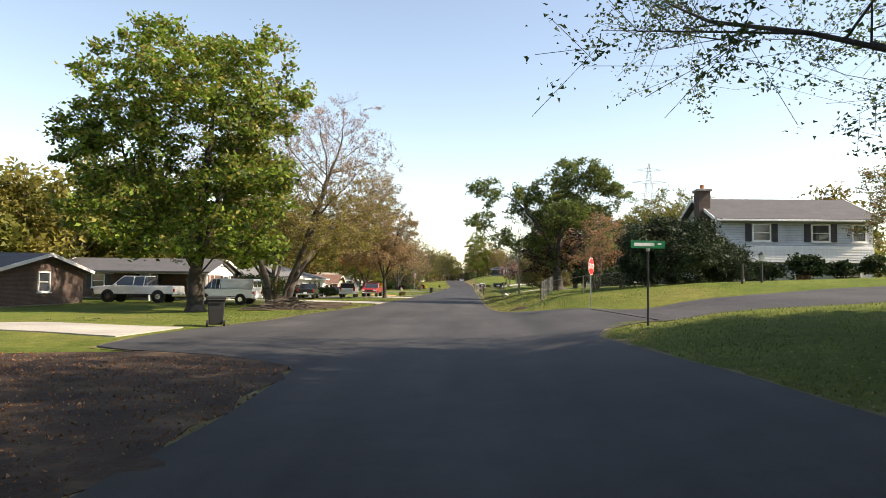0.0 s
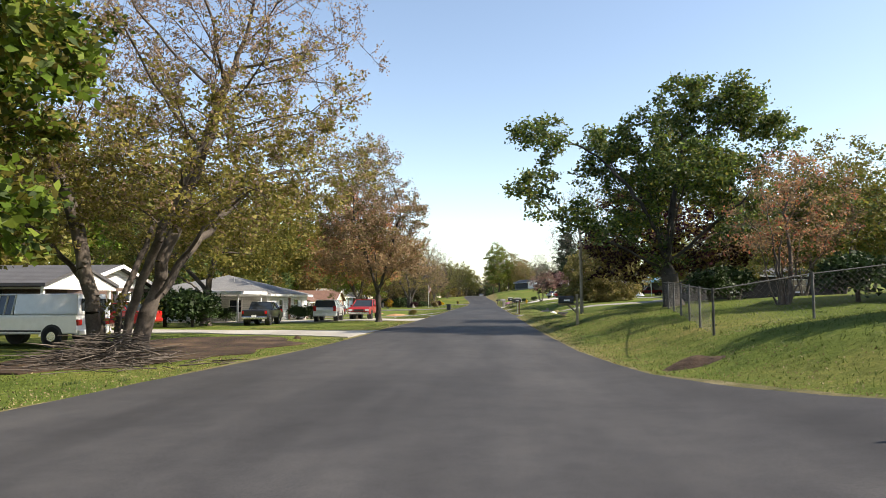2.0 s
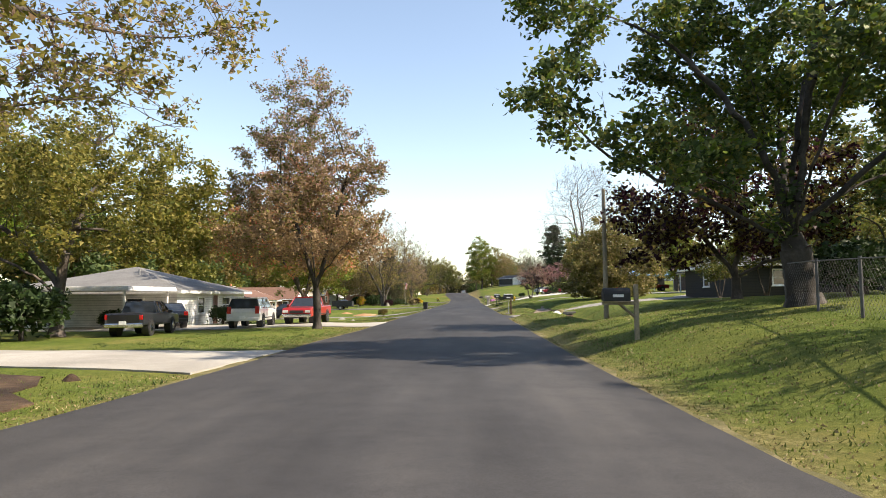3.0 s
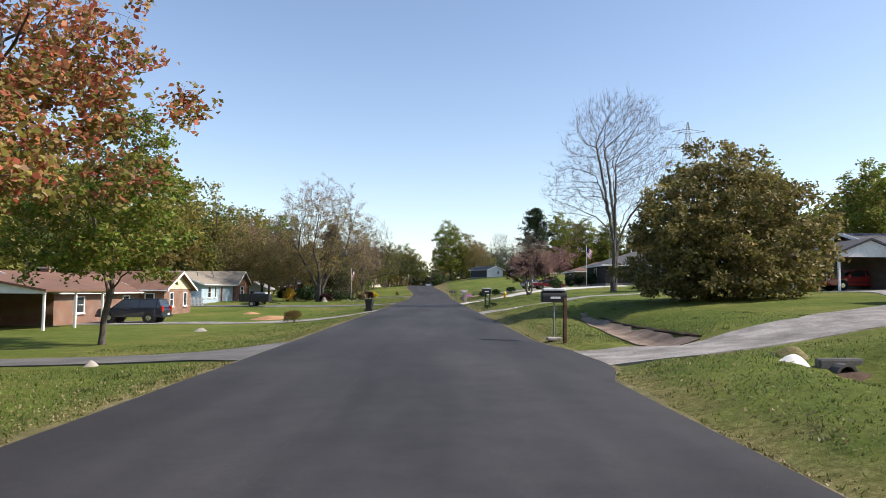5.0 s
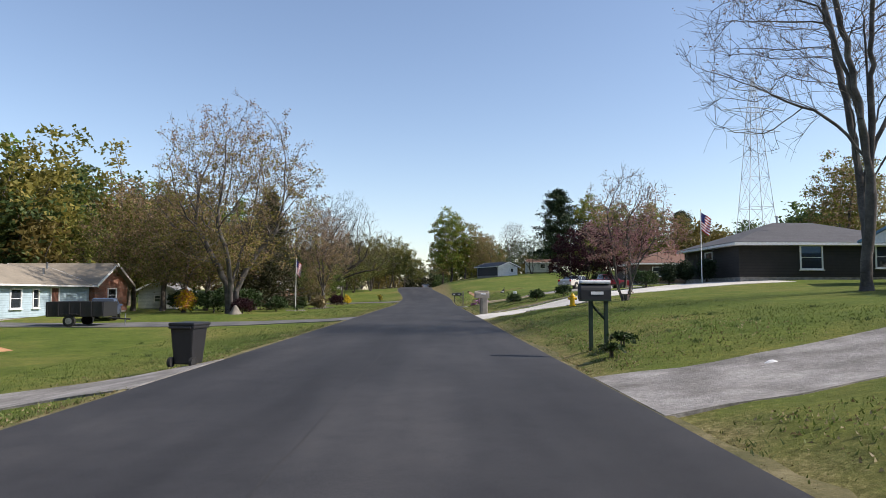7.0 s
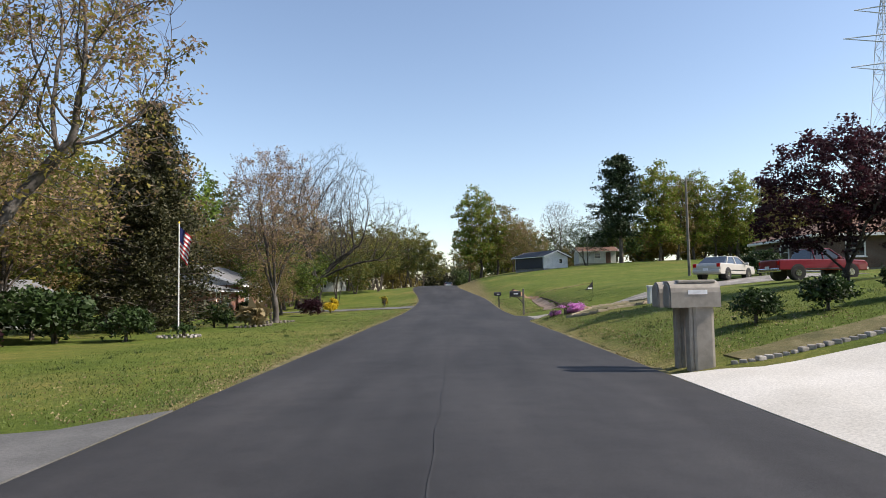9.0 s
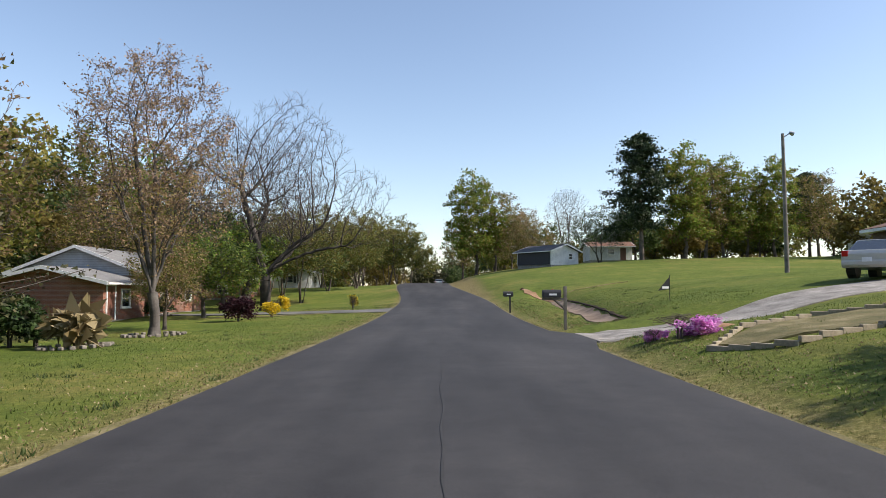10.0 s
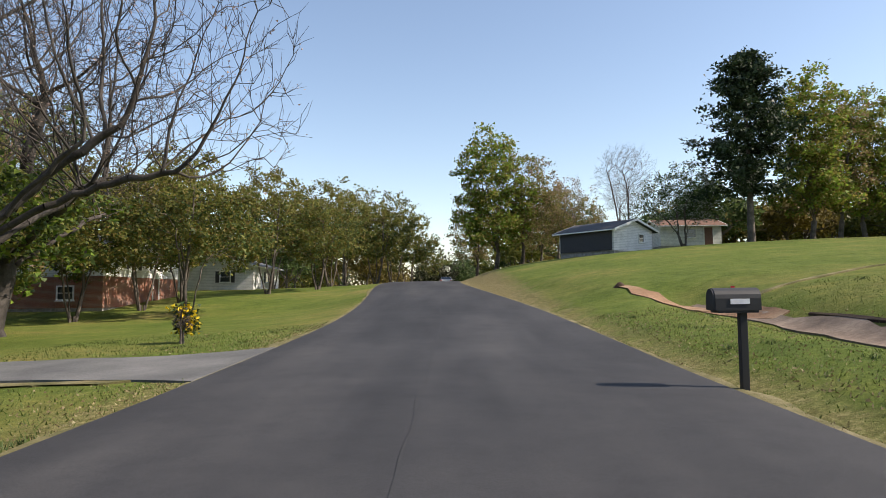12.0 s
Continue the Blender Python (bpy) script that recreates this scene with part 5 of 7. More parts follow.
def door(root, m, w=0.95, h=2.05, mat=None):
    bm = bmesh.new()
    for c, s in (((-w / 2 - 0.05, -0.03, h / 2), (0.1, 0.08, h)), ((w / 2 + 0.05, -0.03, h / 2), (0.1, 0.08, h)), ((0, -0.03, h + 0.05), (w + 0.2, 0.08, 0.1))):
        add_box(bm, c, s)
    fr = part("door_frame", bm, TRIM, root)
    fr.matrix_basis = m
    bm = box((0, -0.012, h / 2), (w, 0.024, h))
    for k in range(3):
        for s in (-1, 1):
            add_box(bm, (s * w * 0.23, -0.03, h * (0.2 + 0.3 * k)), (w * 0.33, 0.02, h * 0.22), bevel=0.006)
    part("door", bm, mat or WOODDOOR, fr)
    part("door_handle", tube((w * 0.4, -0.03, h * 0.47), (w * 0.4, -0.1, h * 0.47), 0.03), CHROME, fr)
    return fr


def house(label, x0, x1, y0, y1, h, rise, axis, wall_mat, roof_mat, zb, name="house", over=0.5, hip=False, gable_mat=None, windows=(), doors=(), chimney=None, vents=()):
    cx, cy, hx, hy = (x0 + x1) / 2, (y0 + y1) / 2, (x1 - x0) / 2, (y1 - y0) / 2
    root = tagged(empty(name, (cx, cy, zb)), label, "house")
    part("foundation", box((0, 0, -0.6), (2 * hx - 0.1, 2 * hy - 0.1, 1.6)), STONE, root)
    part("wall", box((0, 0, h / 2 + 0.1), (2 * hx, 2 * hy, h - 0.2 + 0.2)), wall_mat, root)
    half, length = (hx, hy) if axis == "y" else (hy, hx)
    drop, t = rise / half * over, 0.16
    if hip:
        e, k = half + over, max(0.05, length - half)
        L = length + over
        P = [(-e, -L), (e, -L), (e, L), (-e, L)]
        flip = (lambda a, b: (a, b)) if axis == "y" else (lambda a, b: (b, a))
        v = [(*flip(*p), h - drop) for p in P] + [(*flip(*p), h - drop + t) for p in P] + [(*flip(0, -k), h + rise + t), (*flip(0, k), h + rise + t)]
        f = [(0, 3, 2, 1), (0, 1, 5, 4), (1, 2, 6, 5), (2, 3, 7, 6), (3, 0, 4, 7), (4, 5, 8), (5, 6, 9, 8), (6, 7, 9), (7, 4, 8, 9)]
        if axis == "x":
            f = [q[::-1] for q in f]
        mesh("roof", v, f, roof_mat, root)
        v, f = prism([(-e - 0.012, h - drop - 0.06), (e + 0.012, h - drop - 0.06), (e + 0.012, h - drop + 0.12), (-e - 0.012, h - drop + 0.12)], -L - 0.012, L + 0.012, axis)
        mesh("fascia", v, f, TRIM, root, "white painted fascia")
    else:
        v, f = prism([(-half - over, h - drop), (0, h + rise), (half + over, h - drop), (half + over, h - drop + t), (0, h + rise + t), (-half - over, h - drop + t)], -length - over, length + over, axis)
        mesh("roof", v, f, roof_mat, root)
        for s in (-1, 1):
            v, f = prism([(-half, h), (half, h), (0, h + rise)], s * (length - 0.14), s * (length + 0.004), axis)
            mesh("gable", v, f, gable_mat or wall_mat, root)
            a = s * (length + over)
            v, f = prism([(-half - over, h - drop - 0.04), (0, h + rise - 0.04), (half + over, h - drop - 0.04), (half + over, h - drop + t + 0.01), (0, h + rise + t + 0.01), (-half - over, h - drop + t + 0.01)], a - 0.02 * s, a + 0.03 * s, axis)
            mesh("bargeboard", v, f, TRIM, root, "white painted bargeboard")
            c = s * (half + over + 0.02)
            part("gutter", box((c, 0, h - drop + 0.06) if axis == "y" else (0, c, h - drop + 0.06), (0.1, 2 * (length + over) - 0.1, 0.12) if axis == "y" else (2 * (length + over) - 0.1, 0.1, 0.12), bevel=0.02), TRIM, root, "white gutter")
    for face, u, z, w, hh, sh in windows:
        window(root, on_wall(root, face, hx, hy, u, z), w, hh, sh)
    for face, u in doors:
        door(root, on_wall(root, face, hx, hy, u, 0.1))
    if chimney:
        x, y, top, mat = chimney
        ch = part("chimney", box((x - cx, y - cy, top / 2), (0.75, 1.0, top), bevel=0.015), mat, root)
        part("chimney_cap", box((x - cx, y - cy, top + 0.06), (0.95, 1.2, 0.14), bevel=0.02), STONE, ch)
        part("flue", tube((x - cx, y - cy, top + 0.1), (x - cx, y - cy, top + 0.45), 0.14), TERRACOTTA, ch)
    for x, y, z in vents:
        part("vent_pipe", tube((x - cx, y - cy, z - 0.5), (x - cx, y - cy, z), 0.07), STEEL, root)
    return root


def porch(root_label, x0, x1, y0, y1, zb, h, roof_mat, posts, name="carport", flat=True, pitch=0.0, axis="x", rise=1.0):
    cx, cy, hx, hy = (x0 + x1) / 2, (y0 + y1) / 2, (x1 - x0) / 2, (y1 - y0) / 2
    root = tagged(empty(name, (cx, cy, zb)), root_label, "carport")
    if flat:
        part("roof", box((0, 0, h + 0.09), (2 * hx, 2 * hy, 0.14), bevel=0.02), roof_mat, root)
        part("fascia", box((0, 0, h), (2 * hx + 0.05, 2 * hy + 0.05, 0.16)), TRIM, root, "white painted fascia")
    else:
        half, length = (hx, hy) if axis == "y" else (hy, hx)
        v, f = prism([(-half, h), (0, h + rise), (half, h), (half, h + 0.14), (0, h + rise + 0.14), (-half, h + 0.14)], -length, length, axis)
        mesh("roof", v, f, roof_mat, root)
        for s in (-1, 1):
            v, f = prism([(-half + 0.1, h - 0.12), (half - 0.1, h - 0.12), (half - 0.1, h), (0, h + rise - 0.02), (-half + 0.1, h)], s * (length - 0.25), s * (length - 0.12), axis)
            mesh("gable", v, f, TRIM, root, "white boarded gable")
    for px, py in posts:
        part("post", box((px - cx, py - cy, h / 2 - 0.3), (0.13, 0.13, h + 0.5), bevel=0.012), TRIM, root)
    return root


def gz(x, y):
    return ground_z(x, y)


house("red brick ranch house with a dark roof", -34.2, -23.9, 36.5, 45, 2.2, 0.95, "x", BRICK_DARK, SHINGLE_DARK, gz(-21, 38), windows=[("S", 2.8, 1.5, 1.3, 1.3, False), ("S", -1.6, 1.5, 1.3, 1.3, False), ("E", 0, 1.5, 1.2, 1.3, False)])
house("red brick ranch house with a grey roof behind parked trucks", -34, -20.5, 57.2, 66, 2.3, 1.2, "x", BRICK_DARK, SHINGLE_DARK, gz(-22, 60), gable_mat=SIDING, windows=[("S", 2, 1.5, 1.6, 1.2, True), ("S", -2.5, 1.5, 1.2, 1.2, True), ("E", 1, 1.5, 1.4, 1.2, True)], doors=[("E", -2.4)])
house("low white-walled house with a grey hipped roof", -29.5, -17.6, 80.2, 93, 2.45, 1.7, "x", SIDING, SHINGLE_GREY, gz(-18, 86), hip=True, windows=[("E", -2.6, 1.45, 1.3, 1.2, False), ("E", 2.2, 1.45, 1.6, 1.2, False), ("S", 3.2, 1.4, 1.2, 1.2, False)], doors=[("E", 0)], vents=[(-22, 84, 4.0)])
porch("white flat-roofed carport over dark parked cars", -25.5, -17.4, 73.6, 79.6, gz(-20, 77), 2.3, TRIM, [(-17.8, 74), (-17.8, 79.2), (-21.5, 74), (-25.2, 74)])
porch("dark open carport with a white header beam beside parked trucks", -28.5, -17.6, 51.2, 57.0, gz(-22, 54), 2.15, SHINGLE_DARK, [(-17.9, 51.5), (-17.9, 56.6), (-22.4, 51.5), (-28.2, 51.5)], flat=False, axis="x", rise=0.9)
# orange-brick ranch with a brown roof and a carport
house("orange brick ranch house with a brown shingle roof", -34, -26.2, 119.5, 133.2, 2.5, 1.35, "y", BRICK_TAN, SHINGLE_BROWN, gz(-26, 126) - 0.1, gable_mat=CREAM, windows=[("E", -3.5, 1.5, 1.5, 1.3, False), ("E", 4.2, 1.5, 1.3, 1.3, False)], doors=[("E", 0.6)], chimney=(-31, 127, 4.3, BRICK_TAN))
house("gabled brick wing with cream boarding above", -33, -24.0, 133.3, 140, 2.5, 1.5, "x", BRICK_TAN, SHINGLE_BROWN, gz(-26, 136) - 0.1, name="house_wing", gable_mat=CREAM, windows=[("E", -1.7, 1.5, 0.95, 1.35, False), ("E", 1.7, 1.5, 0.95, 1.35, False), ("S", 3.2, 1.5, 0.9, 1.2, False)])
porch("open cream-posted carport on a brick house", -33.5, -22.2, 111.5, 119.2, gz(-24, 115), 2.35, SHINGLE_BROWN, [(-22.5, 111.9), (-22.5, 115.4), (-22.5, 118.9)], flat=False, axis="y", rise=1.0)
house("pale blue and brick house with a tan roof", -34.8, -27.4, 153, 165.5, 2.45, 1.35, "y", SIDING_BLUE, SHINGLE_TAN, gz(-27, 155), gable_mat=SIDING_BLUE, windows=[("S", 1.4, 1.4, 1.5, 1.3, False), ("S", -1.4, 1.4, 1.0, 1.2, False), ("E", -3.5, 1.4, 1.3, 1.4, False), ("E", -1.2, 1.4, 0.8, 1.4, False)], doors=[("E", 1.2)], vents=[(-29, 156, 3.9), (-28.6, 161, 3.7), (-29.5, 163, 4.2)])
house("red brick gabled wing with a tan roof", -35.5, -27.0, 165.6, 171.5, 2.45, 1.6, "x", BRICK, SHINGLE_TAN, gz(-26, 168), name="house_wing", windows=[("E", 0, 1.45, 1.6, 1.2, False), ("S", 2.6, 1.45, 0.9, 1.2, False)])
house("small white gabled shed behind the trees", -32.5, -28.2, 186.5, 191, 2.1, 1.1, "y", SIDING, SHINGLE_GREY, gz(-30, 188), name="shed", windows=[("S", 0, 1.2, 0.8, 0.8, False)])
house("brick house with a grey gable and a grey roof", -30, -20.2, 206.2, 216, 2.7, 1.9, "y", BRICK, SHINGLE_GREY, gz(-22, 208), gable_mat=SIDING_GREY, windows=[("E", -2.5, 1.5, 1.3, 1.2, False), ("E", 2, 1.5, 1.3, 1.2, False)])
house("low red brick wing with white bargeboards", -27.4, -20.4, 200.5, 206.0, 2.35, 0.85, "y", BRICK, SHINGLE_GREY, gz(-22, 203), name="house_wing", windows=[("E", 0, 1.4, 1.2, 1.2, False)], doors=[("E", -1.9)])
split = house("brick split-level house with white upper walls", -33, -23.2, 238, 250, 4.3, 1.3, "y", BRICK, SHINGLE_GREY, gz(-24, 243) - 0.3, name="split_level_house", gable_mat=SIDING, windows=[("S", 2.4, 3.3, 1.2, 1.1, True), ("S", -2.2, 3.3, 1.2, 1.1, True), ("S", 2.4, 1.1, 1.2, 1.0, False), ("E", -3.5, 3.3, 1.2, 1.1, True), ("E", 0, 3.3, 1.2, 1.1, True), ("E", 3.6, 3.3, 1.2, 1.1, True)], doors=[("E", 1.8)])
part("upper_wall", box((0, 0, 3.25), (9.86, 12.06, 2.1)), SIDING, split, "white lapped siding")
house("white house among the trees at the roadside", -31, -21, 264, 274, 2.6, 1.5, "y", SIDING, SHINGLE_GREY, gz(-22, 268) - 0.2, windows=[("S", 2, 1.5, 1.2, 1.2, True), ("E", 0, 1.5, 1.4, 1.2, True)])
# right of the road
hz = gz(18, 44) + 0.45
two = house("two-storey pale grey house with dark shutters and a brick chimney", 18.7, 28.2, 43.5, 51.5, 5.0, 1.6, "x", SIDING_GREY, SHINGLE_DARK, hz - 1.15, chimney=(18.25, 45.6, 7.0, BRICK_DARK), windows=[("S", -2.2, 4.1, 1.2, 1.15, True), ("S", 1.5, 4.1, 1.2, 1.15, True), ("S", 3.9, 4.1, 0.9, 1.15, False), ("S", -2.6, 1.35, 1.6, 1.2, False), ("S", 3.2, 1.35, 1.6, 1.2, False)], doors=[("S", 0.4)])
for k in range(6):
    lap = part("lap_board", box((0, 0, 0), (9.4, 0.035, 0.19), bevel=0.006), TRIM, two, "white lap siding board")
    lap.matrix_basis = pose(0, -4.2 - 0.02, 2.32 + 0.165 * k, -7, 0, 0)
part("jetty", box((0, -4.07, 2.75), (9.36, 0.24, 1.02)), TRIM, two, "white overhanging wall between the storeys")
house("low brick house with white fascia, walls darkened for tree shade", 20, 33, 86.5, 97, 2.5, 1.2, "x", BOARD_SHADED, SHINGLE_DARK, gz(21, 90), hip=True, windows=[("S", -3, 1.5, 1.5, 1.2, False), ("S", 3, 1.5, 1.5, 1.2, False), ("W", 0, 1.5, 1.3, 1.2, False)])
house("dark brick house with a dark shingle roof", 30.5, 42, 115, 125, 2.6, 1.4, "x", BRICK_DARK, SHINGLE_DARK, gz(31, 118), windows=[("S", -3, 1.5, 1.4, 1.2, False), ("S", 2, 1.5, 1.4, 1.2, False)])
porch("white-gabled carport sheltering a red car", 26.6, 31.5, 115.0, 121.5, gz(28, 117), 2.35, SHINGLE_DARK, [(27, 115.3), (27, 121), (31.2, 115.3)], flat=False, axis="y", rise=1.0)
house("ranch house with shade-darkened walls and a blue-grey roof", 22.0, 35, 155.5, 165.5, 2.5, 1.7, "x", BOARD_SHADED, SHINGLE_DARK, gz(22, 158) + 0.2, hip=True, windows=[("S", 3.6, 1.5, 1.3, 1.6, False), ("S", -1.5, 1.45, 1.6, 1.7, False), ("W", 0, 1.5, 1.4, 1.2, False)], vents=[(26, 158, 4.6)])
house("dark brick house with a grey gable above the drive", 32.5, 41, 136.2, 141.8, 2.6, 1.3, "x", BRICK_DARK, SHINGLE_GREY, gz(29, 138), windows=[("S", -3.0, 1.5, 0.8, 1.5, False), ("S", 1.2, 1.5, 1.2, 1.2, False), ("W", 0, 1.5, 1.0, 1.3, False)])
porch("blue sheet-metal carport roof on steel posts", 26.4, 36.0, 143.2, 149.5, gz(28, 146), 2.5, SHEET_BLUE, [(26.8, 143.6), (26.8, 149.1), (30, 143.6), (33, 143.6), (35.6, 143.6)], flat=False, axis="x", rise=0.8)
house("brown-roofed dark brick house above the drive", 26, 39, 191.5, 201.5, 2.6, 1.7, "x", BRICK_DARK, SHINGLE_BROWN, gz(27, 194), hip=True, windows=[("S", -4, 1.5, 1.4, 1.2, False), ("S", 1, 1.5, 1.4, 1.2, False), ("W", 0, 1.5, 1.4, 1.2, False)])
ranch = house("low ranch house with a white gable end and a dark porch", 13.2, 19.2, 259.0, 266.0, 2.15, 0.95, "y", SIDING, SHINGLE_DARK, gz(17.0, 261) - 0.1, windows=[("S", 1.2, 1.4, 0.9, 0.9, False)])
# dark panel over the side wall imitates the shade inside the porch
part("porch_shade", box((-3.06, 0, 1.1), (0.1, 6.6, 1.95)), SHUTTER, ranch, "dark panel for the porch shade along the side")
ranch.matrix_basis = pose(15.6, 262.6, gz(17.0, 261) - 0.1, 0, 0, 38)
house("long white building behind blossoming trees", 24.0, 31.0, 271.5, 277, 2.4, 0.8, "x", SIDING, SHINGLE_BROWN, gz(28, 273), windows=[("S", 0, 1.5, 1.2, 1.1, False)], doors=[("S", 2)])
house("small white house far across the field", 58, 66, 250, 257, 2.4, 1.4, "x", SIDING, SHINGLE_BROWN, gz(60, 252), windows=[("S", 0, 1.4, 1.2, 1.1, False)])


# ---- vehicles ----
def drawn(profile, lo, hi, zmid, bevel):
    """A side outline drawn out across the car; above zmid it leans in to the half width hi."""
    bm = bmesh.new()
    zt = max(z for _, z in profile)
    w = lambda z: lo if z <= zmid else lo + (hi - lo) * (z - zmid) / (zt - zmid + 1e-6)
    a = [bm.verts.new((x, -w(z), z)) for x, z in profile]
    b = [bm.verts.new((x, w(z), z)) for x, z in profile]
    n = len(profile)
    bm.faces.new(a), bm.faces.new(b[::-1])
    for i in range(n):
        bm.faces.new((a[i], b[i], b[(i + 1) % n], a[(i + 1) % n])[::-1])
    bmesh.ops.recalc_face_normals(bm, faces=bm.faces)
    if bevel:
        bmesh.ops.bevel(bm, geom=list(bm.edges), offset=bevel, segments=2, affect="EDGES", profile=0.6)
    return bm


CARS = {
    "sedan": dict(W=0.89, body=[(2.3, 0.3), (2.37, 0.6), (2.2, 0.78), (1.2, 0.93), (-1.5, 0.99), (-2.25, 0.99), (-2.36, 0.85), (-2.32, 0.33)], glass=[(1.25, 0.92), (0.45, 1.37), (-1.05, 1.39), (-1.8, 0.98)], roof=(0.5, -1.05, 1.39), wheels=(1.42, -1.38), r=0.32),
    "suv": dict(W=0.92, body=[(2.2, 0.38), (2.3, 0.75), (2.15, 0.97), (1.15, 1.08), (-2.2, 1.1), (-2.32, 0.9), (-2.28, 0.42)], glass=[(1.2, 1.07), (0.5, 1.63), (-2.0, 1.65), (-2.24, 1.09)], roof=(0.5, -2.02, 1.66), wheels=(1.4, -1.38), r=0.36),
    "van": dict(W=0.97, body=[(2.2, 0.4), (2.36, 0.8), (2.15, 1.02), (1.5, 1.14), (-2.3, 1.14), (-2.38, 0.45)], glass=[(1.55, 1.13), (0.95, 1.82), (0.2, 1.86), (0.2, 1.13)], roof=(0.95, 0.2, 1.87), wheels=(1.45, -1.4), r=0.35, box=[(0.2, 1.13), (0.2, 1.9), (-2.25, 1.9), (-2.36, 1.13)]),
    "crew": dict(W=1.0, body=[(2.85, 0.5), (2.93, 0.95), (2.75, 1.1), (1.45, 1.18), (-2.85, 1.18), (-2.92, 0.6)], glass=[(1.5, 1.17), (0.85, 1.8), (-0.8, 1.82), (-0.98, 1.17)], roof=(0.85, -0.8, 1.83), wheels=(1.85, -1.8), r=0.4, bed=(-1.1, -2.82, 1.18)),
    "pickup": dict(W=0.88, body=[(2.4, 0.42), (2.48, 0.78), (2.3, 0.95), (1.0, 1.03), (-2.45, 1.03), (-2.5, 0.5)], glass=[(1.05, 1.02), (0.5, 1.53), (-0.55, 1.55), (-0.72, 1.02)], roof=(0.5, -0.55, 1.56), wheels=(1.5, -1.45), r=0.35, bed=(-0.85, -2.4, 1.03)),
}


def car(name, label, kind, mat, x, y, rz, s=1.0, dz=0.0, category="car"):
    k = CARS[kind]
    W = k["W"]
    root = tagged(empty(name), label, category)
    body = part("body", drawn(k["body"], W, W * 0.97, 0.8, 0.05), mat, root)
    part("window_glass", drawn(k["glass"], W * 0.95, W * 0.76, min(z for _, z in k["glass"]), 0.02), GLASS, root, "dark car windows")
    a, b, z = k["roof"]
    part("roof", box(((a + b) / 2, 0, z), (a - b, W * 1.53, 0.07), bevel=0.03), mat, root)
    for u in (a - 0.03, (a + b) / 2, b + 0.05):
        for q in (-1, 1):
            zb = min(zz for _, zz in k["glass"])
            add = 0.7 if u == a - 0.03 and kind != "van" else (-0.5 if u == b + 0.05 and kind == "sedan" else 0.02)
            part("pillar", tube((u + add, q * W * 0.955, zb), (u, q * W * 0.775, z - 0.02), 0.035, sides=6), mat, root)
    if "box" in k:
        part("cargo_body", drawn(k["box"], W * 0.97, W * 0.82, 1.2, 0.05), mat, root, "panelled cargo sides")
        for q in (-1, 1):
            part("rear_window", box((-2.335, q * 0.38, 1.5), (0.04, 0.6, 0.45), bevel=0.01), GLASS, root)
    if "bed" in k:
        a, b, z = k["bed"]
        part("truck_bed", box(((a + b) / 2, 0, z + 0.006), (a - b, W * 1.7, 0.03)), BLACK, root, "dark open load bed")
        part("tailgate", box((b - 0.1, 0, z - 0.26), (0.04, W * 1.6, 0.44), bevel=0.012), mat, root)
    front, rear = max(p[0] for p in k["body"]), min(p[0] for p in k["body"])
    for e, nm in ((front, "front_bumper"), (rear, "rear_bumper")):
        part(nm, box((e - math.copysign(0.02, e), 0, 0.5), (0.2, W * 1.94, 0.2), bevel=0.05), CHROME if kind in ("crew", "pickup") else mat, root)
    part("grille", box((front - 0.03, 0, 0.72), (0.08, W * 0.9, 0.16), bevel=0.01), BLACK, root)
    for q in (-1, 1):
        part("headlight", box((front - 0.07, q * W * 0.76, 0.74), (0.14, W * 0.36, 0.16), bevel=0.03), LAMP_CLEAR, root)
        part("taillight", box((rear + 0.05, q * W * 0.84, 0.86 if kind != "suv" else 1.0), (0.12, W * 0.24, 0.22 if kind != "suv" else 0.4), bevel=0.02), LAMP_RED, root)
        part("mirror", box((k["glass"][0][0] - 0.25, q * (W + 0.1), k["glass"][0][1] + 0.05), (0.12, 0.2, 0.15), bevel=0.03), mat if kind != "van" else BLACK, root)
        part("side_trim", box((0, q * (W + 0.004), 0.55), (k["wheels"][0] - k["wheels"][1] - 0.9, 0.02, 0.06), bevel=0.006), BLACK, root)
        for w in k["wheels"]:
            part("wheel_arch", tube((w, q * (W - 0.3), k["r"] + 0.02), (w, q * (W + 0.008), k["r"] + 0.02), k["r"] + 0.075, sides=20), BLACK, root)
            tyre = part("wheel", tube((w, q * (W - 0.2), k["r"]), (w, q * (W + 0.022), k["r"]), k["r"], sides=20), RUBBER, root, "black tyre")
            part("rim", tube((w, q * (W - 0.1), k["r"]), (w, q * (W + 0.035), k["r"]), k["r"] * 0.62, k["r"] * 0.5, sides=14), CHROME, tyre, "bright wheel rim")
    part("number_plate", box((rear - 0.1, 0, 0.62), (0.02, 0.32, 0.16)), WHITE_FACE, root)
    root.matrix_basis = pose(x, y, gz(x, y) + 0.03 + dz, 0, 0, rz) @ Matrix.Diagonal((s, s, s, 1))
    return root


car("pickup_truck", "white crew-cab pickup parked beside a house", "crew", P_WHITE, -21.3, 47.8, 180, 1.0, category="truck")
car("cargo_van", "weathered white cargo van on the lawn", "van", P_WHITE, -14.0, 45.6, 176, 0.9, category="van")
car("red_car", "red car parked behind the spreading tree", "sedan", P_RED, -19.3, 59.6, 172, 1.0)
car("suv_car", "white estate car parked on a driveway", "suv", P_WHITE, -10.9, 74.8, 95, 0.95)
car("red_pickup", "red pickup parked on a driveway beside a tree", "pickup", P_RED, -8.9, 79.3, 268, 1.0, category="truck")
car("dark_truck", "black pickup at the mouth of a carport", "pickup", P_BLACK, -14.0, 68.6, 96, 0.95, category="truck")
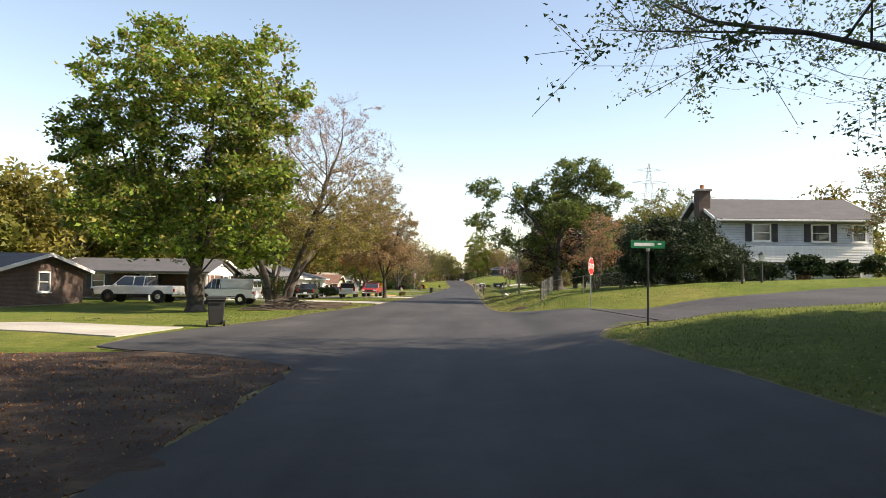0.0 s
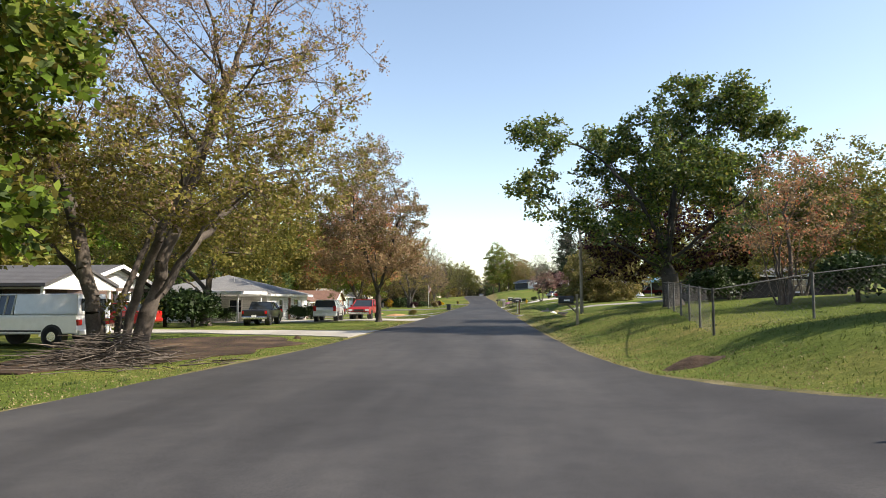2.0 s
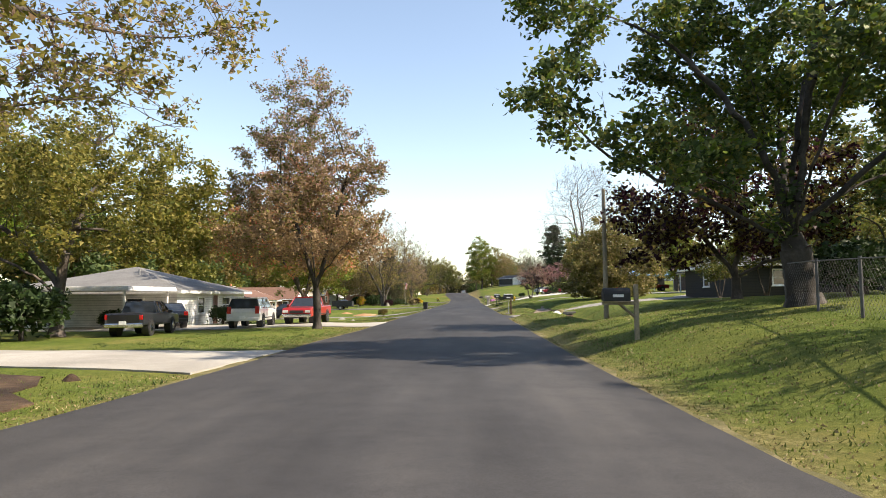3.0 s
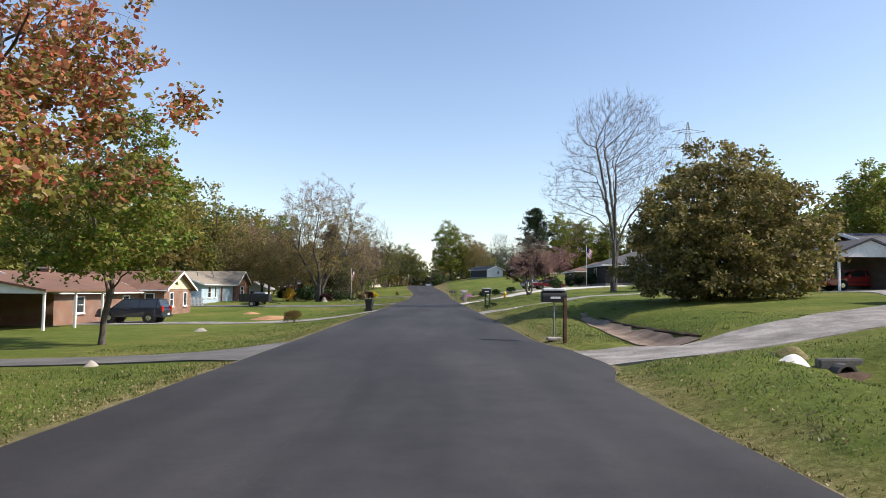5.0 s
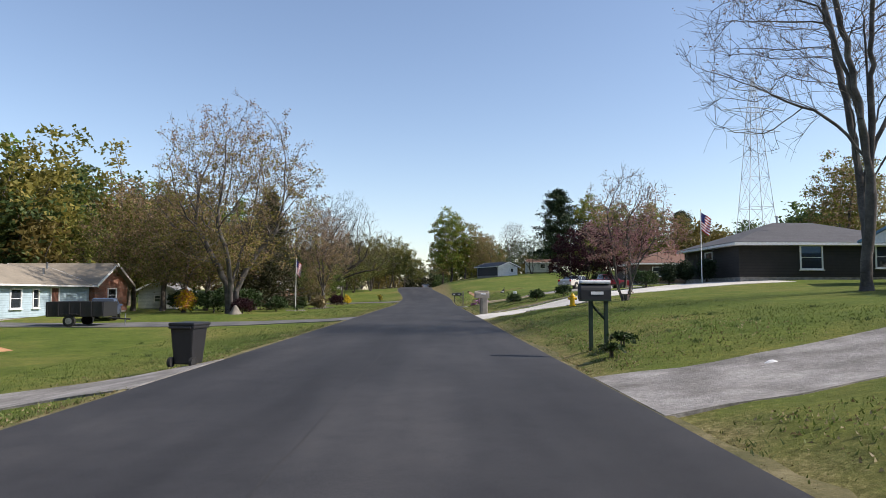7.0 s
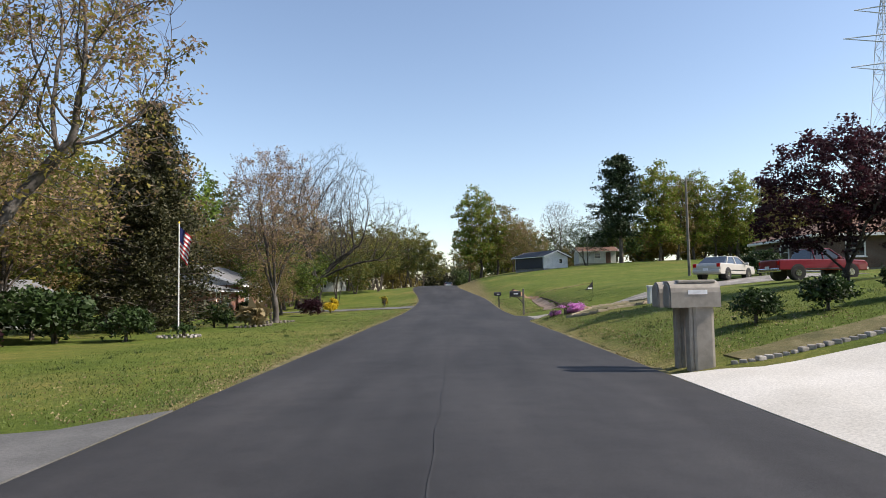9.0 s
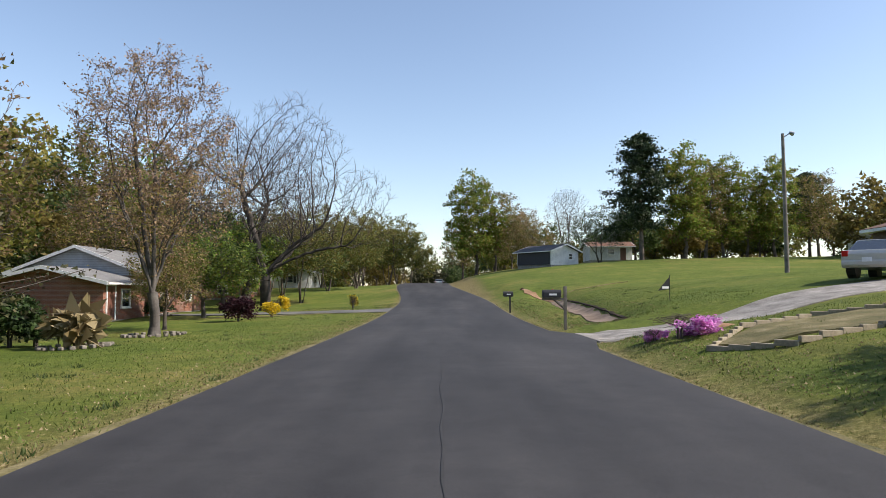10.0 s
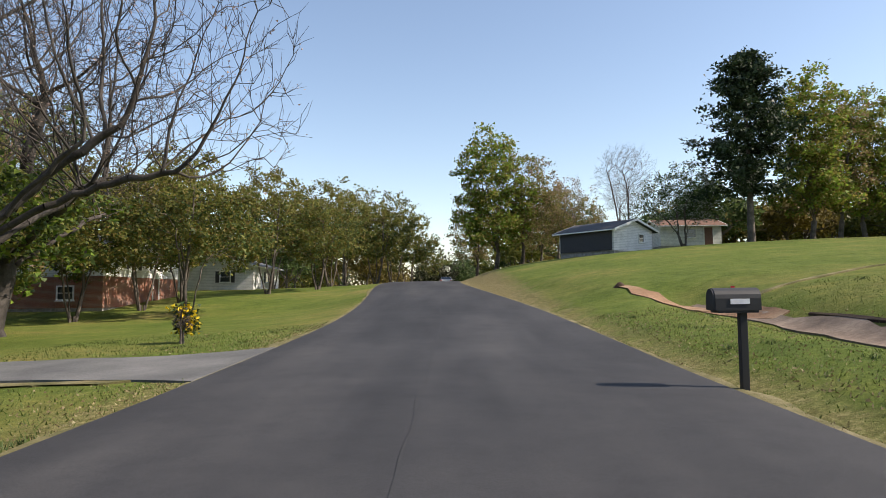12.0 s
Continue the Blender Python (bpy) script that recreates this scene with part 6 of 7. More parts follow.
car("dark_car", "dark sedan under a carport", "sedan", P_BLACK, -16.4, 76.2, 120, 1.0)
car("dark_suv", "dark navy minivan on a gravel driveway", "suv", P_NAVY, -22.6, 124.2, 180, 1.08)
car("blue_car", "pale blue hatchback parked by a brick house", "suv", P_BLUE, -21.4, 156.0, 110, 0.85)
car("carport_car", "red sedan under a carport", "sedan", P_RED, 30.0, 118.4, 180, 1.0)
car("shaded_truck", "maroon truck in the shade of a metal carport", "pickup", P_MAROON, 30.5, 147.0, 180, 1.0, category="truck")
car("maroon_pickup", "maroon pickup parked on a driveway", "pickup", P_MAROON, 18.9, 179.2, 8, 1.0, category="truck")
car("silver_sedan", "silver sedan parked on a driveway", "sedan", P_SILVER, 17.8, 188.0, 43, 1.05)
car("far_car", "white car far along the road", "sedan", P_WHITE, -1.2, 299, 90, 1.0)


def trailer():
    root = tagged(empty("utility_trailer", (-20.3, 150.8, gz(-20.3, 150.8)), 0), "dark steel dump trailer parked on the grass", "trailer")
    part("bed", box((0, 0, 0.62), (3.4, 1.7, 0.08)), BLACK, root)
    for q in (-1, 1):
        bm = box((0, q * 0.86, 1.05), (3.4, 0.05, 0.85), bevel=0.01)
        for i in range(6):
            add_box(bm, (-1.6 + 0.64 * i, q * 0.9, 1.05), (0.07, 0.05, 0.85))
        part("side_panel", bm, BLACK, root)
        part("end_panel", box((q * 1.68, 0, 1.05), (0.05, 1.68, 0.85)), BLACK, root)
        wh = part("wheel", tube((-0.2, q * 0.95, 0.34), (-0.2, q * 1.15, 0.34), 0.34, sides=18), RUBBER, root)
        part("rim", tube((-0.2, q * 1.1, 0.34), (-0.2, q * 1.17, 0.34), 0.19, sides=12), STEEL, wh)
        part("mudguard", box((-0.2, q * 1.05, 0.74), (0.95, 0.26, 0.04), bevel=0.01), BLACK, root)
    part("drawbar", tube((1.6, 0, 0.5), (2.9, 0, 0.42), 0.05), BLACK, root)
    part("jack", tube((2.6, 0, 0.0), (2.6, 0, 0.75), 0.035), STEEL, root)


trailer()


# ---- roadside things ----
def arched(bm, c, L, W, H, segs=8):
    """A letter box: flat floor and sides, half-round top; L along y."""
    prof = [(-W / 2, 0), (W / 2, 0)] + [(W / 2 * math.cos(math.pi * i / segs), H - W / 2 + W / 2 * math.sin(math.pi * i / segs)) for i in range(segs + 1)]
    a = [bm.verts.new((c[0] + x, c[1] - L / 2, c[2] + z)) for x, z in prof]
    b = [bm.verts.new((c[0] + x, c[1] + L / 2, c[2] + z)) for x, z in prof]
    n = len(prof)
    bm.faces.new(a), bm.faces.new(b[::-1])
    for i in range(n):
        bm.faces.new((a[i], b[i], b[(i + 1) % n], a[(i + 1) % n])[::-1])
    bmesh.ops.recalc_face_normals(bm, faces=bm.faces)
    return bm


def mailbox(label, x, y, mat, post_mat, style="post", rz=-90.0, box_z=1.05, size=(0.62, 0.26, 0.32)):
    """The box's door looks to -y of the thing; rz -90 turns it to the road."""
    root = tagged(empty("mailbox", (x, y, gz(x, y)), rz), label, "mailbox")
    L, W, H = size
    oy = -0.1 if style != "side" else -0.45
    bx = part("box", arched(bmesh.new(), (0, oy, box_z), L, W, H), mat, root)
    part("door", arched(bmesh.new(), (0, oy - L / 2 - 0.012, box_z + 0.006), 0.024, W * 0.94, H * 0.95), mat, bx)
    part("flag", box((-W / 2 - 0.01, oy + 0.05, box_z + H * 0.75), (0.012, 0.05, 0.2)), RED_SIGN, bx, "small red signal flag")
    part("number_bar", box((W / 2 + 0.004, oy + 0.02, box_z + H * 0.4), (0.006, L * 0.42, 0.07)), WHITE_FACE, bx, "pale plate with worn marks")
    if style == "post":
        part("post", box((0, 0, box_z / 2 - 0.15), (0.1, 0.1, box_z + 0.3), bevel=0.01), post_mat, root)
        part("shelf", box((0, oy, box_z - 0.015), (W * 0.9, L * 0.9, 0.03)), post_mat, root)
    elif style == "side":
        part("post", box((0, 0.05, 0.62 + (box_z - 1.0) / 2), (0.11, 0.11, 1.62 + (box_z - 1.0)), bevel=0.012), post_mat, root)
        part("arm", box((0, -0.35, box_z - 0.05), (0.09, 0.95, 0.09), bevel=0.01), post_mat, root)
        bm = bmesh.new()
        add_tube(bm, (0, 0.02, box_z - 0.42), (0, -0.38, box_z - 0.07), 0.04, sides=4)
        part("brace", bm, post_mat, root)
    elif style == "twin":
        for q in (-0.2, 0.16):
            part("post", box((0, q, box_z / 2 - 0.15), (0.09, 0.09, box_z + 0.3 + (0.25 if q > 0 else 0)), bevel=0.01), post_mat, root)
        bm = bmesh.new()
        add_tube(bm, (0, 0.16, box_z - 0.5), (0, -0.2, box_z - 0.1), 0.03, sides=4)
        part("brace", bm, post_mat, root)
        part("shelf", box((0, oy, box_z - 0.02), (W, L, 0.04)), post_mat, root)
        part("paper_bundle", box((0, oy, box_z + H + 0.03), (W * 0.9, L, 0.08), bevel=0.03), WHITE_FACE, root, "newspapers lying on the lid")
    elif style == "pole":
        part("post", tube((0, -0.1, -0.1), (0, -0.1, box_z), 0.028), STEEL, root)
        part("footing", box((0, -0.1, 0.04), (0.45, 0.45, 0.1), bevel=0.03), STONE, root)
        part("paper_bundle", box((0, oy, box_z + H + 0.04), (W * 0.9, L * 0.95, 0.09), bevel=0.03), WHITE_FACE, root, "newspapers lying on the lid")
        part("side_post", box((0.95, 0.06, 0.62), (0.1, 0.1, 1.45), bevel=0.01, rz=8), RUST, root, "leaning reddish wooden post")
    return root


mailbox("dark metal mailbox on a wooden post in the grass", 5.4, 55.2, CHARCOAL, POLE_WOOD, "side", size=(0.66, 0.28, 0.34), box_z=1.0)
mailbox("black mailbox with newspapers on top, on a thin pole", 4.45, 93.3, CHARCOAL, WOOD, "pole", size=(0.76, 0.34, 0.36), box_z=1.2)
mailbox("dark mailbox with newspapers on top, on two dark green posts", 4.85, 125.6, CHARCOAL, DKGREEN, "twin", size=(0.7, 0.32, 0.38), box_z=1.12)
mailbox("black mailbox hung from a weathered wooden post", 4.3, 186.0, BLACK, WOOD, "side", box_z=1.24, size=(0.66, 0.26, 0.3))
mailbox("charcoal mailbox on a dark metal post", 3.95, 203.0, CHARCOAL, BLACK, "post", box_z=1.06, size=(0.6, 0.28, 0.3))


def moulded_mailbox(x, y):
    root = tagged(empty("moulded_mailbox", (x, y, gz(x, y)), -90), "taupe moulded plastic mailbox with a built-in post", "mailbox")
    part("column", box((0, 0.05, 0.5), (0.26, 0.34, 1.2), bevel=0.05), TAUPE, root)
    part("rib", box((0.0, -0.14, 0.48), (0.2, 0.08, 1.1), bevel=0.03), TAUPE, root)
    body = part("box", arched(bmesh.new(), (0, -0.08, 0.98), 0.78, 0.36, 0.42), TAUPE, root)
    part("door", arched(bmesh.new(), (0, -0.48, 1.0), 0.03, 0.3, 0.36), TAUPE, body)
    part("number_bar", box((0.183, -0.05, 1.22), (0.006, 0.3, 0.07)), WHITE_FACE, body, "pale plate with worn marks")
    part("lid", box((0, -0.04, 1.39), (0.26, 0.6, 0.05), bevel=0.02), TAUPE, body)
    root.matrix_basis = root.matrix_basis @ Matrix.Diagonal((1.15, 1.15, 1.15, 1))
    return root


moulded_mailbox(4.45, 156.1), moulded_mailbox(4.4, 156.62)


def wheelie_bin(label, x, y, rz, mat, s=1.0):
    root = tagged(empty("wheelie_bin", (x, y, gz(x, y) + 0.02), rz), label, "bin")
    part("body", box((0, 0, 0.5), (0.6, 0.68, 0.88), bevel=0.04, taper=0.78), mat, root)
    part("rim", box((0, 0, 0.95), (0.66, 0.74, 0.06), bevel=0.015), mat, root)
    part("lid", box((0, -0.03, 1.02), (0.68, 0.8, 0.09), bevel=0.035), mat, root)
    part("handle", tube((-0.28, 0.42, 0.95), (0.28, 0.42, 0.95), 0.022), mat, root)
    for q in (-1, 1):
        part("wheel", tube((q * 0.24, 0.3, 0.12), (q * 0.32, 0.3, 0.12), 0.12, sides=16), RUBBER, root)
    root.matrix_basis = root.matrix_basis @ Matrix.Diagonal((s, s, s, 1))
    return root


wheelie_bin("dark green-grey wheelie bin beside the driveway", -6.35, 23.6, 200, CHARCOAL)
wheelie_bin("black wheelie bin at the end of a driveway", -4.55, 125.0, 170, BLACK, 0.92)


def street_sign(x, y):
    root = tagged(empty("street_name_sign", (x, y, gz(x, y)), 8), "green street name sign on a thin dark post", "sign")
    part("post", tube((0, 0, -0.2), (0, 0, 1.94), 0.03), BLACK, root)
    part("bracket", box((0, 0, 1.96), (0.09, 0.06, 0.08), bevel=0.01), STEEL, root)
    bl = part("blade", box((0, 0, 2.1), (0.92, 0.012, 0.2), bevel=0.004), GREEN_SIGN, root, "green sign blade")
    part("lettering", box((-0.1, -0.0085, 2.1), (0.54, 0.003, 0.085)), WHITE_FACE, bl, "white lettering bar")
    part("suffix", box((0.31, -0.0085, 2.12), (0.1, 0.003, 0.045)), WHITE_FACE, bl, "small white lettering bar")
    return root


def stop_sign(x, y, rz):
    root = tagged(empty("stop_sign", (x, y, gz(x, y)), rz), "red octagonal stop sign on a steel post", "sign")
    part("post", box((0, 0.03, 1.05), (0.06, 0.04, 2.5), bevel=0.006), STEEL, root)

    def octagon(r, d, y0):
        bm = bmesh.new()
        bmesh.ops.create_cone(bm, cap_ends=True, segments=8, radius1=r, radius2=r, depth=d, matrix=Matrix.Translation((0, y0, 1.85)) @ Matrix.Rotation(radians(90), 4, "X") @ Matrix.Rotation(radians(22.5), 4, "Z"))
        return bm
    f = part("border", octagon(0.41, 0.006, 0.0), WHITE_FACE, root, "white border")
    part("face", octagon(0.385, 0.004, -0.006), RED_SIGN, f, "red sign face")
    fc = bpy.data.curves.new("word", "FONT")
    fc.body, fc.size, fc.extrude, fc.align_x, fc.align_y = "STOP", 0.33, 0.001, "CENTER", "CENTER"
    fc.materials.append(WHITE_FACE)
    w = new("word", fc)
    w.parent = f
    w.matrix_basis = pose(0, -0.0105, 1.85, 90, 0, 0)
    return root


street_sign(7.3, 17.6)
stop_sign(8.0, 29.7, 62)


def utility_pole(name, label, x, y, h, r, cross=True, lamp=False, lean=0.0):
    root = tagged(empty(name, (x, y, gz(x, y))), label, "pole")
    part("pole", tube((0, 0, -0.3), (lean, 0, h), r, r * 0.65, sides=12), POLE_WOOD if not lamp else WOOD, root)
    if cross:
        part("crossarm", box((lean, 0, h - 0.4), (1.8, 0.1, 0.12), bevel=0.01), WOOD, root)
        for u in (-0.8, -0.3, 0.8):
            part("insulator", tube((lean + u, 0, h - 0.34), (lean + u, 0, h - 0.16), 0.05, 0.035, sides=8), STONE, root)
    if lamp:
        part("arm", tube((0, 0, h - 0.25), (0.45, 0, h + 0.05), 0.03), STEEL, root)
        part("lamp_head", tube((0.4, 0, h + 0.06), (0.62, 0, h - 0.02), 0.09, 0.14), STEEL, root)
    return root


utility_pole("utility_pole", "plain tan wooden utility pole on the verge", 7.8, 70.7, 6.7, 0.13, cross=False)
utility_pole("lamp_pole", "tall wooden pole with a yard light", 19.3, 198.8, 8.0, 0.13, cross=False, lamp=True)
utility_pole("utility_pole", "wooden utility pole with a crossarm in front of woods", -46, 211, 10.5, 0.16)
utility_pole("utility_pole", "wooden utility pole at the far end of the wires", -50, 120, 10.5, 0.16)
utility_pole("utility_pole", "thin dark wooden pole at the edge of the field", 38, 214, 7.5, 0.12, cross=False)


def wire(name, a, b, sag, r, label):
    a, b = Vector(a), Vector(b)
    segs, p = [], a
    for i in range(1, 25):
        u = i / 24
        q = a.lerp(b, u) - Vector((0, 0, sag * 4 * u * (1 - u)))
        segs.append((*p, *q, r, r))
        p = q
    v, f = tubes(segs, 5)
    me = quick_mesh(name, v, f)
    me.materials.append(BLACK)
    return tagged(new(name, me), label, "cable")


for k, dz in enumerate((9.9, 8.6, 7.2)):
    wire("cable", (-46 + 0.4 * k, 211, gz(-46, 211) + dz), (-50 + 0.4 * k, 120, gz(-50, 120) + dz), 0.7, 0.025, "long sagging power cable in front of woods")


def pylon(x, y, h):
    root = tagged(empty("power_pylon", (x, y, gz(x, y))), "grey lattice power pylon far behind the houses", "pylon")
    lv = [0, 0.17, 0.33, 0.48, 0.6, 0.7, 0.79, 0.87, 0.94, 1.0]
    wd = lambda u: 4.2 * (1 - u) ** 1.25 + 0.9 * min(1, (1 - u) * 4 + 0.25)
    c = [(-1, -1), (1, -1), (1, 1), (-1, 1)]
    legs, braces = [[] for _ in c], []
    for a, b in zip(lv, lv[1:]):
        wa, wb = wd(a), wd(b)
        for i in range(4):
            p = lambda k, w, u: (c[k % 4][0] * w / 1.4, c[k % 4][1] * w / 1.4, u * h)
            legs[i].append((*p(i, wa, a), *p(i, wb, b), 0.08, 0.065))
            braces += [(*p(i, wa, a), *p(i + 1, wb, b), 0.038, 0.038), (*p(i + 1, wa, a), *p(i, wb, b), 0.038, 0.038), (*p(i, wb, b), *p(i + 1, wb, b), 0.038, 0.038)]
    for nm, sg in [("leg", s) for s in legs] + [("bracing", braces)]:
        me = quick_mesh(nm, *tubes(sg, 4))
        me.materials.append(PYLON_GREY)
        ob = tagged(new(nm, me), kind="stuff")
        ob.parent = root
    for u, w in ((0.72, 5.5), (0.83, 6.5), (0.94, 4.5)):
        for q in (-1, 1):
            bm = tube((0, 0, u * h + 0.6), (q * w, 0, u * h), 0.12, 0.07, sides=5)
            add_tube(bm, (0, 0, u * h - 0.6), (q * w, 0, u * h), 0.1, 0.06, sides=5)
            part("crossarm", bm, PYLON_GREY, root)
    return root


pylon(67.5, 246, 41)


def flagpole(label, x, y, h, rz, fly=1.0):
    root = tagged(empty("flagpole", (x, y, gz(x, y)), rz), label, "flagpole")
    part("pole", tube((0, 0, -0.2), (0, 0, h), 0.035, 0.022), TRIM, root, "white painted pole")
    part("finial", tube((0, 0, h), (0, 0, h + 0.09), 0.05, 0.02), YELLOW, root)
    cloth = empty("flag")
    cloth.parent = root
    n, rows, W, H = 12, 13, 0.5 * fly, 1.25
    for r in range(rows):
        v, f = [], []
        for i in range(n + 1):
            for z in (r / rows, (r + 1) / rows):
                u = i / n
                v.append((0.04 + u * W * (1 - 0.35 * z), 0.07 * math.sin(u * 9 + z * 3) * u, h - 0.15 - z * H - u * 0.45))
        for i in range(n):
            f.append((2 * i, 2 * i + 1, 2 * i + 3, 2 * i + 2))
        o = mesh("stripe", v, f, RED_FLAG if r % 2 == 0 else WHITE_FACE, cloth)
    v, f = [], []
    for i in range(6):
        for z in (0.0, 0.5):
            u = i / 5 * 0.42
            v.append((0.04 + u * W * (1 - 0.35 * z), 0.07 * math.sin(u * 9 + z * 3) * u - 0.006, h - 0.15 - z * H - u * 0.45))
    for i in range(5):
        f.append((2 * i, 2 * i + 1, 2 * i + 3, 2 * i + 2))
    mesh("canton", v, f, BLUE_FLAG, cloth)
    return root


flagpole("white flagpole with a limp striped flag on the lawn", -11.8, 172.2, 4.9, 5, 1.0)
flagpole("white flagpole with a striped flag before a dark house", 20.0, 157.0, 5.2, 0, 1.5)


# ---- shrubs and beds ----
def shrub(name, label, seed, h, w, mat, count, size, x, y, second=None, category="shrub", flat=0.45):
    wood = grow(seed, h, 0.12, w, 0.05, 7, (5, 5, 4), 3, low=flat, rise=0.1, stems=3, wander=0.25)
    lv = [(mat, count, size, 0.1 * h ** 0.5, -1, 2)]
    if second:
        lv.append((second[0], second[1], size, 0.1 * h ** 0.5, second[2], 2))
    return put(tree(name, label, wood, seed, lv, category=category, sides=5, twigs=0.25), x, y)


evergreen = shrub("evergreen_bush", "huge rounded dark evergreen bush by the junction", 301, 3.5, 2.6, L_PINE, 46000, 0.075, 13.6, 37.0)
again(evergreen, 16.6, 39.0, 80, 0.75)
hedge = shrub("foundation_shrub", "clipped dark green shrub before the house wall", 303, 1.3, 0.95, L_SHRUB, 2300, 0.1, 19.6, 41.6)
for x, y, s in ((20.7, 41.3, 0.95), (22.9, 41.2, 1.2), (25.0, 41.3, 0.9), (27.3, 41.4, 1.1), (29.5, 41.3, 0.95)):
    again(hedge, x, y, x * 40, s)
for x, y, s in ((12.7, 45.2, 1.1), (-17.0, 64.4, 1.7), (-19.0, 64.8, 1.7), (-19.5, 76.0, 0.8), (-15.8, 83.5, 0.9), (-16.3, 90, 1.1), (-23.4, 131, 0.8), (-20.5, 168, 1.4), (-17.5, 166.5, 1.3), (-15.8, 170, 1.5), (-13.2, 170.5, 1.0), (-18, 172, 1.6), (-24, 198, 1.2), (-13.6, 181.5, 1.0), (-19, 205, 0.9), (16, 157, 0.9), (12.6, 58.5, 1.2), (14.0, 60.0, 1.3), (6.9, 159.2, 0.55), (8.6, 159.3, 0.6), (10.6, 159.4, 0.62), (21.5, 191.0, 1.3)):
    again(hedge, x, y, x * 33, s, "dark green rounded shrub")
column = shrub("columnar_evergreen", "dark narrow upright evergreen beside a dark house", 305, 2.3, 0.45, L_PINE, 7000, 0.07, 18.2, 158.6, flat=0.2)
again(column, 19.4, 158.6, 70, 1.05), again(column, 20.9, 158.4, 160, 1.1)
ball = shrub("brown_bush", "small ball-shaped brown bush alone on the grass", 307, 0.8, 0.62, L_RUSSET, 9000, 0.035, -9.3, 119.4)
shrub("forsythia_bush", "small bush in bright yellow bloom", 311, 1.1, 0.55, BLOOM_YELLOW, 1500, 0.08, -12.0, 208.9)
shrub("forsythia_bush", "low bush in bright yellow bloom", 313, 0.85, 0.5, BLOOM_YELLOW, 1200, 0.08, -10.8, 202.0)
shrub("yellow_bush", "bush in yellow bloom beside the woods", 317, 1.8, 0.9, BLOOM_YELLOW, 1500, 0.1, -19.8, 166.0, (L_ORANGE, 700, -1))
shrub("small_conifer", "knee-high yellow-green conifer on the lawn", 319, 0.95, 0.3, BLOOM_YELLOW, 500, 0.07, -7.1, 211.6, (L_SHRUB, 500, -1), flat=0.25)
red_shrub = shrub("barberry_bush", "rounded dark red bush on the lawn", 323, 1.3, 0.95, L_PURPLE, 3000, 0.09, -11.8, 198.6)
again(red_shrub, -13.9, 162.3, 60, 0.85)
azalea = shrub("azalea_bush", "low mound of bright magenta azalea", 329, 0.75, 0.75, BLOOM_PINK, 6500, 0.05, 5.5, 177.0, flat=0.3)
azalea.scale = (1.05, 1.0, 0.82)
again(azalea, 4.95, 177.3, 70, 0.4, "low mound of pale magenta azalea")
shrub("spiky_plant", "clump of long pale spiky leaves in a bed", 331, 0.9, 0.6, DRYBLADES, 260, 0.42, -11.2, 180.8)
weeds = shrub("flowerbed_plants", "low weedy plants round the foot of the flagpole", 337, 0.5, 0.5, L_SHRUB, 500, 0.09, -11.7, 172.5)
again(weeds, 5.2, 124.9, 30, 0.6), again(weeds, 4.7, 124.0, 60, 0.5), again(weeds, -13.0, 181.8, 10, 1.0)


def stone_ring(name, label, x, y, r, n, seed, size=0.28, mat=None, arc=1.0):
    rnd = random.Random(seed)
    root = tagged(empty(name, (x, y, gz(x, y))), label, "edging")
    for i in range(n):
        a = 6.283 * arc * i / n
        s = size * rnd.uniform(0.7, 1.3)
        px, py = r * math.cos(a), r * math.sin(a)
        part("stone", box((px, py, gz(x + px, y + py) - gz(x, y) + 0.06), (s, s * 0.75, s * 0.55), bevel=s * 0.16, rz=math.degrees(a) + rnd.uniform(-20, 20)), mat or STONE, root)
    return root


stone_ring("stone_edging", "ring of pale stones round the flagpole bed", -11.8, 172.3, 0.8, 20, 1, 0.16)
stone_ring("stone_edging", "ring of stones round the spiky plant", -11.2, 180.8, 0.95, 22, 2, 0.17, WOOD)
stone_ring("brick_edging", "ring of brick edging round a tree", -11.6, 187.2, 1.1, 24, 3, 0.18, WOOD)


def row_of_stones(name, label, pts, size, seed, mat):
    rnd = random.Random(seed)
    root = tagged(empty(name, (*pts[0], gz(*pts[0]))), label, "edging")
    for (x0, y0), (x1, y1) in zip(pts, pts[1:]):
        m = max(1, int(math.hypot(x1 - x0, y1 - y0) / (size * 1.15)))
        for i in range(m):
            x, y = x0 + (x1 - x0) * i / m, y0 + (y1 - y0) * i / m
            s = size * rnd.uniform(0.75, 1.2)
            part("stone", box((x - pts[0][0], y - pts[0][1], gz(x, y) - gz(*pts[0]) + s * 0.2), (s, s * 0.8, s * 0.6), bevel=s * 0.15, rz=rnd.uniform(-25, 25)), mat, root)
    return root


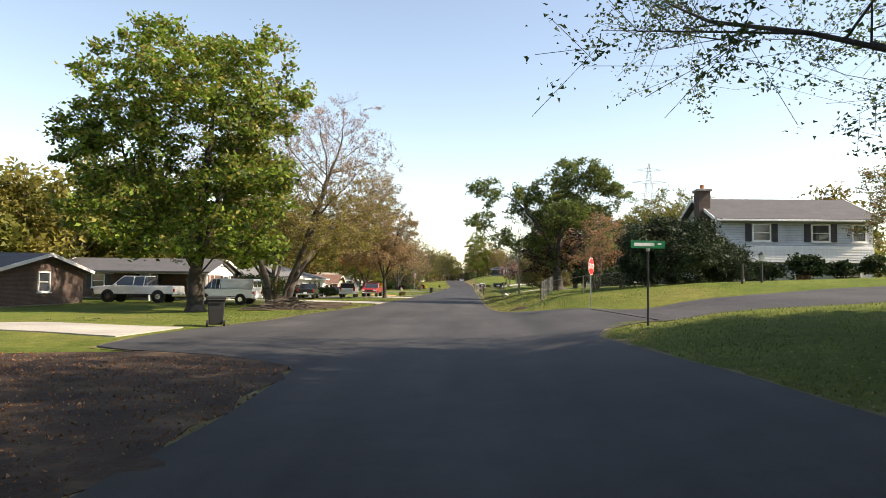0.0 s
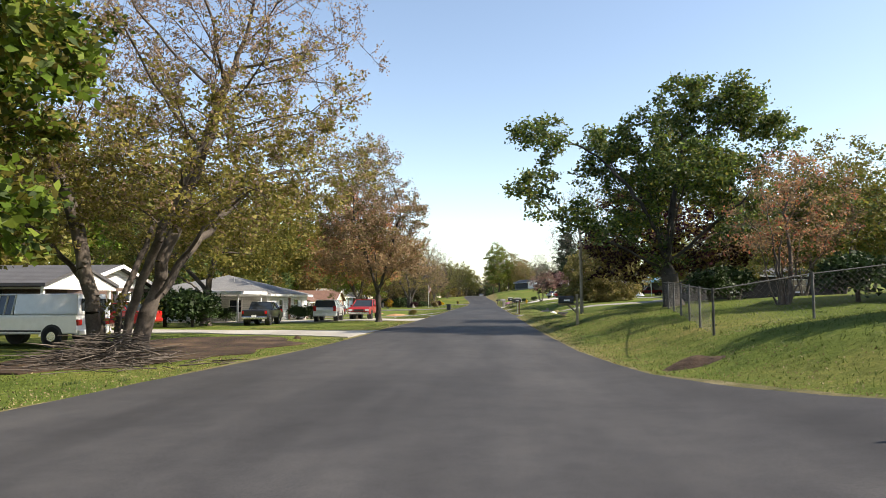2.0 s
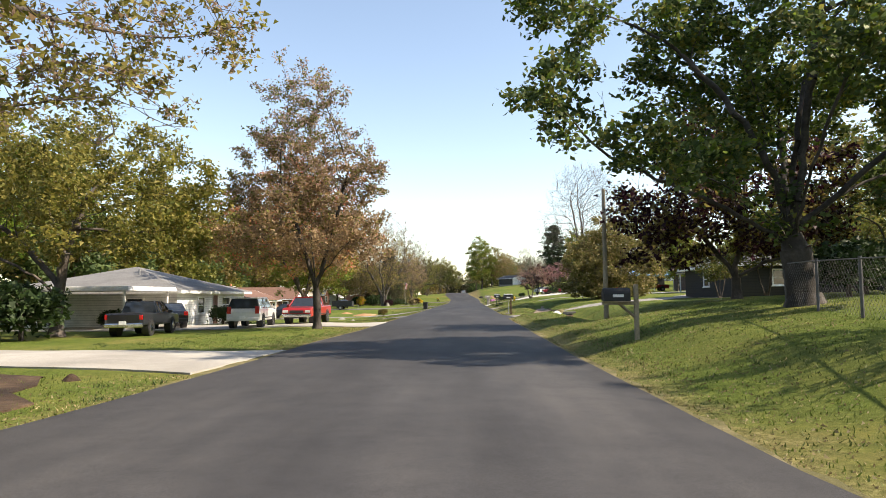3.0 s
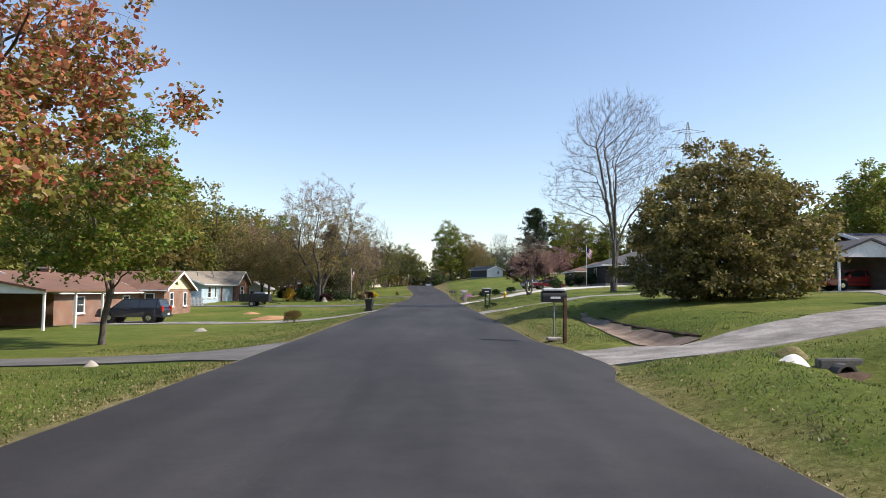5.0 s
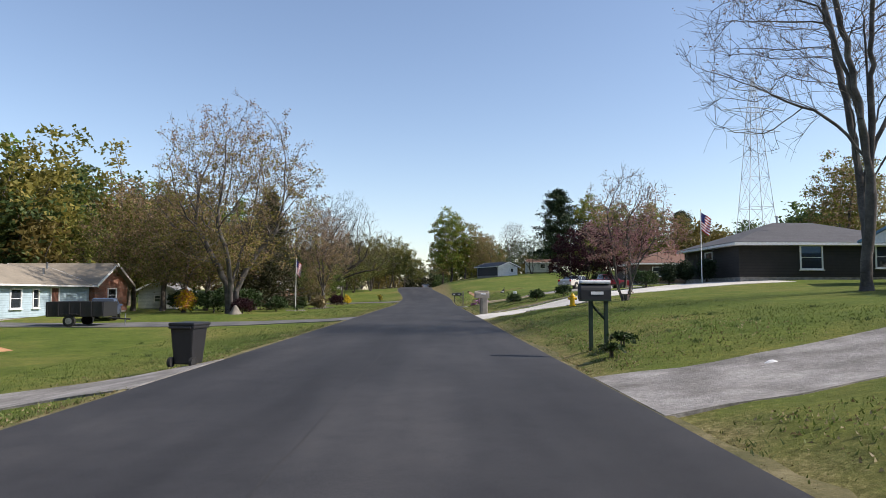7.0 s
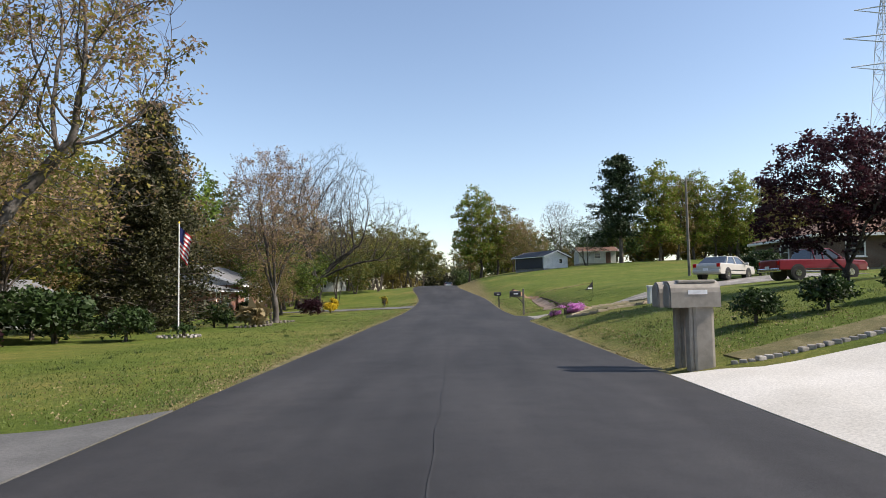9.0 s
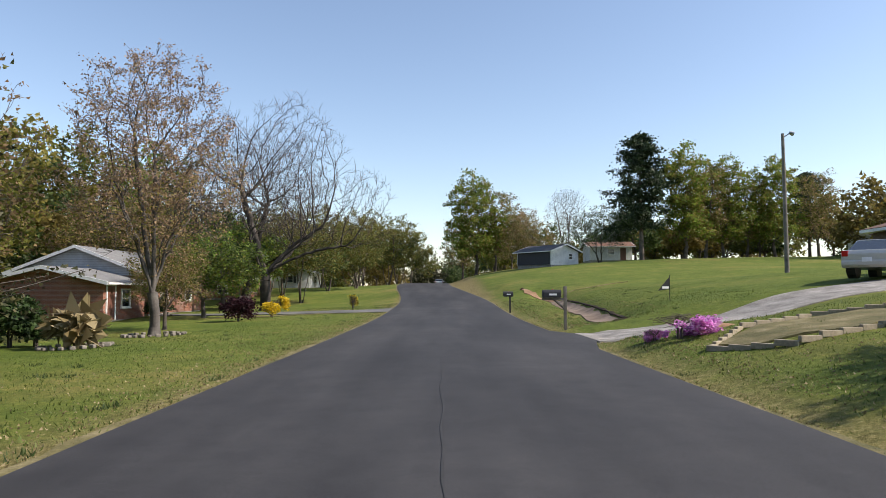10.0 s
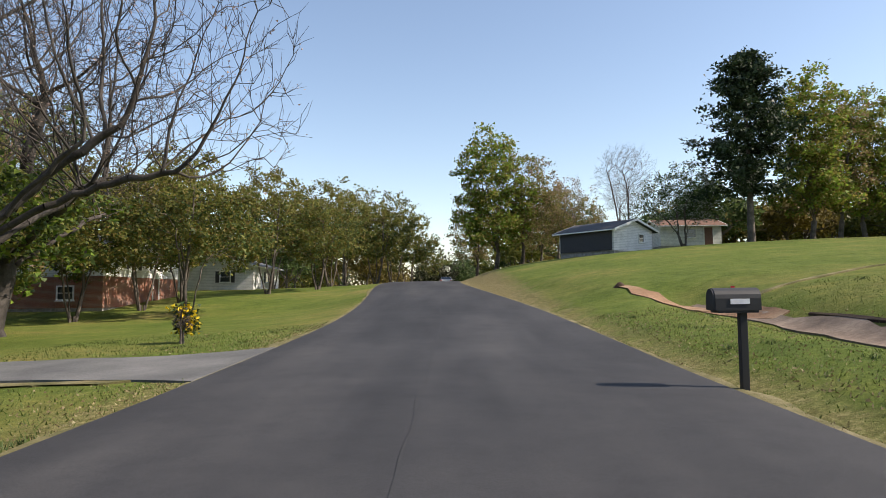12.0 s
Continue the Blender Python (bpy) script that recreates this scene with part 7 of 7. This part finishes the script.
row_of_stones("stone_border", "pale stone border along the white driveway", [(5.0, 155.9), (8, 156.3), (13, 157.2), (17, 158.2)], 0.14, 4, STONE)
row_of_stones("stone_border", "rough pale stones beside the driveway", [(6.4, 148.4), (8.6, 148.9), (11, 149.4)], 0.2, 5, STONE)
def heap(name, label, x, y, r, h, mat, seed, sq=1.0, category="heap"):
    v, f, n, m = [], [], 22, 8
    for j in range(m + 1):
        u = j / m
        for i in range(n):
            a = 6.283 * i / n
            k = 1 + 0.22 * noise.noise((math.cos(a) * 1.3 + seed, math.sin(a) * 1.3, u))
            px, py = r * u * k * math.cos(a), r * u * k * math.sin(a) * sq
            v.append((px, py, h * math.cos(u * 1.57) ** 1.2 * (1 + 0.3 * noise.noise((px * 2, py * 2, seed))) + (gz(x + px, y + py) - gz(x, y)) * u - 0.03 * u))
    for j in range(m):
        for i in range(n):
            f.append((j * n + i, j * n + (i + 1) % n, (j + 1) * n + (i + 1) % n, (j + 1) * n + i)[::-1])
    ob = mesh(name, v, f, mat, shade=True)
    ob.matrix_basis = pose(x, y, gz(x, y))
    return tagged(ob, label, category)


def board_edging(name, label, pts, mat):
    root = tagged(empty(name, (*pts[0], gz(*pts[0]))), label, "edging")
    rnd = random.Random(8)
    for (x0, y0), (x1, y1) in zip(pts, pts[1:]):
        L = math.hypot(x1 - x0, y1 - y0)
        m = max(1, int(L / 0.4))
        for i in range(m):
            u = (i + 0.5) / m
            x, y = x0 + (x1 - x0) * u, y0 + (y1 - y0) * u
            part("board", box((x - pts[0][0], y - pts[0][1], gz(x, y) - gz(*pts[0]) + 0.05 + rnd.uniform(-0.01, 0.01)), (L / m * 1.0, 0.09, 0.12), bevel=0.015, rz=math.degrees(math.atan2(y1 - y0, x1 - x0)) + rnd.uniform(-2, 2)), mat, root)
    return root


board_edging("timber_border", "low reddish timber edging of a flower bed", [(5.1, 174.3), (6.2, 172.9), (8.0, 173.4), (9.6, 174.6), (10.6, 176.6), (8.6, 176.9), (6.6, 176.2), (5.1, 174.3)], POLE_WOOD)
strip("flower_bed", [(5.6, 174.3, 0.5), (7.4, 174.9, 1.3), (10.0, 176.0, 0.8)], VERGE, 0.05, "bed of dry mulch inside a timber edge", "bed", kind="structure")
heap("earth_hollow", "dark hollow of bare red earth beside the azalea", 6.6, 177.6, 0.7, 0.12, DIRT, 21, 0.5, "earth")
strip("mulch_bed", [(5.2, 156.4, 0.35), (10, 157.1, 0.4), (17, 158.7, 0.4)], VERGE, 0.035, "mulched bed along the driveway", "bed", kind="structure")


heap("sand_heap", "heap of orange sand on the grass", -13.0, 128.5, 1.9, 0.28, ORANGE_SOIL, 1)
heap("sand_heap", "smaller heap of pale orange sand", -17.2, 137.5, 1.0, 0.22, ORANGE_SOIL, 2)
heap("white_rock", "flat pale rock lying on the grass", -12.7, 110.3, 0.45, 0.2, CONCRETE, 3, 0.6, "rock")
heap("rock", "small dark rock at the edge of the driveway", -6.3, 50.2, 0.2, 0.13, LITTER, 4, 1.0, "rock")
heap("rock", "small pale rock in the grass", -7.6, 88.0, 0.2, 0.15, CONCRETE, 5, 1.0, "rock")
heap("earth_clod", "dark clod of earth on the verge", 6.9, 221.6, 0.3, 0.2, LITTER, 6, 1.0, "earth")
heap("leaf_heap", "low heap of dead leaves near the kerb", 5.6, 37.6, 0.8, 0.16, LITTER, 7, 0.6, "leaves")


def brush_pile():
    rng = random.Random(17)
    segs = []
    for i in range(420):
        a, r = rng.uniform(0, 6.283), abs(rng.gauss(0, 1.25))
        x, y = r * math.cos(a), r * math.sin(a) * 0.8
        z = max(0.03, 0.75 * math.exp(-r * r / 1.6) * rng.random())
        L, t = rng.uniform(0.4, 1.3), rng.uniform(0, 6.283)
        dz = rng.uniform(-0.15, 0.2)
        segs.append((x, y, z, x + L * math.cos(t), y + L * math.sin(t), max(0.02, z + dz), rng.uniform(0.008, 0.025), 0.006))
    me = quick_mesh("brush_pile", *tubes(segs, 4))
    me.materials.append(BARK)
    ob = new("brush_pile", me)
    ob.matrix_basis = pose(-8.2, 40.0, gz(-8.2, 40.0))
    tagged(ob, "pile of cut brown branches under the spreading tree", "brush pile", kind="stuff")


brush_pile()


# ---- fences ----
def chain_fence(x0, y0, x1, y1, n, h=1.35):
    root = tagged(empty("chain_link_fence", (x0, y0, gz(x0, y0))), "grey chain-link fence on steel posts round a yard", "fence")
    L, z0 = math.hypot(x1 - x0, y1 - y0), gz(x0, y0)
    at = lambda u: (u * (x1 - x0), u * (y1 - y0), gz(x0 + u * (x1 - x0), y0 + u * (y1 - y0)) - z0)
    for i in range(n + 1):
        x, y, z = at(i / n)
        part("post", tube((x, y, z - 0.2), (x, y, z + h + 0.05), 0.035, sides=8), FENCE, root)
    for i in range(n):
        a, b = at(i / n), at((i + 1) / n)
        part("top_rail", tube((a[0], a[1], a[2] + h), (b[0], b[1], b[2] + h), 0.014, sides=6), FENCE, root)
    segs, k = [], int(L / 0.16)
    for i in range(k):
        for s in (-1, 1):
            u0, u1 = i / k, min(1, max(0, (i + s * h / 0.16) / k))
            if abs(u1 - u0) * k < h / 0.16 - 1:
                continue
            a, b = at(u0), at(u1)
            segs.append((a[0], a[1], a[2] + 0.03, b[0], b[1], b[2] + h, 0.0022, 0.0022))
    me = quick_mesh("wire_mesh", *tubes(segs, 3))
    me.materials.append(FENCE)
    ob = new("wire_mesh", me)
    ob.parent = root
    return root


chain_fence(7.0, 41.1, 9.6, 56, 6, 1.15)
chain_fence(7.0, 41.1, 20, 42.6, 5, 1.15)


def picket_fence(x0, x1, y, h):
    root = tagged(empty("picket_fence", (x0, y, gz(x0, y))), "white picket fence before a pale blue house", "fence")
    n = int((x1 - x0) / 0.16)
    for i in range(n):
        x = i * 0.16
        part("picket", box((x, 0, h / 2), (0.09, 0.025, h), bevel=0.006), TRIM, root)
    for z in (0.25, h - 0.2):
        part("rail", box(((x1 - x0) / 2, 0.03, z), (x1 - x0, 0.03, 0.08)), TRIM, root)


picket_fence(-32.4, -26.2, 150.8, 0.95)


def yard_post(x, y, lamp):
    root = tagged(empty("yard_lamp" if lamp else "bollard", (x, y, gz(x, y))), "black post lantern in the front yard" if lamp else "short dark wooden post at the driveway", "lamp" if lamp else "post")
    part("post", tube((0, 0, -0.1), (0, 0, 0.95), 0.06, sides=10), BLACK, root)
    if lamp:
        hd = part("lantern", box((0, 0, 1.16), (0.24, 0.24, 0.3), bevel=0.02, taper=0.7), LAMP_CLEAR, root, "clear glass lantern")
        part("cap", tube((0, 0, 1.31), (0, 0, 1.46), 0.19, 0.03, sides=8), BLACK, hd)


yard_post(15.6, 32.4, False), yard_post(16.6, 32.6, True)


def hydrant(x, y):
    root = tagged(empty("fire_hydrant", (x, y, gz(x, y))), "yellow fire hydrant on the grass", "hydrant")
    part("barrel", tube((0, 0, 0), (0, 0, 0.55), 0.13, 0.12, sides=14), YELLOW, root)
    part("flange", tube((0, 0, 0.02), (0, 0, 0.08), 0.19, sides=14), YELLOW, root)
    part("bonnet", tube((0, 0, 0.55), (0, 0, 0.72), 0.15, 0.05, sides=14), YELLOW, root)
    for a, b in (((-0.24, 0, 0.42), (0.24, 0, 0.42)), ((0, -0.22, 0.38), (0, 0, 0.38))):
        part("outlet", tube(a, b, 0.07, sides=10), YELLOW, root)


hydrant(8.3, 145.2)


def box_post(x, y):
    root = tagged(empty("utility_pedestal", (x, y, gz(x, y))), "off-white utility pedestal standing on the lawn", "pedestal")
    part("casing", box((0, 0, 0.34), (0.34, 0.34, 0.78), bevel=0.05), TRIM, root)
    part("cap", box((0, 0, 0.74), (0.38, 0.38, 0.08), bevel=0.03), TRIM, root)


box_post(8.7, 173.4)


def pennant(x, y):
    root = tagged(empty("yard_sign", (x, y, gz(x, y)), 12), "small dark triangular pennant on a thin stake", "sign")
    part("stake", tube((0, 0, -0.1), (0, 0, 1.1), 0.014, sides=6), BLACK, root)
    v, f = prism([(-0.55, 0.42), (0.0, 0.5), (0.0, 1.02)], -0.004, 0.004, "y")
    mesh("cloth", v, f, BLACK, root)
    part("lettering", box((-0.2, -0.008, 0.56), (0.3, 0.004, 0.09)), WHITE_FACE, root, "pale lettering bar")


pennant(9.4, 189.3)


def kayak(x, y):
    root = tagged(empty("kayak", (x, y, gz(x, y) + 0.02), -20), "bright yellow kayak lying on the grass", "kayak")
    v, f, n, m = [], [], 13, 10
    for i in range(n):
        u = -1 + 2 * i / (n - 1)
        w, k = 0.38 * (1 - abs(u) ** 2.2) + 0.01, 0.19 * (1 - abs(u) ** 3) + 0.03
        for j in range(m):
            a = 6.283 * j / m
            v.append((u * 1.6, w * math.cos(a), 0.22 + k * math.sin(a) + 0.12 * u * u))
    for i in range(n - 1):
        for j in range(m):
            f.append((i * m + j, i * m + (j + 1) % m, (i + 1) * m + (j + 1) % m, (i + 1) * m + j))
    f += [tuple(range(m))[::-1], tuple(range((n - 1) * m, n * m))]
    mesh("hull", v, f, YELLOW, root, shade=True)
    part("cockpit", box((-0.1, 0, 0.41), (0.8, 0.42, 0.05), bevel=0.02), BLACK, root)
    t = heap("tarpaulin", "pale crumpled tarpaulin on the grass", x + 2.6, y - 0.3, 0.8, 0.7, TRIM, 9, 0.7, "tarpaulin")


kayak(25.0, 142.0)


def culvert(x, y, rz):
    root = tagged(empty("culvert", (x, y, gz(x, y) - 0.22), rz), "concrete culvert pipe under the driveway, broken lip", "culvert")
    bm = bmesh.new()
    n = 16
    ro, ri = 0.22, 0.17
    vs = [[bm.verts.new((r * math.cos(6.283 * i / n), yy, 0.2 + r * math.sin(6.283 * i / n))) for i in range(n)] for r, yy in ((ro, 0), (ro, 2.2), (ri, 2.2), (ri, 0))]
    for k in range(4):
        a, b = vs[k], vs[(k + 1) % 4]
        for i in range(n):
            bm.faces.new((a[i], a[(i + 1) % n], b[(i + 1) % n], b[i]))
    bmesh.ops.recalc_face_normals(bm, faces=bm.faces)
    part("pipe", bm, WORN, root)
    part("headwall", box((0.05, 0.3, 0.3), (0.9, 0.14, 0.4), bevel=0.05), WORN, root)


culvert(8.0, 84.0, 5)
heap("broken_slab", "broken white slab beside the culvert", 7.2, 84.3, 0.36, 0.16, TRIM, 12, 0.35, "rock")
heap("brushy_clump", "clump of dead tan grass over the culvert", 7.5, 85.0, 0.42, 0.2, VERGE, 13, 0.7, "brush")
# flat mound in dark colour imitates the shaded hole at the culvert
heap("hollow", "dark patch painting the shade of a hole below the culvert", 8.2, 83.9, 0.9, 0.05, LITTER, 16, 0.5, "earth")
heap("paper_roll", "rolled white newspaper lying on the driveway", 6.6, 121.0, 0.22, 0.07, TRIM, 14, 0.4, "newspaper")
heap("barrel", "dark weathered half barrel planter by the fence", -13.9, 160.4, 0.5, 0.7, WOOD, 15, 1.0, "planter")


# ---- grass that stands up along the verges ----
def blades(name, label, seed, n, mat, area, hgt, wid):
    rng = np.random.default_rng(seed)
    xs, ys = area(rng, n)
    z = np.array([ground_z(float(a), float(b)) for a, b in zip(xs, ys)])
    p = np.stack([xs, ys, z - 0.005], 1)
    h = hgt * rng.uniform(0.5, 1.4, (n, 1))
    a = rng.uniform(0, 6.283, n)
    w = np.stack([np.cos(a), np.sin(a), np.zeros(n)], 1) * wid * rng.uniform(0.6, 1.4, (n, 1))
    tip = p + np.concatenate([rng.normal(scale=0.5, size=(n, 2)) * h, h], 1)
    v = np.stack([p - w, p + w, tip], 1).reshape(-1, 3)
    me = quick_mesh(name, v, np.arange(n * 3).reshape(n, 3))
    me.materials.append(mat)
    return tagged(new(name, me), label, "grass", kind="stuff")


DRIVES_R, DRIVES_L = [(86.5, 91.5), (117.5, 122.5), (149.6, 156.8), (181.2, 185.8)], [(18.2, 23), (51, 57.4), (72.6, 79), (87.5, 92), (121, 125), (147.5, 152.5), (204.3, 208.3)]


def beside(side, y0, y1, reach, power=1.6, start=0.0):
    def pick(rng, n):
        y = rng.uniform(y0, y1, n)
        u = start * rng.uniform(0.0, 1.5, n) ** 1.5 + rng.random(n) ** power * reach
        for a, b in (DRIVES_R if side > 0 else DRIVES_L):
            hit = (y > a) & (y < b)
            y = np.where(hit, b + rng.random(n) * 8, y)
        if side > 0:
            hit = (y > 18.5) & (y < 30)
            y = np.where(hit, 31 + rng.random(n) * 25, y)
        e = np.array([edge_l(float(q)) if side < 0 else edge_r(float(q)) for q in y])
        return e + side * (u + 0.03), y
    return pick


def tufts(side, y0, y1, reach):
    """Blades gathered in clumps of about thirty."""
    def pick(rng, n):
        xs, ys = beside(side, y0, y1, reach, 1.2)(rng, n // 30 + 1)
        k = rng.integers(0, len(xs), n)
        return xs[k] + side * np.abs(rng.normal(scale=0.13, size=n)), ys[k] + rng.normal(scale=0.13, size=n)
    return pick


blades("grass", "standing grass blades along the verge", 1, 80000, BLADES, beside(1, 4, 215, 8.0, 1.3, 0.5), 0.05, 0.012)
blades("grass", "standing grass blades along the verge", 2, 70000, BLADES, beside(-1, 24, 215, 7.0, 1.3, 0.4), 0.05, 0.012)
blades("dry_grass", "dry grass and dead leaves at the edge of the asphalt", 3, 26000, DRYBLADES, beside(1, 4, 215, 2.2, 1.8), 0.03, 0.018)
blades("dry_grass", "dry grass and dead leaves at the edge of the asphalt", 4, 18000, DRYBLADES, beside(-1, 20, 215, 1.6, 1.8), 0.03, 0.018)
blades("dead_leaves", "brown fallen leaves on the shaded litter", 5, 16000, leaf_mat("brown_fallen_leaves", (0.14, 0.055, 0.025), (0.24, 0.11, 0.05), (0.38, 0.23, 0.12), 0.1), beside(-1, -2, 14, 7.5, 1.0), 0.05, 0.04)
blades("dead_leaves", "pale dead leaves scattered over the verge", 6, 15000, DRYBLADES, beside(1, 40, 215, 5.0, 1.2), 0.03, 0.026)
blades("dead_leaves", "pale dead leaves scattered over the verge", 7, 9000, DRYBLADES, beside(-1, 24, 215, 4.0, 1.3), 0.03, 0.026)
blades("weeds", "darker tufts of weeds in the lawn", 8, 6000, L_DEEP, tufts(1, 40, 215, 8.0), 0.075, 0.012)
blades("weeds", "darker tufts of weeds in the lawn", 9, 4500, L_DEEP, tufts(-1, 24, 215, 8.0), 0.075, 0.012)
